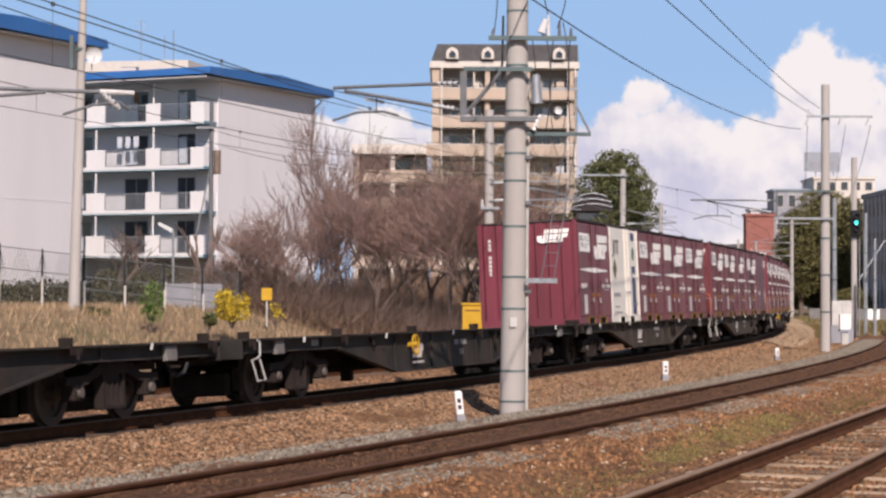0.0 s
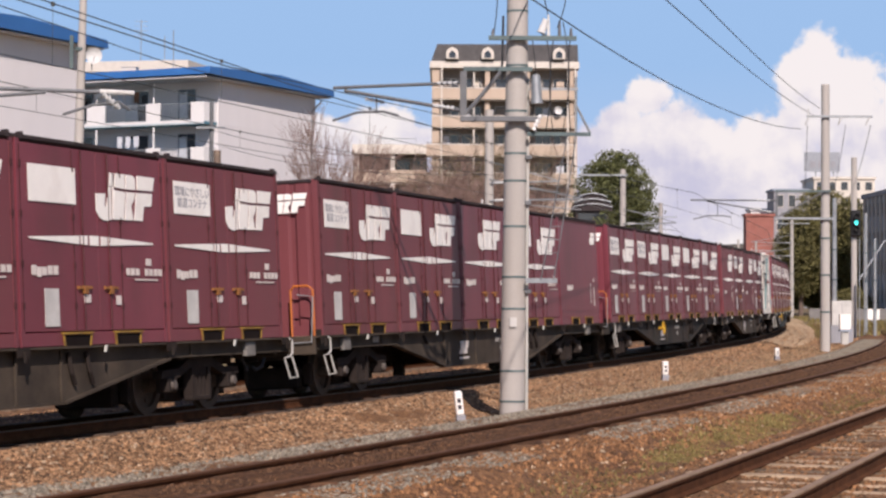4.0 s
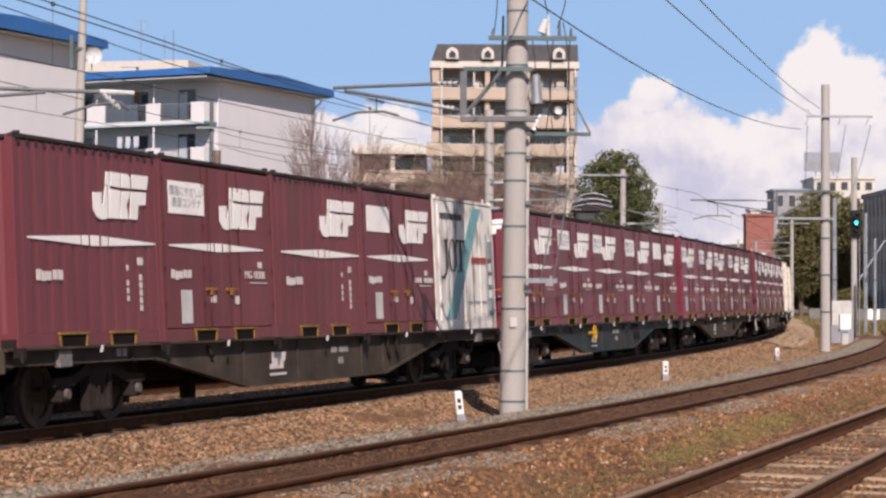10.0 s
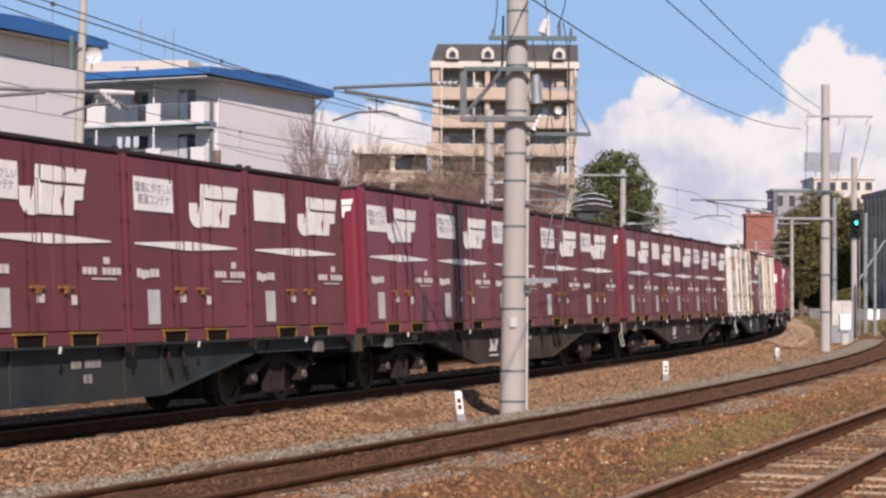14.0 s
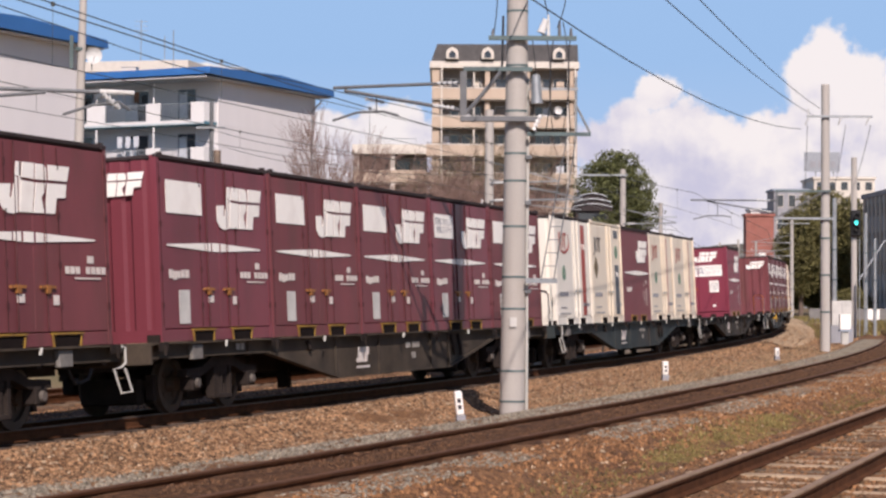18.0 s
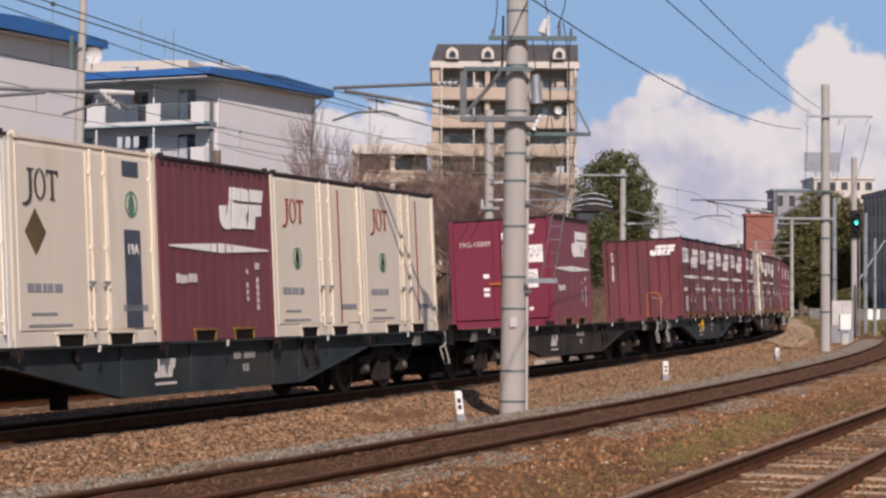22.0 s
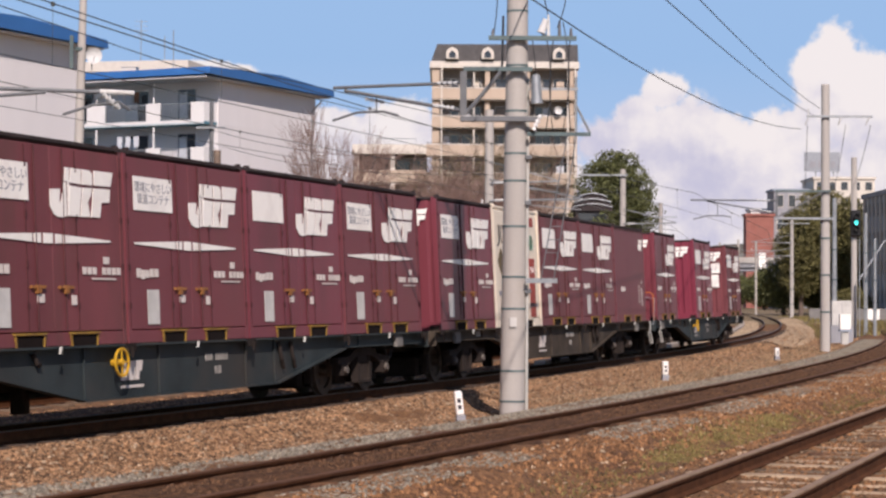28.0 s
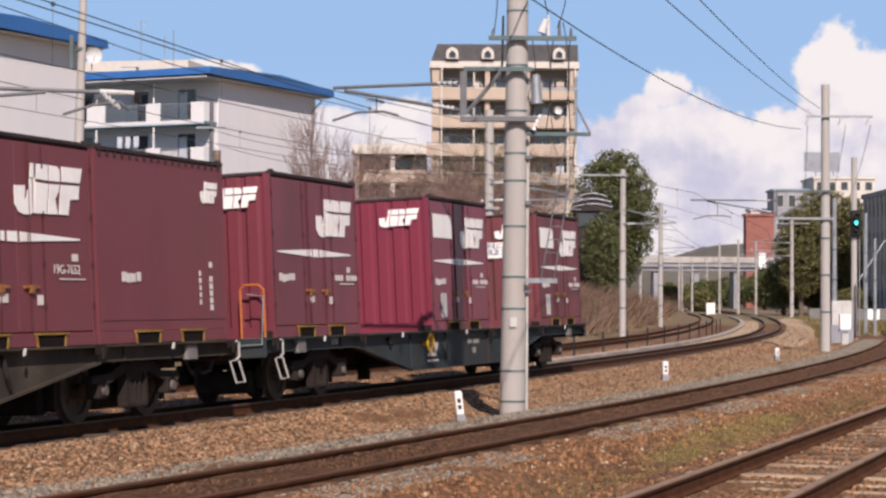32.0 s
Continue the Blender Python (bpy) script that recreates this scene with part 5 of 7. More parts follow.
def apartment_block(at, label, length, depth, with_balconies):
    t = thing("apartment_block", label, "apartment building", "blue-roofed apartment blocks", at=at)
    floors = (2.7, 5.25, 7.83, 10.46)
    top = 12.9
    part("wall", Geo().box(-length, 0, 0, depth, -1.5, top), WALL, t, "pale rendered wall")
    part("floor_line", Geo().box(0.0, 0.012, 0, depth, 10.35, 10.4).box(0.0, 0.012, 0, depth, 5.2, 5.24), WALL, t)
    o = 0.95
    roof = part("roof", Geo().prism([(-1.35 - o, 13.08), (depth + o, 12.98), (depth + o - 0.12, 13.38), (depth / 2, 13.75), (-1.35 - o + 0.12, 13.5)], "x", -length - 0.8, 0.85), BLUE, t, "blue sheet-metal roof")
    part("eave_soffit", Geo().box(-length, 0.6, -1.35 - o + 0.08, depth + o - 0.08, 12.91, 12.97), BALC, roof)
    part("down_pipe", Geo().cyl((0.06, depth - 0.5, 0), (0.06, depth - 0.5, 12.0), 0.06, n=8).tube([(0.06, depth - 0.5, 12.0), (0.5, depth - 0.3, 12.5), (0.55, depth - 0.2, 12.7)], 0.06), GALV, t)
    if not with_balconies:
        return t
    # added grey sheet: shade below the first balcony, put in as colour
    part("ground_floor_wall", Geo().box(-length, -0.15, -0.05, -0.002, -1.4, 2.4), GREYWALL, t, "grey ground-floor wall")
    rng = random.Random(11)
    for fl, z in enumerate(floors):
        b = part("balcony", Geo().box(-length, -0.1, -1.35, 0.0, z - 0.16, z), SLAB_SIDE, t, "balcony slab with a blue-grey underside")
        part("slab_edge", Geo().box(-length, -0.1, -1.375, -1.352, z - 0.08, z + 0.08), PARAPET, b)
        part("drip_edge", Geo().box(-length, -0.1, -1.372, -1.352, z - 0.17, z - 0.082), SLAB_EDGE, b)
        part("end_parapet", Geo().box(-0.22, -0.1, -1.35, -0.01, z, z + 1.12), PARAPET, b)
        x = -0.24
        for bay, (kind, w) in enumerate((("wall", 0.8), ("rail", 2.15), ("wall", 1.0), ("rail", 2.95), ("wall", 1.35)) + (("rail", 2.15), ("wall", 1.0), ("rail", 2.95), ("wall", 1.35)) * 3):
            a = x - w
            if a < -length:
                break
            if kind == "wall":
                part("parapet", Geo().box(a, x, -1.35, -1.23, z + 0.001, z + 1.12, 0.01), PARAPET, b, "white solid parapet")
                if bay > 1:
                    part("divider", Geo().box(x - w / 2 - 0.05, x - w / 2 + 0.05, -1.3, -1.24, z + 1.121, z + 2.35), PARAPET, b, "slim white post")
            else:
                rl = part("railing", balcony_geo_rail(a + 0.01, x - 0.01, z).mesh("railing", GALV), parent=b)
                for i in range(int(w / 0.155)):
                    part("baluster", once("baluster", lambda: Geo().box(-0.014, 0.014, -1.32, -1.295, 0.141, 1.019).mesh("baluster", GALV)), parent=rl, at=Matrix.Translation((a + 0.1 + 0.155 * i, 0, z)))
                wx, ww = a + w * 0.2, w * 0.55
                wd = part("window", Geo().box(wx - 0.06, wx + ww + 0.06, -0.06, 0.0, z + 0.02, z + 2.06), BALC, t)
                part("pane", Geo().box(wx, wx + ww / 2 - 0.02, -0.075, -0.062, z + 0.08, z + 2.0), DARKWIN, wd)
                part("pane", Geo().box(wx + ww / 2 + 0.02, wx + ww, -0.075, -0.062, z + 0.08, z + 2.0), DARKWIN, wd)
                if rng.random() < 0.4:
                    part("curtain", Geo().prism([(wx + 0.06, z + 0.3), (wx + ww * 0.55, z + 0.3), (wx + ww * 0.5, z + 1.85), (wx + 0.06, z + 1.85)], "y", -0.09, -0.078), CURTAIN, wd)
                if rng.random() < 0.5:
                    for q in range(3):
                        lx = a + w * (0.2 + 0.2 * q)
                        part("laundry", Geo().prism([(lx, z + 1.25), (lx + 0.32, z + 1.25), (lx + 0.36, z + 1.9), (lx - 0.02, z + 1.9)], "y", -0.9, -0.88), rng.choice((CURTAIN, BALC, BROWN_CLOTH)), b)
                if rng.random() < 0.25:
                    part("screen_panel", Geo().box(a + w * 0.35, a + w * 0.65, -1.28, -1.24, z + 0.1, z + (1.9 if fl == 3 else 1.0)), PARAPET, b, "white screen panel")
            x = a
    return t


def turned(x, y, z, deg):
    return Matrix.Translation((x, y, z)) @ Matrix.Rotation(radians(deg), 4, "Z")


apartment_block(turned(-13.2, 119.0, 1.4, -26.8), "pale five-storey apartment block with blue roof and white balconies", 30, 11.2, True)
apartment_block(turned(-23.0, 91.0, 1.05, -26.8), "pale apartment block with blue roof and blank gable wall", 24, 11.2, False)


def far_annexe():
    t = thing("flat_roofed_building", "pale flat-roofed building behind the blue roof", "building", at=turned(-21.0, 150, 1.4, -12))
    part("wall", Geo().box(-10, 2.0, 0, 12, -1, 16.9), WALL, t)
    part("parapet", Geo().box(-10.3, 2.3, -0.3, 12.3, 16.9, 17.65), PALE_TRIM, t, "pale roof parapet")
    part("tank_house", Geo().box(-3.5, -1.0, 2, 5, 17.65, 17.9), BALC, t)


def antenna(x, y, z, h, arms):
    t = thing("aerial", "thin grey television aerial on a roof", "aerial", "roof aerials")
    part("mast", Geo().cyl((x, y, z), (x, y, z + h), 0.035, n=6), GALV, t)
    for i in range(arms):
        part("element", Geo().cyl((x - 0.5, y - 0.1, z + h - 0.35 * i - 0.1), (x + 0.5, y + 0.1, z + h - 0.35 * i - 0.1), 0.015, n=5), GALV, t)


def dish(x, y, z, r, turn):
    t = thing("satellite_dish", "white round satellite dish", "satellite dish", at=turned(x, y, z, turn))
    g = Geo()
    n = 16
    for k, (rr, yy) in enumerate(((0.0, 0.0), (0.5, -0.03), (0.85, -0.09), (1.0, -0.14))):
        g.v += [(r * rr * math.cos(2 * math.pi * i / n), r * 0.9 * yy * 4, r * rr * math.sin(2 * math.pi * i / n)) for i in range(n)]
        if k:
            g.f += [((k - 1) * n + i, (k - 1) * n + (i + 1) % n, k * n + (i + 1) % n, k * n + i) for i in range(n)]
    part("reflector", g, PORCELAIN, t)
    part("feed_arm", Geo().tube([(0, 0, -r * 0.8), (0, -r * 1.1, -r * 0.2)], 0.02), GALV, t)
    part("bracket", Geo().tube([(0, 0.0, 0), (0, 0.3, -0.1), (0, 0.3, -0.7)], 0.03), GALV, t)


far_annexe()
hatch = thing("roof_hatch", "small pale box on the blue roof", "roof hatch")
part("box", Geo().box(-19.3, -18.4, 121.4, 122.3, 14.6, 15.35, 0.02), PALE_TRIM, hatch)
part("lid", Geo().box(-19.35, -18.35, 121.35, 122.35, 15.351, 15.4), PALE_TRIM, hatch)
antenna(-23.0, 154.0, 19.0, 3.6, 4)
antenna(-21.2, 154.0, 19.0, 2.4, 0)
antenna(-16.6, 124.5, 14.6, 3.4, 0)
dish(-17.3, 100, 13.5, 0.42, 20)


# ---- beige tower with mansard roof ----
def tower():
    t = thing("apartment_tower", "beige tiled apartment tower with dark mansard roof and dormers", "apartment building", at=turned(6.2, 207.0, 0, 0))
    hw, dep = 7.4, 14.0
    rng = random.Random(21)
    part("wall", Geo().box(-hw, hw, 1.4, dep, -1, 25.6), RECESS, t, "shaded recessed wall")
    part("roof", Geo().prism([(-hw - 0.1, 25.75), (hw + 0.1, 25.75), (hw + 0.02, 27.5), (-hw + 0.5, 27.5)], "y", -0.1, dep), SLATE, t, "dark slate mansard roof")
    part("cornice", Geo().box(-hw - 0.25, hw + 0.2, -0.3, dep, 25.05, 25.74, 0.03), PALE_TRIM, t)
    for dx in (-5.35, -1.75, 5.5):
        d = part("dormer", Geo().prism([(dx - 0.62, 25.95), (dx + 0.62, 25.95), (dx + 0.62, 26.6), (dx + 0.42, 26.95), (dx, 27.15), (dx - 0.42, 26.95), (dx - 0.62, 26.6)], "y", -0.75, 0.3), PALE_TRIM, t, "arched pale dormer")
        part("pane", Geo().prism([(dx - 0.34, 26.05), (dx + 0.34, 26.05), (dx + 0.34, 26.5), (dx, 26.8), (dx - 0.34, 26.5)], "y", -0.79, -0.76), DARKWIN, d)
    for sx in (-1, 1):
        part("side_pier", Geo().box(sx * hw - 0.75 * (sx > 0), sx * hw + 0.75 * (sx < 0), 0.0, 1.4, -1, 25.04), BEIGE, t)
    part("centre_pier", Geo().box(-2.0, -1.5, 0.15, 1.4, -1, 25.04), BEIGE, t)
    part("centre_pier", Geo().box(2.0, 2.6, 0.15, 1.4, -1, 25.04), BEIGE, t)
    for i in range(8):
        z = 22.0 - 2.88 * i
        wide = 0.0 if i < 2 else 0.55
        b = part("balcony", Geo().box(-hw - wide, hw - 0.05, -0.35, 1.38, z - 0.2, z), PALE_TRIM, t)
        part("parapet", Geo().box(-hw - wide, hw - 0.05, -0.42, -0.28, z - 0.12, z + 0.95), BEIGE, b, "beige tiled parapet")
        part("railing", Geo().box(-hw - wide, hw - 0.05, -0.39, -0.34, z + 1.16, z + 1.2), INK, b, "thin dark rail above the parapet")
        part("coping", Geo().box(-hw - wide - 0.04, hw - 0.01, -0.46, -0.24, z + 0.951, z + 1.05), PALE_TRIM, b)
        for wx, ww in ((-6.3, 1.6), (-4.3, 1.9), (-0.9, 2.4), (3.2, 1.5), (5.1, 1.4)):
            w = part("window", Geo().box(wx - 0.08, wx + ww + 0.08, 1.30, 1.39, z + 0.05, z + 2.15), PALE_TRIM, t)
            part("pane", Geo().box(wx, wx + ww / 2 - 0.03, 1.27, 1.295, z + 0.1, z + 2.08), DARKWIN, w)
            part("pane", Geo().box(wx + ww / 2 + 0.03, wx + ww, 1.27, 1.295, z + 0.1, z + 2.08), DARKWIN, w)
            pick = rng.random()
            if pick < 0.45:
                side = 0.0 if pick < 0.25 else 0.5
                part("curtain", Geo().box(wx + ww * side + 0.05, wx + ww * (side + 0.42), 1.245, 1.265, z + 0.15, z + 2.0), rng.choice((CURTAIN, PALE_TRIM, RECESS)), w)
            if pick > 0.8:
                part("laundry", Geo().box(wx + 0.2, wx + ww * 0.7, 0.3, 0.34, z + 1.1, z + 1.75), rng.choice((CURTAIN, BROWN_CLOTH, BEIGE)), b)
        part("balcony_wall", Geo().box(-3.2, -3.05, -0.25, 1.38, z + 0.01, z + 2.6), PALE_TRIM, b)
    for cx in (-hw + 0.9, 6.35, 7.1):
        part("column", Geo().box(cx, cx + 0.16, -0.62, -0.48, -1, 25.04), PALE_TRIM, t, "slim pale column")
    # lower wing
    # the wing's back wall takes the same shade-darkened tone
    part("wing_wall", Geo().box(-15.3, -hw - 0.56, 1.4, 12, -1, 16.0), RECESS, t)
    part("wing_roof", Geo().box(-15.5, -hw - 0.56, -0.5, 12.2, 16.25, 17.2), PALE_TRIM, t)
    for x in (-15.3, -11.6):
        part("wing_pier", Geo().box(x, x + 0.45, -0.2, 1.4, -1, 16.24), PALE_TRIM, t)
    for i in range(5):
        z = 13.5 - 2.88 * i
        part("wing_parapet", Geo().box(-15.4, -hw - 0.57, -0.4, -0.2, z - 0.1, z + 1.1), BEIGE, t)
        part("wing_slab", Geo().box(-15.4, -hw - 0.57, -0.19, 1.39, z - 0.3, z - 0.1), PALE_TRIM, t)
        for wx in (-14.4, -11.0, -9.3):
            part("pane", Geo().box(wx, wx + 1.3, 1.33, 1.39, z + 0.1, z + 2.1), DARKWIN, t)
    part("roof_rail", Geo().tube([(-13, 1, 17.2), (-13, 1, 17.9), (-9, 1, 17.9), (-9, 1, 17.2)], 0.04), GALV, t)


tower()


def tank_house():
    t = thing("tank_house", "dark building with a curved metal roof", "building")
    part("wall", Geo().box(10.7, 13.4, 164, 167, -0.5, 8.7), ROOF_DARK, t)
    arc = [(12.05 + 1.6 * math.cos(math.pi * i / 16), 8.7 + 1.45 * math.sin(math.pi * i / 16)) for i in range(17)]
    r = part("roof", Geo().prism(arc, "y", 163.8, 167.2), ROOF_DARK, t, "curved dark metal roof")
    # pale tubes added as the highlights along the curved roof
    for k, (w, z) in enumerate(((1.62, 9.0), (1.5, 9.4), (1.15, 9.85))):
        part("roof_band", Geo().tube([(12.05 - w + 2 * w * i / 10, 163.72 - 0.02 * k, z + 0.28 * math.sin(math.pi * i / 10)) for i in range(11)], 0.045, 5), GALV, r)
    part("glazing", Geo().box(10.9, 13.2, 163.9, 163.98, 7.4, 8.5), DARKWIN, t)


tank_house()
dish(11.6, 206.2, 20.7, 0.42, 10)


# ---- distance on the far side: viaduct, hill, brick house, offices with a roof sign ----
def viaduct():
    t = thing("road_bridge", "pale concrete road bridge over the tracks", "bridge")
    part("deck", Geo().box(36, 68, 380, 388, 7.6, 8.6), GREYWALL, t)
    part("parapet", Geo().box(36, 68, 379.7, 379.95, 8.4, 9.5), CONCRETE, t)
    part("girder", Geo().box(36, 68, 380.5, 387.5, 6.9, 7.59), GREYWALL, t, "shaded grey girder")
    for x in (40, 47.5, 55, 62.5):
        part("pier", Geo().box(x - 0.5, x + 0.5, 381, 387, -1, 6.69), GREYWALL, t)
    s = thing("lit_sign_board", "small white sign board on the bridge", "sign")
    part("board", Geo().box(58.9, 60.2, 379.4, 379.69, 7.3, 10.3), WHITE, s)
    part("board_frame", Geo().box(58.8, 60.3, 379.45, 379.6, 7.2, 7.29).box(58.8, 60.3, 379.45, 379.6, 10.31, 10.4), GALV, s)


def hill():
    g = Geo()
    n, m = 40, 8
    for j in range(m):
        for i in range(n):
            x = 40 + i * 9.0
            h = 16 * math.exp(-((i - 5.5) / 3.2) ** 2) + 9 * math.exp(-((i - 1.5) / 2.5) ** 2) + 15 * math.exp(-((i - 9) / 3.0) ** 2) + 20 * math.exp(-((i - 26) / 9) ** 2)
            u = j / (m - 1)
            g.v.append((x, 620 + 120 * u, -2 + h * math.sin(math.pi * min(1, u * 1.6) / 1.6 * 0.8) + 1.6 * noise.noise((i * 0.9, j * 0.9, 0))))
    for j in range(m - 1):
        for i in range(n - 1):
            a = j * n + i
            g.f.append((a, a + 1, a + n + 1, a + n))
    tagged(part("hill", g, HILL, smooth=True), "low hazy wooded hill in the distance", "hill", kind="structure")


def house(name, label, x0, x1, y, d, z, wall, floors, bays, roof_mat, win=DARKWIN):
    t = thing(name, label, "building")
    part("wall", Geo().box(x0, x1, y, y + d, -1, z), wall, t)
    part("roof", Geo().box(x0 - 0.3, x1 + 0.3, y - 0.3, y + d + 0.3, z, z + 0.5), roof_mat, t)
    fh = z / floors
    for f in range(floors):
        for i in range(bays):
            w = (x1 - x0) / bays
            wx = x0 + w * (i + 0.2)
            fr = part("window", Geo().box(wx, wx + w * 0.6, y - 0.06, y, f * fh + fh * 0.3, f * fh + fh * 0.85), PALE_TRIM, t)
            part("pane", Geo().box(wx + 0.08, wx + w * 0.6 - 0.08, y - 0.09, y - 0.062, f * fh + fh * 0.33, f * fh + fh * 0.82), win, fr)
    return t


viaduct()
hill()
house("brick_building", "red brick building beyond the trees", 62.6, 68.3, 420, 4, 18.8, BRICK, 4, 0, BRICK)
house("grey_building", "grey building with a blue flat roof", 69.0, 76.5, 424, 9, 24.2, GREYWALL, 5, 3, DARKBLUE)


def office():
    t = thing("office_building", "dark blue office building with pale upright fins", "building")
    part("wall", Geo().box(46.4, 60, 190, 224, -1, 12.7), DARKBLUE, t)
    part("roof", Geo().box(46.1, 60.3, 189.7, 224.3, 12.7, 13.2), GREYWALL, t)
    for i in range(17):
        part("fin", Geo().box(46.15, 46.399, 190.3 + 2.05 * i, 190.75 + 2.05 * i, 0, 12.69), PALE_TRIM, t)
    for f in range(4):
        for i in range(16):
            part("pane", once("fin_pane", lambda: Geo().box(46.34, 46.397, 0.4, 1.9, 0.9, 2.3).mesh("pane", DARKWIN)), parent=t, at=Matrix.Translation((0, 190.4 + 2.05 * i, 0.4 + 3.1 * f)))


office()
house("white_office", "white office building below a roof sign", 76.9, 89.5, 421.6, 14, 26.6, PALE_TRIM, 8, 5, PALE_TRIM)
house("white_house", "white gabled building behind the brick one", 66.0, 71.5, 436, 6, 20.6, WALL, 6, 2, WALL)


SIGN_GREY = mat("weathered_sign_board", (0.30, 0.32, 0.35), 0.8, var=0.1, bump=0.0)


def roof_sign():
    t = thing("roof_sign", "white roof sign board with grey unreadable marks", "sign")
    part("board", Geo().box(74.9, 82.2, 421.6, 421.9, 28.2, 32.2), SIGN_GREY, t)
    for x in (77.2, 79.0, 80.9):
        part("leg", Geo().box(x, x + 0.25, 421.91, 422.2, 27.08, 31.5), GALV, t)
    for x, w in ((76.0, 1.2), (77.7, 0.8), (79.0, 1.0), (80.4, 0.9)):
        part("mark_bar", Geo().box(x, x + w, 421.5, 421.59, 29.0, 30.3), GREYWALL, t)


roof_sign()


# ---- planting ----
def leaf_cloud(name, blobs, n, size, material, seed, lift=0.0):
    """Small leaves, two triangles each, scattered through overlapping lobes, thicker towards their skin."""
    rng = np.random.RandomState(seed)
    bl = np.array(blobs, float)
    vol = bl[:, 3] * bl[:, 4] * bl[:, 5]
    k = rng.choice(len(bl), n, p=vol / vol.sum())
    d = rng.normal(size=(n, 3))
    d /= np.linalg.norm(d, axis=1)[:, None]
    r = rng.uniform(0.45, 1.0, n) ** 0.5 * (1 + 0.12 * rng.normal(size=n))
    c = bl[k, :3] + d * r[:, None] * bl[k, 3:6]
    a = rng.normal(size=(n, 3))
    a /= np.linalg.norm(a, axis=1)[:, None]
    b = np.cross(a, rng.normal(size=(n, 3)))
    b /= np.linalg.norm(b, axis=1)[:, None]
    s = size * rng.uniform(0.6, 1.4, n)[:, None]
    v = np.stack([c - a * s, c + b * s * 0.55, c + a * s, c - b * s * 0.55], 1).reshape(-1, 3)
    me = bpy.data.meshes.new(name)
    f = np.arange(4 * n).reshape(n, 4)
    me.from_pydata(v.tolist(), [], f.tolist())
    me.materials.append(material)
    return me


def evergreen(x, y, z, h, r, label, n, seed, material, group=""):
    t = thing("tree", label, "tree", group)
    rng = random.Random(seed)
    part("trunk", Geo().cyl((x, y, z - 0.3), (x + 0.1, y, z + h * 0.55), r * 0.09, r * 0.05, n=9), BARK, t)
    for i in range(5):
        a = i * 1.3 + seed
        part("limb", Geo().cyl((x, y, z + h * (0.3 + 0.05 * i)), (x + r * 0.5 * math.cos(a), y + r * 0.5 * math.sin(a), z + h * (0.5 + 0.06 * i)), r * 0.04, r * 0.015, n=6), BARK, t)
    blobs = [(x, y, z + h * 0.56, r * 0.6, r * 0.6, h * 0.3)]
    k = 34
    for i in range(k):
        u = 1 - 2 * (i + 0.5) / k
        q, a = math.sqrt(1 - u * u), i * 2.4 + seed
        w = rng.uniform(0.62, 0.76)
        s = r * rng.uniform(0.26, 0.38)
        low = 1.0 if u > -0.3 else 0.8
        blobs.append((x + q * w * r * low * math.cos(a), y + q * w * r * low * math.sin(a), z + h * (0.575 + 0.40 * u * w / 0.76 * 0.9), s, s, s * 0.85))
    part("crown", leaf_cloud("crown", blobs, n, max(h * 0.004 + 0.05, 0.0006 * y), material, seed), parent=t)
    return t


evergreen(14.5, 170, 0.3, 14.6, 3.7, "round dark evergreen tree beside the tower", 42000, 3, LEAF)
evergreen(11.2, 178, 0.3, 9.0, 2.8, "low dark evergreen tree", 9000, 5, LEAF)
evergreen(12.6, 161.5, 0.3, 8.6, 1.9, "low dark evergreen tree", 9000, 6, LEAF)
# low LEAF trees at y 239 to 241 are added as shade under the crowns
for i, (tx, ty, th, tr, lf) in enumerate(((41.0, 233, 13.0, 3.4, LEAF2), (44.4, 236, 16.2, 4.2, LEAF2), (47.4, 233, 14.6, 3.2, LEAF2), (51.2, 231, 8.6, 3.0, LEAF2), (55.2, 236, 8.2, 3.6, LEAF2), (40.0, 239, 7.0, 3.8, LEAF), (45.0, 241, 7.5, 4.4, LEAF), (50.0, 240, 6.5, 3.8, LEAF),
                                           (36.5, 290, 3.4, 2.4, LEAF2), (41.5, 322, 5.0, 3.2, LEAF), (54.5, 345, 6.6, 4.2, LEAF), (61.0, 350, 7.0, 4.6, LEAF), (66.0, 402, 8.6, 5.0, LEAF), (57.5, 404, 6.4, 4.6, LEAF), (73.0, 404, 9.0, 5.0, LEAF), (50.0, 402, 5.0, 3.6, LEAF2), (43.0, 214, 3.2, 2.2, LEAF2), (61.5, 372, 6.0, 4.0, LEAF), (43.5, 395, 5.0, 3.6, LEAF))):
    evergreen(tx, ty, -0.6, th, tr, "olive-green evergreen tree along the line", 20000 if th > 7.4 else 9000, 20 + i, lf, "trees along the line")



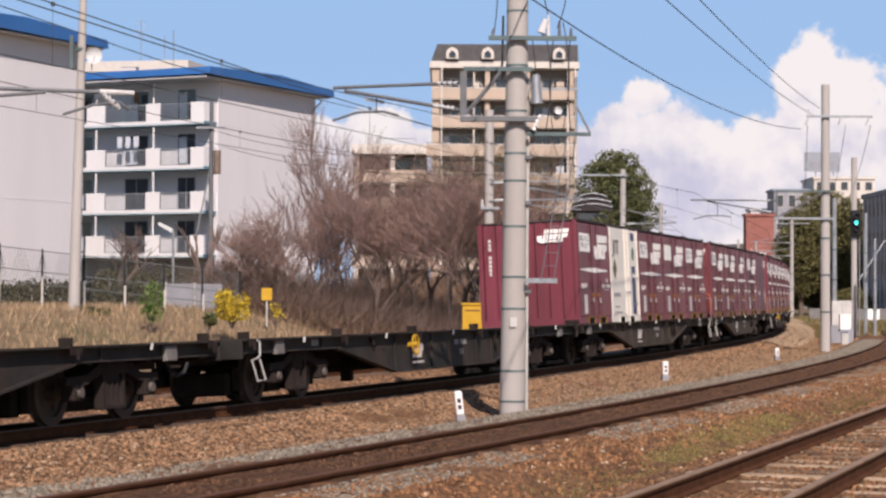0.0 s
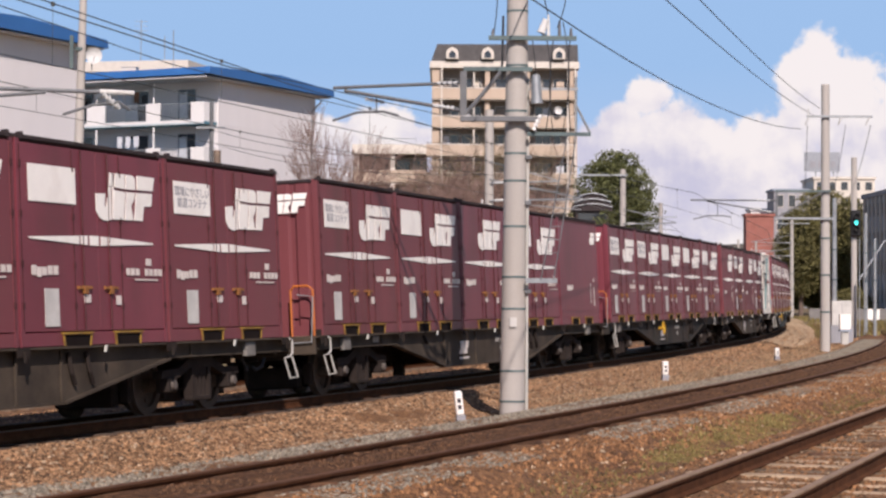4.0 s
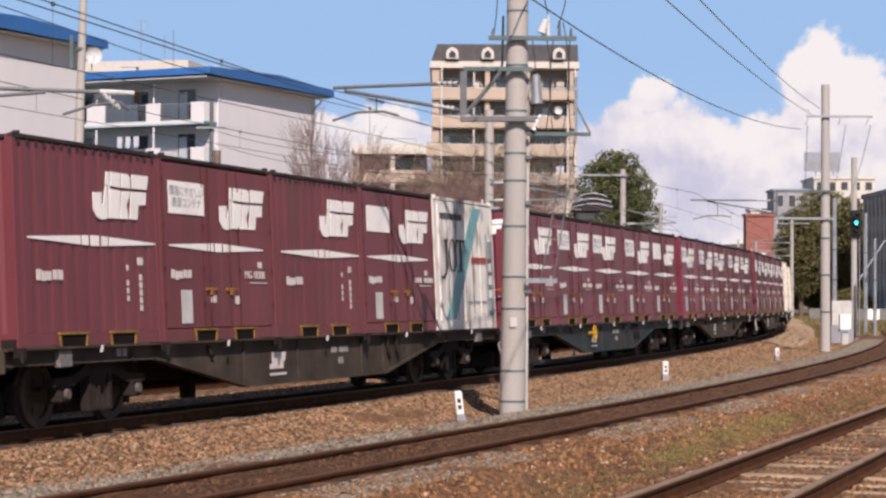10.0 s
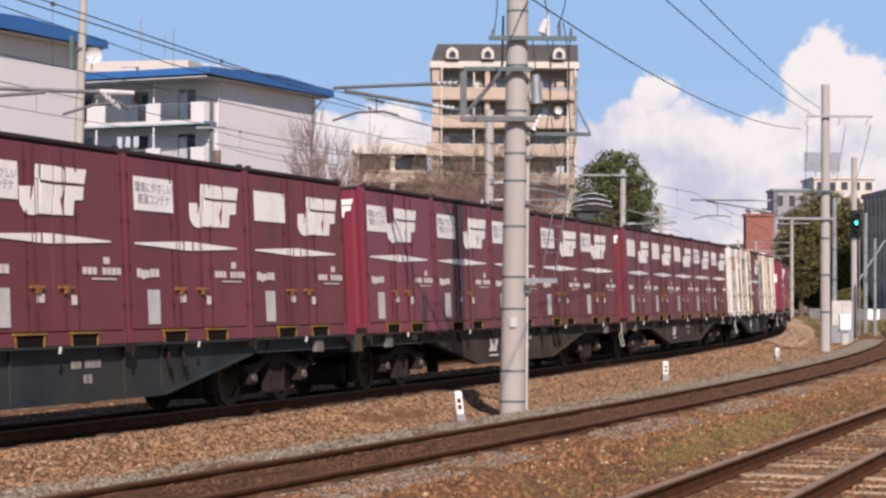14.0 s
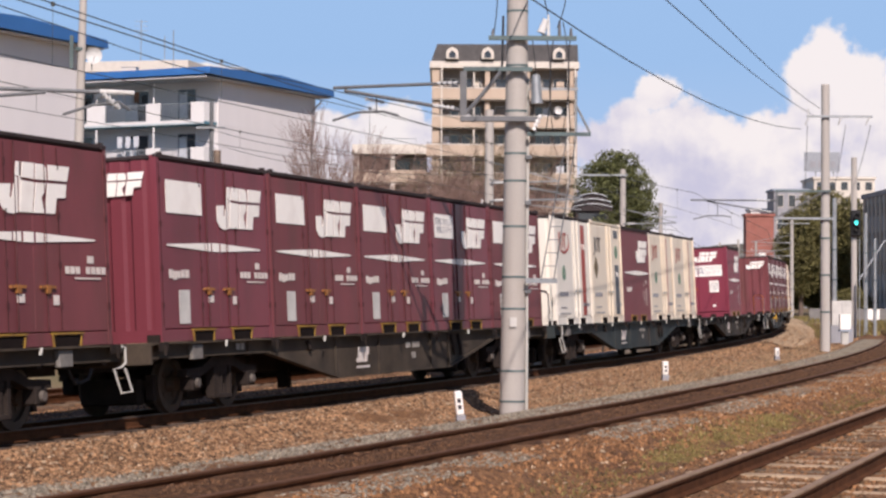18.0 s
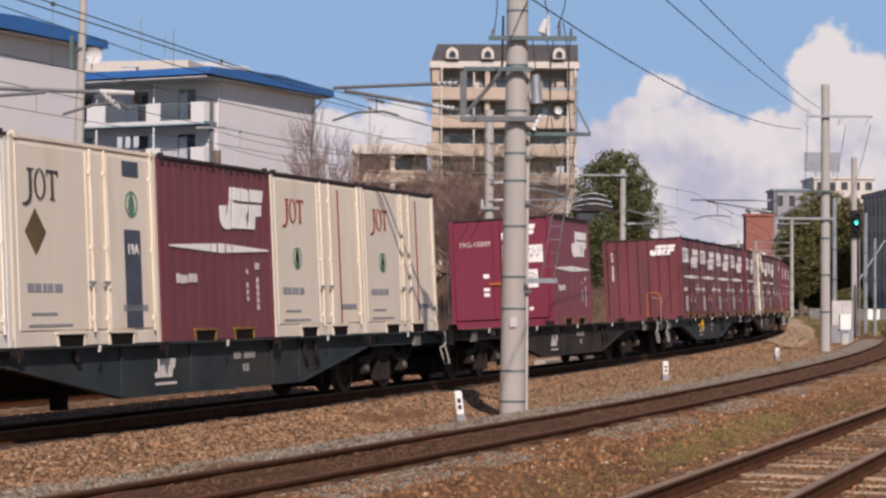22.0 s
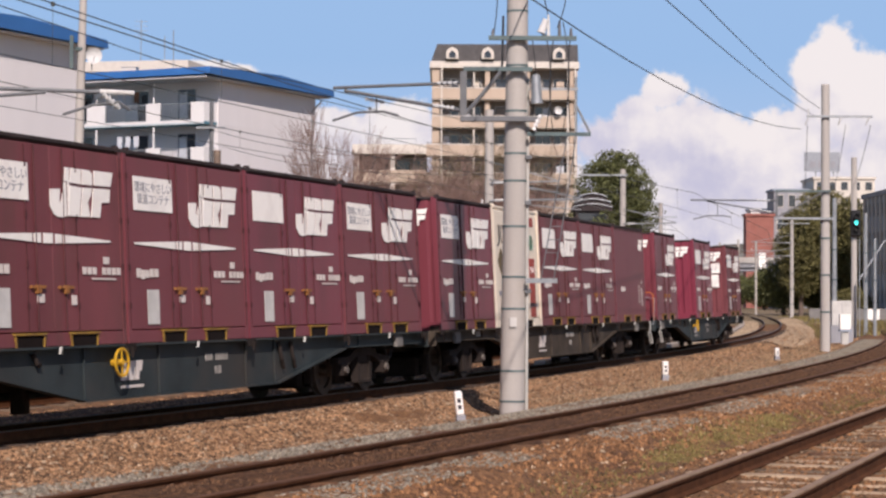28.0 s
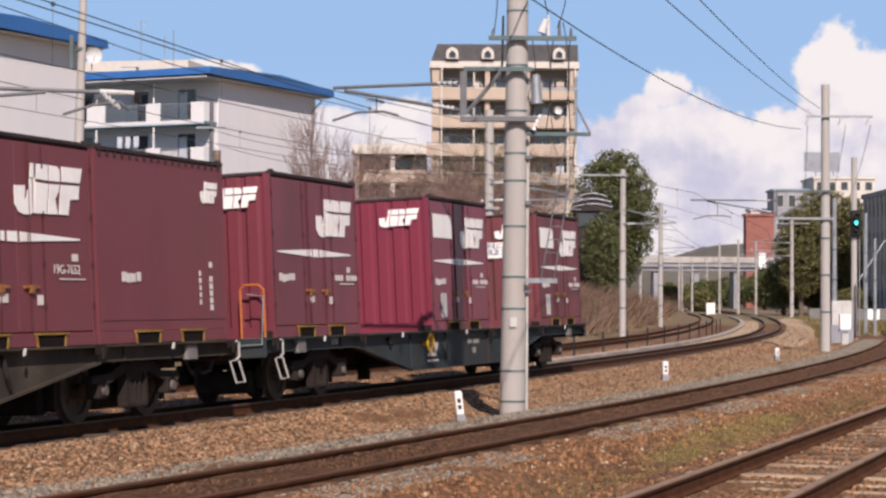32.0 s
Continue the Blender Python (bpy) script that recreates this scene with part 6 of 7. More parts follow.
def bare_tree(x, y, z, h, seed, label, group, spread=0.42, levels=6, lean=0.0, trunk_r=0.13, material=None, nkids=3):
    """A leafless tree: tapered trunk, limbs that fork again and again, fine twigs."""
    rng = random.Random(seed)
    t = thing("bare_tree", label, "tree", group)
    trunk, limbs, twigs = Geo(), [], Geo()

    def grow(p, d, length, r, lev):
        q = p + d * length
        bend = p + d * length * 0.5 + Vector((rng.uniform(-1, 1), rng.uniform(-1, 1), rng.uniform(-0.3, 1))) * length * 0.07
        if lev == 1:
            limbs.append(Geo())
        g = trunk if lev == 0 else limbs[-1] if lev < 3 else twigs
        sides = 8 if lev == 0 else 5 if lev < 3 else 3
        if lev < 4:
            g.cyl(p, bend, r, r * 0.85, n=sides, caps=False)
            g.cyl(bend, q, r * 0.85, r * 0.66, n=sides, caps=False)
        else:
            g.cyl(p, q, r, r * 0.6, n=3, caps=False)
        if lev >= levels:
            return
        kids = nkids + (1 if rng.random() < 0.4 else 0)
        for i in range(kids):
            a = rng.uniform(0, 6.28)
            w = Vector((math.cos(a), math.sin(a), rng.uniform(-0.25, 0.5)))
            nd = (d + w * rng.uniform(spread, spread * 2.0)).normalized()
            nd = (nd + Vector((0, 0, 0.12))).normalized()
            start = q if i < 2 else p + d * length * rng.uniform(0.35, 0.95)
            grow(start, nd, (h * 0.27 if lev == 0 else length) * rng.uniform(0.6, 0.92), max(0.0075, r * rng.uniform(0.5, 0.66)), lev + 1)
    grow(Vector((x, y, z - 0.2)), Vector((lean, 0, 1)).normalized(), h * 0.19, trunk_r, 0)
    part("trunk", trunk, BARK, t)
    for lb in limbs:
        part("limb", lb, BARK, t)
    tw = part("crown", twigs.mesh("crown", material or TWIG), parent=t, label="mass of fine leafless twigs")
    tw["kind"] = "stuff"
    return t


CHERRY = "bare cherry tree with reddish-brown budding twigs"
for i, (tx, ty, th, sp, lv) in enumerate(((-7.3, 74, 4.6, 0.62, 6), (-6.2, 73, 5.0, 0.6, 6), (-4.9, 74.5, 5.7, 0.6, 6), (-3.6, 76, 6.3, 0.55, 6), (-2.4, 74, 6.4, 0.6, 6), (-1.1, 77, 7.0, 0.6, 6), (0.2, 75, 6.9, 0.55, 6), (1.4, 77, 7.2, 0.5, 6), (-1.9, 80, 7.2, 0.55, 6), (0.9, 81, 7.7, 0.5, 6), (2.2, 80, 7.5, 0.5, 6), (-3.0, 79, 6.8, 0.55, 6), (-0.5, 79, 7.2, 0.55, 6), (1.7, 74, 6.4, 0.55, 6),
                                          (-4.75, 83, 8.6, 0.26, 6), (-5.2, 84, 7.6, 0.26, 5), (-4.3, 83.5, 7.8, 0.24, 5), (-5.9, 82.5, 6.2, 0.4, 5))):
    bare_tree(tx, ty, 0.7, th, 40 + i, CHERRY if ty < 82 else "tall slender bare tree with upright branches", "bare trees on the bank", spread=sp, levels=lv, trunk_r=0.085, nkids=3)
OLIVE_TWIG = mat("olive_brown_twigs", (0.19, 0.145, 0.085), 0.95, var=0.2, bump=0.0)
bare_tree(1.25, 82, 0.7, 8.6, 91, "tall olive-brown budding tree beside the pole", "bare trees on the bank", spread=0.42, levels=6, trunk_r=0.1, material=OLIVE_TWIG)
bare_tree(0.3, 84, 0.7, 8.2, 92, "tall olive-brown budding tree on the bank", "bare trees on the bank", spread=0.45, levels=6, trunk_r=0.1, material=OLIVE_TWIG)
bare_tree(-14.3, 90, 1.3, 5.4, 71, "gnarled bare tree with knobbly branches", "bare trees on the bank", spread=0.6, levels=4, trunk_r=0.16, material=BARK)
bare_tree(-15.3, 66, 1.1, 2.6, 72, "small gnarled bare tree by the fence", "bare trees on the bank", spread=0.6, levels=4, trunk_r=0.07, material=BARK)
bare_tree(-12.0, 102, 1.2, 7.0, 73, "pruned bare tree beside the balconies", "bare trees on the bank", spread=0.25, levels=3, trunk_r=0.3, material=BARK, nkids=2)


def tufts(name, label, category, pts, hgt, width, material, seed, slant=0.35):
    """Blades of grass, each a thin leaning triangle."""
    rng = np.random.RandomState(seed)
    p = np.array(pts)
    n = len(p)
    a = rng.uniform(0, 2 * np.pi, n)
    h = hgt * rng.uniform(0.5, 1.3, n)
    w = width * rng.uniform(0.6, 1.4, n)
    dx, dy = np.cos(a) * w, np.sin(a) * w
    lean = rng.normal(0, slant, (n, 2)) * h[:, None]
    v = np.stack([p + np.stack([dx, dy, 0 * dx], 1), p - np.stack([dx, dy, 0 * dx], 1), p + np.stack([lean[:, 0], lean[:, 1], h], 1)], 1).reshape(-1, 3)
    me = bpy.data.meshes.new(name)
    me.from_pydata(v.tolist(), [], np.arange(3 * n).reshape(n, 3).tolist())
    me.materials.append(material)
    return tagged(new(name, me), label, category, kind="stuff")


def scatter(n, s0, s1, o0, o1, seed, line=MAIN):
    rng = np.random.RandomState(seed)
    s, o = rng.uniform(s0, s1, n), rng.uniform(o0, o1, n)
    x, y, th = (np.interp(s, line.s, q) for q in (line.x, line.y, line.th))
    X, Y = x + o * np.sin(th), y - o * np.cos(th)
    return np.stack([X, Y, ground_height(X, Y)], 1)


def patches(p):
    return [q for q in p if noise.noise((q[0] * 0.5, q[1] * 0.35, 2.0)) > -0.05]


tufts("dry_grass", "tall dry straw-coloured grass on the bank", "grass", scatter(26000, 5, 60, -22, -9.5, 4), 0.24, 0.018, DRY, 5)
tufts("dry_grass", "dry straw-coloured grass along the curve", "grass", scatter(9000, 60, 200, -24, -8.4, 6), 0.5, 0.04, DRY, 7)
tufts("brushwood", "dense brown leafless brushwood on the bank", "bushes", scatter(15000, 40, 68, -15.0, -8.5, 8), 0.9, 0.018, BRUSH, 9, 0.7)
tufts("brushwood", "brown leafless brushwood on the curve's bank", "bushes", scatter(26000, 72, 175, -22, -8.6, 10), 1.7, 0.035, BRUSH, 11, 0.75)
def thicket_points(n, seed):
    rng = np.random.RandomState(seed)
    X, Y = rng.uniform(-8.6, 4.0, n), rng.uniform(71, 82, n)
    return np.stack([X, Y, ground_height(X, Y)], 1)


tufts("thicket", "grey-brown leafless thicket under the cherry trees", "bushes", thicket_points(15000, 61), 1.5, 0.012, THICKET, 62, 0.75)
tufts("green_grass", "short green grass between the tracks", "grass", patches(scatter(8000, 0, 34, 1.9, 3.2, 12, NEAR)), 0.05, 0.015, GREENGRASS, 13)
def moss_points(n, seed):
    rng = np.random.RandomState(seed)
    u, o = rng.uniform(0, 1, n), rng.normal(0, 0.13, n)
    o = o * (0.5 + np.sin(np.pi * u))
    X, Y = 2.5 + 3.1 * u + 0.94 * o, 23.9 + 8.8 * u - 0.33 * o
    return np.stack([X, Y, ground_height(X, Y)], 1)


tufts("moss", "low yellow-green moss between the tracks", "moss", moss_points(5000, 71), 0.04, 0.014, MOSS, 72)
tufts("green_grass", "patchy yellow-green grass beside the line", "grass", scatter(12000, 74, 190, 2.6, 30, 14), 0.25, 0.06, GREENGRASS, 15)
tufts("dry_grass", "thin dry grass beside the pole", "grass", scatter(2500, 10, 60, 2.6, 4.3, 16), 0.1, 0.015, DRY, 17)


def shrub(x, y, z, r, h, material, label, n, seed, stems=9):
    t = thing("shrub", label, "shrub")
    rng = random.Random(seed)
    for i in range(stems):
        a = rng.uniform(0, 6.28)
        part("stem", Geo().cyl((x, y, z - 0.1), (x + 0.7 * r * math.cos(a), y + 0.7 * r * math.sin(a), z + h * rng.uniform(0.6, 0.95)), 0.018, 0.007, n=4), BARK, t)
    blobs = [(x + rng.uniform(-0.6, 0.6) * r, y + rng.uniform(-0.6, 0.6) * r, z + h * rng.uniform(0.35, 0.8), r * 0.45, r * 0.45, h * 0.24) for i in range(9)]
    part("leaves", leaf_cloud("leaves", blobs, n, 0.05, material, seed), parent=t)


shrub(-6.2, 60, 0.8, 0.62, 1.15, FORSYTHIA, "yellow flowering bush on the bank", 1500, 1)
shrub(-5.0, 61, 0.8, 0.35, 0.7, FORSYTHIA, "small yellow flowering bush", 110, 6)
shrub(-8.3, 58, 0.75, 0.35, 1.4, LEAF3, "bright green leafy shrub on the bank", 700, 2)
shrub(-6.8, 59, 0.7, 0.3, 0.5, LEAF, "low dark green shrub", 500, 4)
shrub(-10.3, 60, 0.9, 0.5, 0.5, LEAF2, "low olive shrub in dry grass", 600, 5)

def hedge(name_label, x0, y0, x1, y1, z0, z1, n, seed):
    t = thing("hedge", name_label, "hedge")
    k = 16
    rng = random.Random(seed)
    blobs = [(x0 + (x1 - x0) * i / (k - 1), y0 + (y1 - y0) * i / (k - 1), (z0 + z1) / 2 + rng.uniform(-0.1, 0.1), 0.45, 0.5, (z1 - z0) / 2) for i in range(k)]
    part("foliage", leaf_cloud("foliage", blobs, n, 0.07, HEDGE, seed), parent=t)
    for i in range(0, k, 3):
        part("stem", Geo().cyl((blobs[i][0], blobs[i][1], z0 - 0.3), (blobs[i][0], blobs[i][1], z1 - 0.3), 0.03, n=5), BARK, t)


hedge("dull olive hedge behind the wire fence", -17.5, 70, -11.0, 73.5, 0.9, 2.15, 15000, 30)
hedge("dull olive hedge under the balconies", -16.5, 98, -10.5, 104, 1.0, 3.0, 12000, 31)


# ---- fences ----
def wire_fence():
    t = thing("wire_fence", "grey wire-mesh fence with slim posts on the bank", "fence")
    pts = [(-13.95 + i * 1.17, 64.0 + i * 0.9, 3.3 - 0.13 * i) for i in range(7)]
    for x, y, top in pts:
        part("post", Geo().cyl((x, y, 0.9), (x, y, top), 0.035, n=6), BLACK, t)
        part("short_post", Geo().cyl((x + 0.1, y - 0.5, 0.8), (x + 0.1, y - 0.5, top - 0.9), 0.04, n=6), PALE_CONC, t, "pale short post")
    for a, b in zip(pts[:-1], pts[1:]):
        for dz in (0.08, 0.75, 1.15):
            part("rail", Geo().cyl((a[0], a[1], a[2] - dz), (b[0], b[1], b[2] - dz), 0.016, n=5), MESHWIRE, t)
        g = Geo()
        for k in range(15):
            for sg in (1, -1):
                u0, u1 = k / 14, k / 14 + 0.45 * sg
                q0, q1 = max(0, min(1, u0)), max(0, min(1, u1))
                g.cyl((a[0] + (b[0] - a[0]) * q0, a[1] + (b[1] - a[1]) * q0, 1.1), (a[0] + (b[0] - a[0]) * q1, a[1] + (b[1] - a[1]) * q1, a[2] + (b[2] - a[2]) * q1 - 0.1), 0.0055, n=3, caps=False)
        part("mesh_panel", g, MESHWIRE, t)["kind"] = "stuff"


def low_wall():
    t = thing("boundary_wall", "grey concrete boundary wall on the bank", "wall")
    for i in range(2):
        x, y = -9.5 + i * 0.95, 70 + i * 0.3
        part("panel", Geo().box(x, x + 0.93, y, y + 0.12, 0.8, 2.1, 0.01), GREYWALL, t)
        part("wall_post", Geo().box(x - 0.06, x, y - 0.03, y + 0.15, 0.8, 2.15), PALE_CONC, t)


wire_fence()
low_wall()


def kerb_posts():
    f = thing("rope_fence", "row of short dark posts beside the curve", "fence")
    for i in range(12):
        x, y, th = MAIN.at(39 + i * 5.0, -2.9)
        part("post", Geo().cyl((x, y, -0.35), (x, y, 0.52), 0.03, n=6), BLACK, f)
    for i in range(11):
        x, y, _ = MAIN.at(39 + i * 5.0, -2.9)
        x1, y1, _ = MAIN.at(44 + i * 5.0, -2.9)
        part("rope", Geo().cyl((x, y, 0.42), (x1, y1, 0.42), 0.008, n=4), CABLE, f)
    t = thing("cable_trough", "pale concrete cable trough along the curve", "cable trough", kind="structure")
    me = once("trough", lambda: Geo().box(0, 0.985, -0.17, 0.17, -0.42, -0.12, 0.012).mesh("lid", TROUGH))
    for i in range(160):
        x, y, th = MAIN.at(31 + i * 1.0, -2.15)
        part("lid", me, parent=t, at=Matrix.Translation((x, y, 0)) @ Matrix.Rotation(th, 4, "Z"))
    far = thing("far_fence", "long grey fence beyond the far tracks", "fence")
    for i in range(30):
        part("panel", Geo().box(31 + i * 1.2, 32.15 + i * 1.2, 172 + i * 0.5, 172.1 + i * 0.5, -0.3, 0.9), EARTH_FENCE, far)


kerb_posts()


# ---- poles ----
def shaft_geo(x, y, z0, z1, r0, r1, lean=0.0, n=24):
    g = Geo()
    k = 8
    ring = [(math.cos(2 * math.pi * i / n), math.sin(2 * math.pi * i / n)) for i in range(n)]
    for j in range(k + 1):
        u = j / k
        g.v += [(x + lean * u + (r0 + (r1 - r0) * u) * a, y + (r0 + (r1 - r0) * u) * b, z0 + (z1 - z0) * u) for a, b in ring]
        if j:
            g.f += [((j - 1) * n + i, (j - 1) * n + (i + 1) % n, j * n + (i + 1) % n, j * n + i) for i in range(n)]
    g.f.append(tuple(range(k * n, (k + 1) * n)))
    return g


def insulator(parent, p, q, r=0.05):
    """A short string of porcelain sheds from p to q."""
    p, q = Vector(p), Vector(q)
    g = Geo()
    for i in range(4):
        a, b = p.lerp(q, i / 4), p.lerp(q, (i + 0.7) / 4)
        g.cyl(a, b, r, r * 0.55, n=10)
    return part("insulator", g.cyl(p, q, r * 0.4, n=6), PORCELAIN, parent, "white porcelain insulator", smooth=True)


def main_pole():
    X, Y = 1.15, 33.49
    t = thing("catenary_pole", "thick grey concrete catenary pole with steel brackets and bands", "catenary pole", "catenary poles")
    part("shaft", shaft_geo(X, Y, -0.45, 13.2, 0.212, 0.138, 0.12, 32), CONCRETE, t, smooth=True)
    hi = part("high_arm", Geo().box(X - 0.95, X + 0.35, Y - 0.27, Y - 0.19, 8.3, 8.4), GREEN_BAND, t, "cross-arm high on the pole")
    insulator(hi, (X - 0.88, Y - 0.23, 8.29), (X - 0.88, Y - 0.23, 7.75), 0.09)
    for z in (-0.02, 0.48, 1.5, 2.02, 2.85, 3.6, 4.05, 4.75, 5.5, 6.4):
        r = 0.212 - 0.0056 * (z + 0.45) + 0.006
        part("band", Geo().ring((X + 0.0088 * (z + 0.45), Y, z), "z", r - 0.02, r, 0.018, 24), GREEN_BAND, t)
    part("conduit", Geo().tube([(X + 0.235, Y - 0.05, -0.4), (X + 0.235, Y - 0.05, 2.2), (X + 0.24, Y - 0.05, 5.3)], 0.022, 8), PALE, t, "pale cable conduit")
    part("weathered_plate", Geo().box(X - 0.05, X + 0.06, Y - 0.235, Y - 0.215, 1.2, 1.36), SILVER, t, "small weathered plate")
    # frame towards the main line
    fx0, fz0, fz1 = X - 0.83, 4.6, 5.42
    b = part("bracket_frame", Geo().box(fx0 - 0.05, X + 0.42, Y - 0.31, Y - 0.22, fz0 - 0.045, fz0 + 0.045, 0.01), DULL, t, "galvanised bracket frame")
    part("bracket_top", Geo().box(fx0, X + 0.30, Y - 0.30, Y - 0.23, fz1 - 0.035, fz1 + 0.035), GREEN_BAND, b)
    part("bracket_plate", Geo().box(fx0 - 0.055, fx0 + 0.055, Y - 0.30, Y - 0.23, fz0 + 0.062, fz1 - 0.037), DULL, b)
    part("bracket_brace", Geo().cyl((fx0 + 0.06, Y - 0.27, fz0 + 0.1), (X - 0.22, Y - 0.27, fz1 - 0.05), 0.035, n=8), DULL, b)
    # cantilever over the main line
    c = part("cantilever", Geo().cyl((fx0, Y - 0.2, 5.2), (-1.85, Y + 0.55, 5.18), 0.028, n=8), DULL, t, "steel cantilever tube")
    part("stay_tube", Geo().cyl((fx0 - 0.02, Y - 0.2, 4.74), (-1.66, Y + 0.5, 5.13), 0.03, n=8), DULL, c)
    part("register_arm", Geo().tube([(-1.86, Y + 0.55, 4.63), (-1.45, Y + 0.45, 4.76), (-1.0, Y + 0.35, 4.77), (-0.75, Y + 0.3, 4.70)], 0.02), DULL, c)
    part("dropper", Geo().cyl((-1.12, Y + 0.35, 4.77), (-1.12, Y + 0.35, 5.0), 0.012, n=5), DULL, c)
    insulator(c, (-1.3, Y + 0.42, 4.99), (-0.98, Y + 0.36, 4.92), 0.04)
    insulator(c, (fx0 - 0.15, Y - 0.17, 4.78), (fx0 - 0.5, Y - 0.05, 4.84), 0.04)
    insulator(c, (fx0 - 0.1, Y - 0.17, 5.2), (fx0 - 0.45, Y - 0.05, 5.2), 0.04)
    # arms on the near-track side
    a = part("top_arm", Geo().box(X - 0.42, X + 1.02, Y - 0.27, Y - 0.2, 5.90, 5.97), GREEN_BAND, t, "greenish cross-arm")
    for dx, h in ((-0.35, 0.1), (0.48, 0.28), (0.56, 0.34), (0.74, 0.24), (0.93, 0.12)):
        part("pin_insulator", Geo().cyl((X + dx, Y - 0.235, 5.971), (X + dx, Y - 0.235, 5.98 + h), 0.03, 0.018, n=8), DULL if h < 0.3 else PORCELAIN, a)
    part("white_cup", Geo().cyl((X + 0.44, Y - 0.25, 6.02), (X + 0.52, Y - 0.25, 6.24), 0.07, 0.05, n=12), PORCELAIN, a)
    lo = part("low_arm", Geo().box(X + 0.22, X + 1.26, Y - 0.26, Y - 0.2, 4.33, 4.39), GREEN_BAND, t)
    part("arm_stay", Geo().cyl((X + 1.02, Y - 0.23, 4.83), (X + 1.25, Y - 0.23, 4.38), 0.02, n=6), GALV, lo)
    part("arm_upright", Geo().cyl((X + 1.02, Y - 0.23, 4.36), (X + 1.02, Y - 0.23, 5.3), 0.018, n=6), GALV, lo)
    part("arm_strut", Geo().box(X + 0.25, X + 1.05, Y - 0.25, Y - 0.21, 5.08, 5.12), GALV, lo)
    insulator(lo, (X + 0.32, Y - 0.3, 4.42), (X + 0.44, Y - 0.32, 4.68), 0.045)
    part("transformer", Geo().cyl((X + 0.37, Y - 0.32, 4.85), (X + 0.35, Y - 0.32, 5.32), 0.10, 0.07, n=14), GALV, t, "grey tapered transformer can", smooth=True)
    for dz, w in ((1.75, 0.10), (3.2, 0.08), (3.95, 0.12)):
        part("clamp", Geo().box(X + 0.19, X + 0.27 + w * 0.3, Y - 0.14, Y + 0.02, dz, dz + 0.07, 0.008), DULL, t)
    # hanging ladder and foot bar
    l = part("ladder", Geo().tube([(X + 0.45, Y - 0.3, 1.98), (X + 0.72, Y - 0.3, 3.52), (X + 0.88, Y - 0.3, 4.36)], 0.011), DULL, t, "slim hanging ladder")
    part("ladder_side", Geo().tube([(X + 0.66, Y - 0.3, 1.98), (X + 0.90, Y - 0.3, 3.52), (X + 1.02, Y - 0.3, 4.36)], 0.011), DULL, l)
    for i in range(7):
        u = i / 7
        part("rung", Geo().cyl((X + 0.48 + 0.27 * u, Y - 0.3, 2.2 + 1.5 * u), (X + 0.68 + 0.25 * u, Y - 0.3, 2.2 + 1.5 * u), 0.007, n=5), DULL, l)
    part("foot_bar", Geo().box(X + 0.2, X + 0.72, Y - 0.27, Y - 0.2, 1.92, 2.0), GALV, t)
    for dx, z0, z1, bow in ((0.52, 4.4, 6.0, 0.08), (0.64, 4.4, 5.9, -0.06), (0.8, 4.4, 6.2, 0.1), (0.3, 4.6, 5.9, 0.05), (0.93, 4.4, 6.1, -0.05), (0.7, 6.1, 7.2, 0.14), (0.56, 6.3, 7.4, -0.1), (-0.34, 5.95, 7.3, 0.06)):
        part("jumper_wire", Geo().tube([(X + dx + bow * math.sin(math.pi * k / 8), Y - 0.24 - 0.06 * math.sin(math.pi * k / 8), z0 + (z1 - z0) * k / 8) for k in range(9)], 0.009, 5), CABLE, t)
    part("rusty_rod", Geo().cyl((X - 0.2, Y - 0.2, 5.2), (X - 0.18, Y - 0.2, 6.3), 0.02, n=8), CABLE, t)


main_pole()


def line_pole(x, y, z0, z1, r, label, arm_z=(), arm=(-1.0, 1.0), side=1, name="catenary_pole", material=None, cant=()):
    t = thing(name, label, "catenary pole" if "catenary" in name else "pole", "catenary poles" if "catenary" in name else "")
    part("shaft", shaft_geo(x, y, z0, z1, r, r * 0.8, 0.0, 16), material or CONCRETE, t, smooth=True)
    for z in arm_z:
        a = part("cross_arm", Geo().box(x + arm[0], x + arm[1], y - r - 0.06, y - r, z - 0.04, z + 0.04), GALV, t)
        insulator(a, (x + arm[0] + 0.06, y - r - 0.03, z + 0.05), (x + arm[0] + 0.06, y - r - 0.03, z + 0.3), 0.05)
    for z, reach in cant:
        c = part("cantilever", Geo().cyl((x, y - r, z), (x + reach, y - r - 0.2, z + 0.08), 0.03, n=6), GALV, t)
        part("stay", Geo().cyl((x, y - r, z + 0.75), (x + reach * 0.95, y - r - 0.2, z + 0.12), 0.022, n=6), GALV, c)
        part("register_arm", Geo().tube([(x + reach * 0.35, y - r - 0.1, z - 0.12), (x + reach * 0.7, y - r - 0.1, z - 0.22), (x + reach * 0.98, y - r - 0.2, z - 0.3)], 0.018), GALV, c)
        insulator(c, (x + 0.2 * math.copysign(1, reach), y - r, z + 0.02), (x + 0.6 * math.copysign(1, reach), y - r - 0.04, z + 0.04), 0.06)
    for z in (1.2, 2.6, 4.0):
        if z < z1:
            part("band", Geo().ring((x, y, z), "z", r * 0.9, r + 0.012, 0.03, 16), GREEN_BAND, t)
    return t


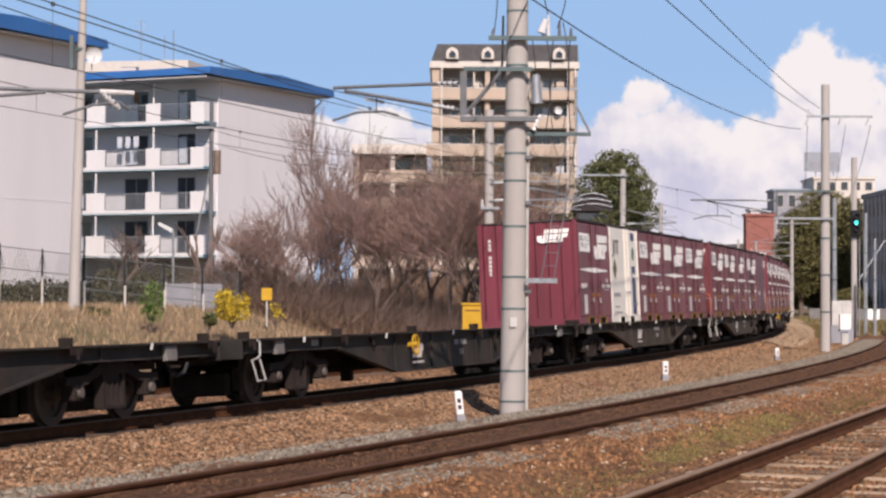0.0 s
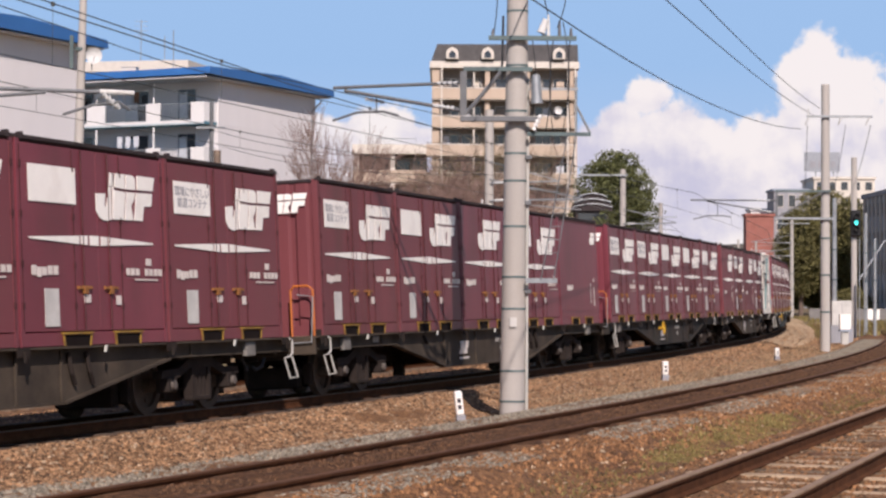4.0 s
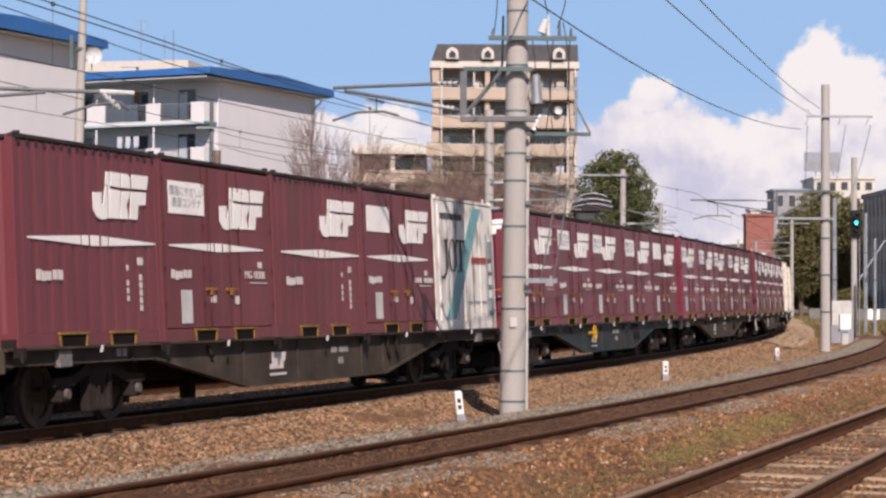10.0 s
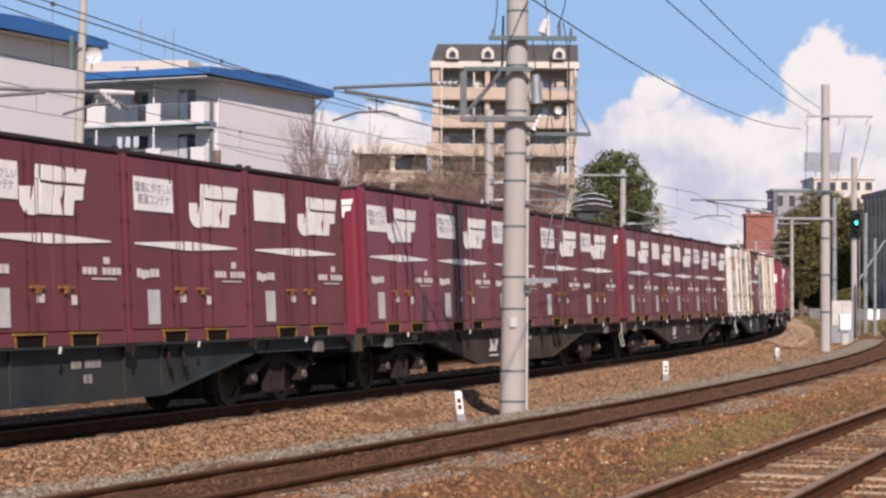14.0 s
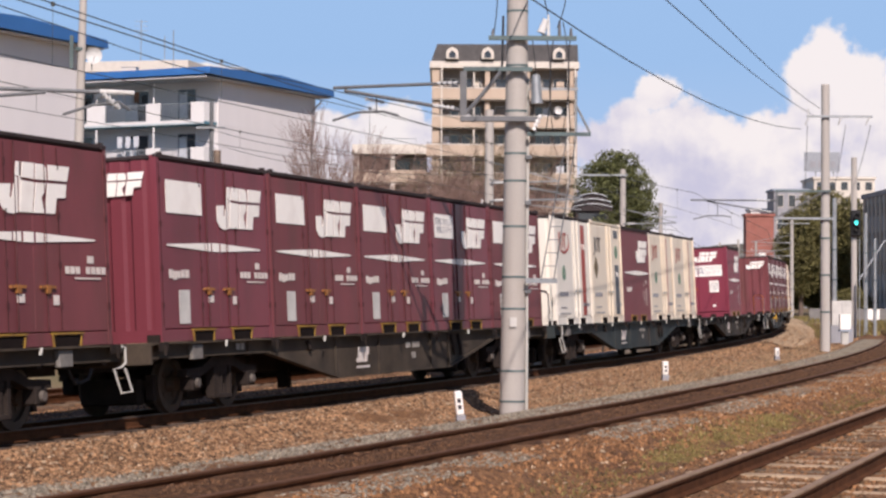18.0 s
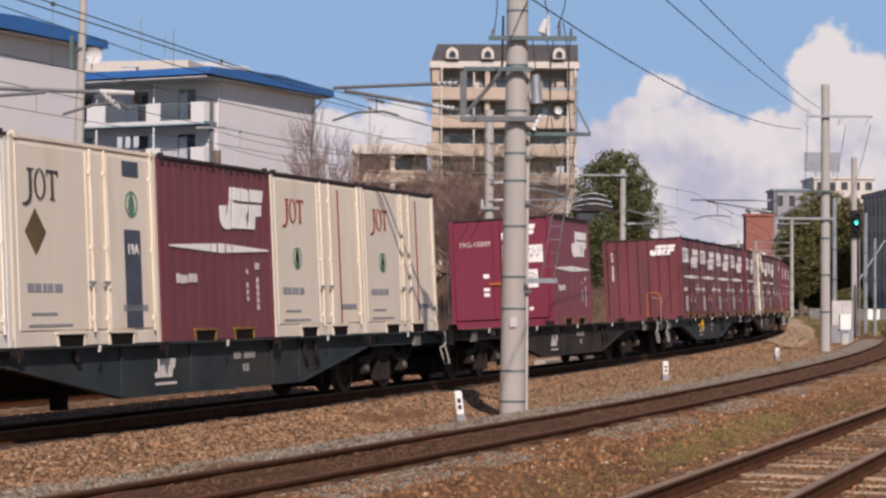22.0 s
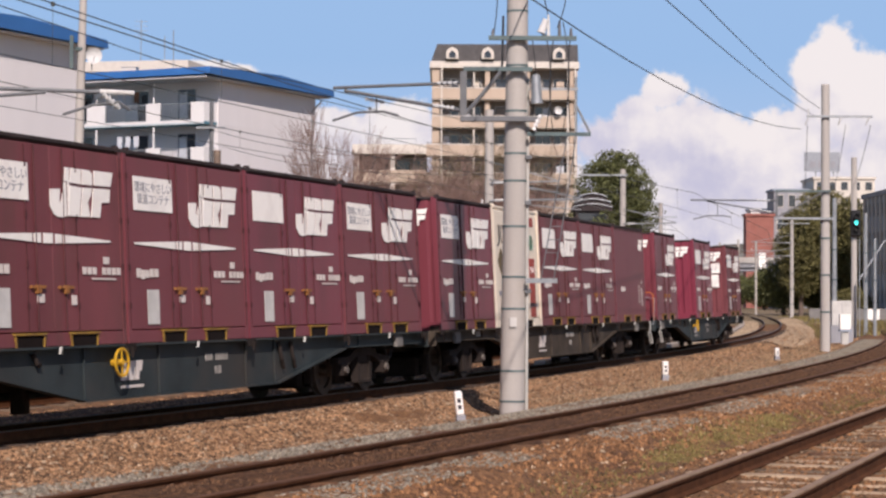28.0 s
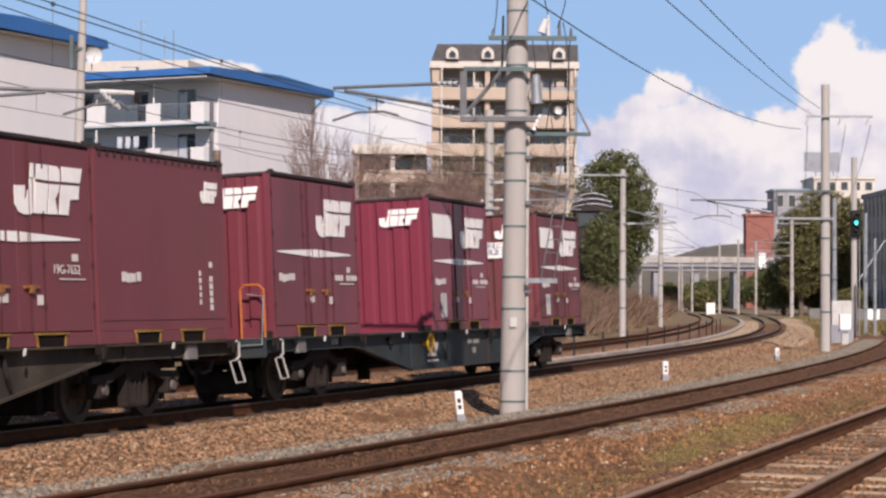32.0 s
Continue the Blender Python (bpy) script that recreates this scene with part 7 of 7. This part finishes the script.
POLE = "grey concrete catenary pole with cantilever arms"
line_pole(1.58, 70, -0.4, 8.15, 0.18, POLE, (4.75,), (-0.3, 0.35), cant=((5.6, 2.4), (5.0, 3.2)))
line_pole(8.80, 99.6, -0.4, 8.0, 0.17, POLE, (7.7,), (-2.1, 0.2), cant=((5.3, 2.6),))
line_pole(15.3, 143, -0.4, 8.4, 0.17, POLE, (7.4, 4.9), (-0.3, 1.1), cant=((5.2, 2.4),))
line_pole(16.5, 170, -0.4, 6.2, 0.13, POLE, (), cant=((5.2, 2.4),))
line_pole(19.9, 205, -0.4, 8.0, 0.15, POLE, (7.0,), (-0.3, 1.2), cant=((5.2, 2.6),))
line_pole(31.9, 186, -0.4, 8.9, 0.19, POLE, (8.6,), (-1.4, 1.6), cant=((5.6, -3.6), (6.8, -3.8)))
line_pole(33.4, 230, -0.4, 8.4, 0.16, POLE, (), cant=((5.6, -3.4), (6.6, 2.4)))
line_pole(35.7, 232, -0.4, 8.3, 0.15, POLE, (7.2,), (-0.6, 2.0), cant=((5.4, -3.0),))
line_pole(34.0, 250, -0.4, 8.6, 0.16, POLE, (), cant=((5.6, -3.4),))
line_pole(32.1, 262, -0.4, 6.7, 0.15, POLE, (), cant=((5.4, -3.0),))
line_pole(33.5, 285, -0.4, 6.9, 0.15, POLE, (), cant=((5.4, -3.0),))
line_pole(36.0, 310, -0.4, 7.6, 0.15, POLE, (), cant=((5.4, 3.0),))
line_pole(43.5, 335, -0.4, 7.9, 0.15, POLE, (), cant=((5.4, -3.0),))


def framed_pole():
    t = line_pole(14.53, 77.3, -0.4, 9.85, 0.195, POLE, (8.62,), (-0.75, 1.75))
    f = part("bracket_frame", Geo().box(12.6, 14.8, 77.02, 77.1, 4.70, 4.78), GALV, t, "galvanised bracket frame")
    part("bracket_top", Geo().box(12.6, 14.7, 77.02, 77.1, 5.74, 5.81), GREEN_BAND, f)
    part("bracket_upright", Geo().box(12.6, 12.68, 77.02, 77.1, 4.79, 5.73), DULL, f)
    part("bracket_brace", Geo().cyl((12.7, 77.06, 4.8), (14.35, 77.06, 5.72), 0.03, n=6), DULL, f)
    c = part("cantilever", Geo().cyl((12.62, 77.1, 5.42), (9.5, 78.0, 5.46), 0.03, n=8), DULL, t, "steel cantilever tube")
    part("stay_tube", Geo().cyl((12.62, 77.1, 4.95), (10.1, 77.9, 5.42), 0.028, n=8), DULL, c)
    part("register_arm", Geo().tube([(9.6, 78.0, 4.72), (10.1, 77.9, 4.85), (10.7, 77.8, 4.86), (11.0, 77.7, 4.80)], 0.022), DULL, c)
    part("dropper", Geo().cyl((10.5, 77.8, 4.86), (10.5, 77.8, 5.35), 0.014, n=5), DULL, c)
    insulator(c, (12.4, 77.15, 5.42), (11.9, 77.3, 5.43), 0.05)
    insulator(c, (12.45, 77.15, 4.98), (12.0, 77.3, 5.07), 0.05)
    for dx in (-0.69, 0.55, 1.6):
        insulator(t, (14.53 + dx, 77.05, 8.58), (14.53 + dx - 0.12, 77.05, 8.28), 0.04)


framed_pole()
line_pole(18.28, 95, -0.4, 6.4, 0.13, "slim grey steel pole beside the line", (), name="steel_pole", material=GALV)
line_pole(21.1, 101.5, -0.4, 6.0, 0.10, "slim grey steel pole beside the line", (), name="steel_pole", material=GALV)
line_pole(20.6, 97, -0.4, 4.6, 0.09, "slim grey steel pole beside the line", (), name="steel_pole", material=GALV)
t_pole = thing("utility_pole", "tall slim grey utility pole on the bank", "utility pole")
part("shaft", shaft_geo(-11.25, 62, 0.6, 12.0, 0.19, 0.10, 0.24, 16), CONCRETE, t_pole, smooth=True)
part("clamp", Geo().ring((-11.13, 62, 9.2), "z", 0.12, 0.16, 0.05, 12).box(-11.4, -11.3, 61.8, 61.9, 8.6, 9.6), GREEN_BAND, t_pole)
RUST_CAN = mat("rusty_transformer_paint", (0.20, 0.145, 0.11), 0.8, var=0.3, scale=4, stain=(0.09, 0.06, 0.05), stain_scale=3, bump=0.1)
u_pole = thing("utility_pole", "grey utility pole with transformer by the balconies", "utility pole")
part("shaft", shaft_geo(-12.8, 112, 0.8, 12.4, 0.15, 0.11, 0.0, 12), DULL, u_pole, smooth=True)
part("transformer", Geo().cyl((-12.45, 111.8, 8.4), (-12.45, 111.8, 9.7), 0.20, n=12), RUST_CAN, u_pole, "rust-brown transformer can", smooth=True)
part("cross_arm", Geo().box(-13.6, -12.0, 111.7, 111.8, 10.9, 11.0), GALV, u_pole)
part("brace", Geo().cyl((-13.6, 112, 5.0), (-12.7, 112, 9.5), 0.05, n=6), GALV, u_pole)
lamp = thing("street_lamp", "grey street lamp with white head", "street lamp")
part("post", Geo().cyl((-12.6, 95, 0.8), (-12.6, 95, 4.7), 0.06, n=8), GALV, lamp)
part("head", Geo().prism([(-12.65, 4.62), (-12.6, 4.8), (-13.25, 5.12), (-13.32, 5.0)], "y", 94.85, 95.15), PORCELAIN, lamp, "white lamp head")


def off_pole():
    """The pole just outside the view, whose cantilever reaches over the inner and main tracks."""
    t = line_pole(-10.6, 30.2, -0.4, 8.2, 0.2, POLE, ())
    c = part("cantilever", Geo().cyl((-10.5, 30.3, 4.88), (-4.88, 32.0, 4.87), 0.032, n=8), DULL, t, "steel cantilever tube")
    part("stay_tube", Geo().cyl((-10.5, 30.3, 4.35), (-6.2, 31.6, 4.84), 0.028, n=8), DULL, c)
    part("register_arm", Geo().tube([(-5.95, 31.7, 4.5), (-5.5, 31.8, 4.66), (-5.1, 31.9, 4.72), (-4.95, 32.0, 4.6)], 0.022), DULL, c)
    part("tube_end", Geo().cyl((-5.4, 31.84, 4.88), (-4.88, 32.0, 4.87), 0.04, n=8), SILVER, c, "pale sleeve")
    insulator(c, (-5.35, 31.85, 4.84), (-5.1, 31.93, 4.62), 0.07)


off_pole()


def signal_mast():
    t = thing("railway_signal", "grey signal mast with a lit green lamp", "railway signal")
    part("mast", shaft_geo(20.17, 99.8, -0.4, 8.65, 0.15, 0.14, 0, 16), CONCRETE, t, smooth=True)
    h = part("signal_head", Geo().box(19.93, 20.45, 99.4, 99.62, 4.75, 6.05, 0.08), BLACK, t, "black signal head")
    for z in (5.15, 5.43, 5.75):
        part("lamp", Geo().cyl((20.19, 99.36, z), (20.19, 99.40, z), 0.11, n=14), LAMP_GREEN if z == 5.43 else BLACK, h, "lit green lamp" if z == 5.43 else "")
        part("hood", Geo().ring((20.19, 99.3, z), "y", 0.12, 0.14, 0.09, 14), BLACK, h)
    part("ladder", Geo().tube([(20.42, 99.7, -0.2), (20.42, 99.7, 5.2)], 0.025).tube([(20.66, 99.7, -0.2), (20.66, 99.7, 5.2)], 0.025), GALV, t)
    part("brace", Geo().cyl((20.4, 99.8, 2.6), (21.7, 99.8, 4.6), 0.05, n=6), GALV, t)


def cabinets():
    t = thing("relay_cabinet", "pale grey trackside relay cabinet", "cabinet")
    part("body", Geo().box(17.6, 18.5, 92, 92.6, 0.5, 1.62, 0.02), SILVER, t)
    part("plinth", Geo().box(17.55, 18.55, 91.95, 92.65, -0.4, 0.499), GREYWALL, t)
    part("door_seam", Geo().box(18.04, 18.06, 91.985, 91.999, 0.58, 1.52), GREYWALL, t)
    p = thing("junction_box", "white junction box on a white post", "cabinet")
    part("box", Geo().box(17.36, 17.83, 88.9, 89.2, 0.36, 1.03, 0.02), WHITE, p)
    part("band", Geo().box(17.34, 17.85, 88.88, 89.22, 0.27, 0.359), DARKBLUE, p)
    part("post", Geo().box(17.45, 17.74, 88.95, 89.15, -0.4, 0.269), PALE, p)
    s = thing("sign_board", "small white trackside board", "sign")
    part("board", Geo().box(31.2, 32.2, 150, 150.08, 0.2, 0.98), WHITE, s)
    part("post", Geo().box(31.6, 31.75, 150.1, 150.2, -0.4, 0.9), GALV, s)
    b = thing("relay_cabinet", "small pale trackside cabinet in the distance", "cabinet")
    part("body", Geo().box(29.8, 30.8, 230, 230.5, -0.3, 1.2, 0.02), WHITE, b)
    part("door_seam", Geo().box(30.29, 30.31, 229.98, 229.999, -0.2, 1.1), GREYWALL, b)


def marker(x, y, h, w, lean, label):
    t = thing("marker_post", label, "marker post", "trackside marker posts", at=turned(x, y, -0.3, 8) @ Matrix.Rotation(radians(lean), 4, "Y"))
    part("post", Geo().box(-w / 2, w / 2, -w / 2, w / 2, 0.14, h, 0.02), WHITE, t, "white painted post")
    part("foot", Geo().box(-w / 2 - 0.01, w / 2 + 0.01, -w / 2 - 0.01, w / 2 + 0.01, -0.15, 0.139), GREYWALL, t)
    for i in range(2):
        part("character_bar", Geo().box(-w * 0.22, w * 0.22, -w / 2 - 0.008, -w / 2 - 0.001, h * (0.45 + 0.2 * i), h * (0.58 + 0.2 * i)), INK, t)


signal_mast()
cabinets()
marker(0.30, 31.9, 0.52, 0.12, -7, "leaning white marker post on the ballast")
marker(5.38, 49.2, 0.46, 0.14, 0, "white marker post between the tracks")
marker(10.84, 66.0, 0.4, 0.13, 0, "small white marker post between the tracks")
slab = thing("stone_slab", "pale flat stone slab lying on the ballast", "slab")
part("slab", Geo().prism([(-0.28, 36.3), (0.10, 36.1), (0.23, 36.6), (0.05, 37.2), (-0.2, 37.1)], "z", -0.40, -0.20), STONE_PALE, slab)
part("chip", Geo().box(0.27, 0.37, 36.6, 36.75, -0.40, -0.21, 0.02), STONE_PALE, slab)
s1 = thing("warning_sign", "yellow warning board on a pale post", "sign")
part("board", Geo().box(-5.88, -5.54, 66, 66.04, 1.55, 1.95, 0.01), YELLOW, s1)
part("post", Geo().cyl((-5.71, 66.06, 0.7), (-5.71, 66.06, 1.6), 0.03, n=6), PALE, s1)
s2 = thing("yellow_box", "yellow trackside box on legs", "cabinet")
part("body", Geo().box(0.58, 1.18, 60, 60.4, 0.72, 1.46, 0.02), YELLOW, s2)
part("lid", Geo().box(0.54, 1.22, 59.96, 60.44, 1.461, 1.52), YELLOW, s2)
part("slot", Geo().box(0.66, 1.10, 59.985, 59.999, 1.28, 1.32), BROWN_CLOTH, s2)
part("leg", Geo().box(0.6, 0.68, 60.05, 60.35, -0.1, 0.719), GALV, s2)
part("leg", Geo().box(1.08, 1.16, 60.05, 60.35, -0.1, 0.719), GALV, s2)


# ---- wires ----
def wire(name, label, pts, r=0.012, sag=0.0, group="overhead wires"):
    g = Geo()
    out = []
    for a, b in zip(pts[:-1], pts[1:]):
        a, b = Vector(a), Vector(b)
        n = 10 if sag else 1
        for i in range(n):
            u = i / n
            p = a.lerp(b, u)
            p.z -= 4 * sag * u * (1 - u)
            out.append(p)
    out.append(Vector(pts[-1]))
    g.tube(out, r, 5)
    return tagged(part(name, g, COPPER), label, "wire", group)


def along(off, z, s0, s1, step):
    return [(*MAIN.at(s, off)[:2], z) for s in np.arange(s0, s1, step)]


def catenary(off, zc, supports):
    """Contact wire, messenger wire hung between supports (s, z, sag) and thin droppers."""
    wire("contact_wire", "taut dark contact wire over the track", along(off, zc, -30, 260, 6), 0.007)
    pts = []
    for (s0, z0, sag), (s1, z1, _) in zip(supports[:-1], supports[1:]):
        for k in range(10):
            u = k / 10
            x, y, _h = MAIN.at(s0 + (s1 - s0) * u, off)
            pts.append((x, y, z0 + (z1 - z0) * u - 4 * sag * u * (1 - u)))
    m = wire("messenger_wire", "sagging dark messenger wire over the track", pts, 0.009)
    for k in range(3, len(pts) - 1, 2):
        a, b, zt = pts[k]
        part("dropper", Geo().cyl((a, b, zc), (a, b, zt), 0.004, n=4).box(a - 0.022, a + 0.022, b - 0.03, b + 0.03, zt - 0.035, zt + 0.02), COPPER, m, "thin dropper with a clip")


catenary(0.0, 4.72, [(-20, 6.15, 0.0), (6.1, 5.27, 0.22), (46, 5.45, 0.25), (86, 5.45, 0.25), (126, 5.45, 0.25), (166, 5.45, 0.25), (206, 5.45, 0.25), (246, 5.45, 0)])
catenary(INNER_OFF, 4.94, [(-7, 5.6, 0.3), (38, 5.6, 0.3), (83, 5.6, 0.3), (128, 5.6, 0.3), (173, 5.6, 0.3), (218, 5.6, 0)])
wire("feeder_cable", "dark feeder cable sloping between the poles", [(-2.0, 18.0, 7.6), (1.38, 33.3, 6.62), (13.6, 77.2, 8.15)], 0.013, 0.5)
wire("feeder_cable", "thin dark cable between the poles", [(-0.72, 15.0, 5.65), (3.56, 33.0, 6.58), (14.07, 77.2, 8.67)], 0.011, 0.15)
wire("feeder_cable", "thin dark cable between the poles", [(-0.03, 15.0, 5.5), (4.12, 33.0, 6.58), (14.32, 77.2, 8.93)], 0.011, 0.15)
wire("feeder_cable", "dark feeder cable along the pole line", [(-7.86, 22.4, 5.95), (-5.73, 27.0, 5.63), (-3.41, 32.0, 5.30), (1.5, 69.8, 7.6)], 0.010)
wire("feeder_cable", "thin dark feeder cable along the pole line", [(-8.0, 22.0, 5.92), (-5.88, 27.0, 5.52), (-4.17, 31.0, 5.22), (1.5, 69.8, 7.1)], 0.008)
wire("feeder_cable", "thin cable from the pole to the balconies", [(-13.0, 111.7, 10.9), (1.5, 69.8, 6.4)], 0.014, 0.5)
wire("feeder_cable", "thin cable from the pole to the balconies", [(-12.4, 111.7, 10.0), (1.5, 69.8, 5.9)], 0.014, 0.5)
for dx in (-0.7, 0.75, 1.7):
    wire("feeder_cable", "thin cable running on from the crossarm", [(14.53 + dx, 77.2, 8.3), (22.0 + dx, 120, 7.3)], 0.012, 0.5)


# ---- loose ballast ----
def stones(name, label, pts, size, material, seed):
    rng = np.random.RandomState(seed)
    n = len(pts)
    base = np.array([(-1, -0.9, -0.8), (1, -0.8, -0.8), (0.1, 1.1, -0.8), (-0.65, -0.6, 0.65), (0.75, -0.45, 0.55), (0.1, 0.7, 0.7)], float)
    v = base[None] * (1 + 0.3 * rng.normal(size=(n, 6, 3)))
    s = size * rng.uniform(0.5, 1.25, n)
    v *= s[:, None, None] * 0.5
    a = rng.uniform(0, 6.28, n)
    ca, sa = np.cos(a)[:, None], np.sin(a)[:, None]
    x = v[:, :, 0] * ca - v[:, :, 1] * sa
    y = v[:, :, 0] * sa + v[:, :, 1] * ca
    v = np.stack([x, y, v[:, :, 2]], -1) + np.asarray(pts)[:, None, :]
    f = np.array([(3, 4, 5), (0, 1, 4), (0, 4, 3), (1, 2, 5), (1, 5, 4), (2, 0, 3), (2, 3, 5)])
    fs = (f[None] + 6 * np.arange(n)[:, None, None]).reshape(-1)
    me = bpy.data.meshes.new(name)
    me.vertices.add(6 * n)
    me.vertices.foreach_set("co", v.reshape(-1))
    me.loops.add(21 * n)
    me.loops.foreach_set("vertex_index", fs.astype(np.int32))
    me.polygons.add(7 * n)
    me.polygons.foreach_set("loop_start", np.arange(0, 21 * n, 3, dtype=np.int32))
    me.update(calc_edges=True)
    me.materials.append(material)
    return tagged(new(name, me), label, "ballast", kind="stuff")


stones("ballast_stones", "rust-brown ballast stones along the main track", scatter(82000, -9, 34, 0.95, 4.4, 31), 0.050, STONE_BROWN, 32)
stones("ballast_stones", "rust-brown ballast stones along the curve", scatter(24000, 34, 110, 0.95, 4.8, 33), 0.085, STONE_BROWN, 34)
stones("ballast_stones", "pale ballast stones round the far curve", np.concatenate([scatter(9000, 58, 150, 0.95, 2.6, 47), scatter(7000, 58, 150, -2.3, -0.95, 48)]), 0.10, STONE_PALE, 49)
stones("ballast_stones", "grey fresh ballast stones beside the near track", scatter(24000, -6, 70, -1.9, -0.72, 35, NEAR), 0.05, STONE_GREY, 36)
stones("ballast_stones", "grey ballast stones below the near rail", patches(scatter(12000, -6, 34, 0.8, 1.5, 37, NEAR)), 0.042, STONE_GREY, 38)
stones("ballast_stones", "orange-brown stones between the near tracks", scatter(44000, -6, 46, 0.9, 5.6, 39, NEAR), 0.052, STONE_ORANGE, 40)
stones("ballast_stones", "brown stones in the siding", scatter(15000, -4, 30, -1.2, 1.2, 41, SIDE), 0.045, STONE_SIDING, 42)
stones("ballast_stones", "dark brown stones in the near track", scatter(11000, -6, 60, -0.5, 0.5, 45, NEAR), 0.045, STONE_DARK, 46)
# dark stones carry oil and the train's shade in their colour
stones("ballast_stones", "dark oily stones under the train", scatter(12000, -9, 34, -1.0, 1.0, 51), 0.05, STONE_DARK, 52)
stones("ballast_stones", "scattered pale ballast stones beside the main track", scatter(5000, -9, 50, 1.0, 4.2, 61), 0.06, STONE_PALE, 62)
stones("ballast_stones", "scattered dark ballast stones beside the main track", scatter(9000, -9, 50, 0.95, 4.2, 63), 0.055, STONE_DARK, 64)
stones("ballast_stones", "scattered pale stones between the near tracks", scatter(2600, -6, 46, 0.9, 5.6, 65, NEAR), 0.05, STONE_PALE, 66)
stones("ballast_stones", "brown stones beyond the main track", scatter(16000, -9, 60, -3.6, -1.0, 43), 0.06, STONE_BROWN, 44)

motions()
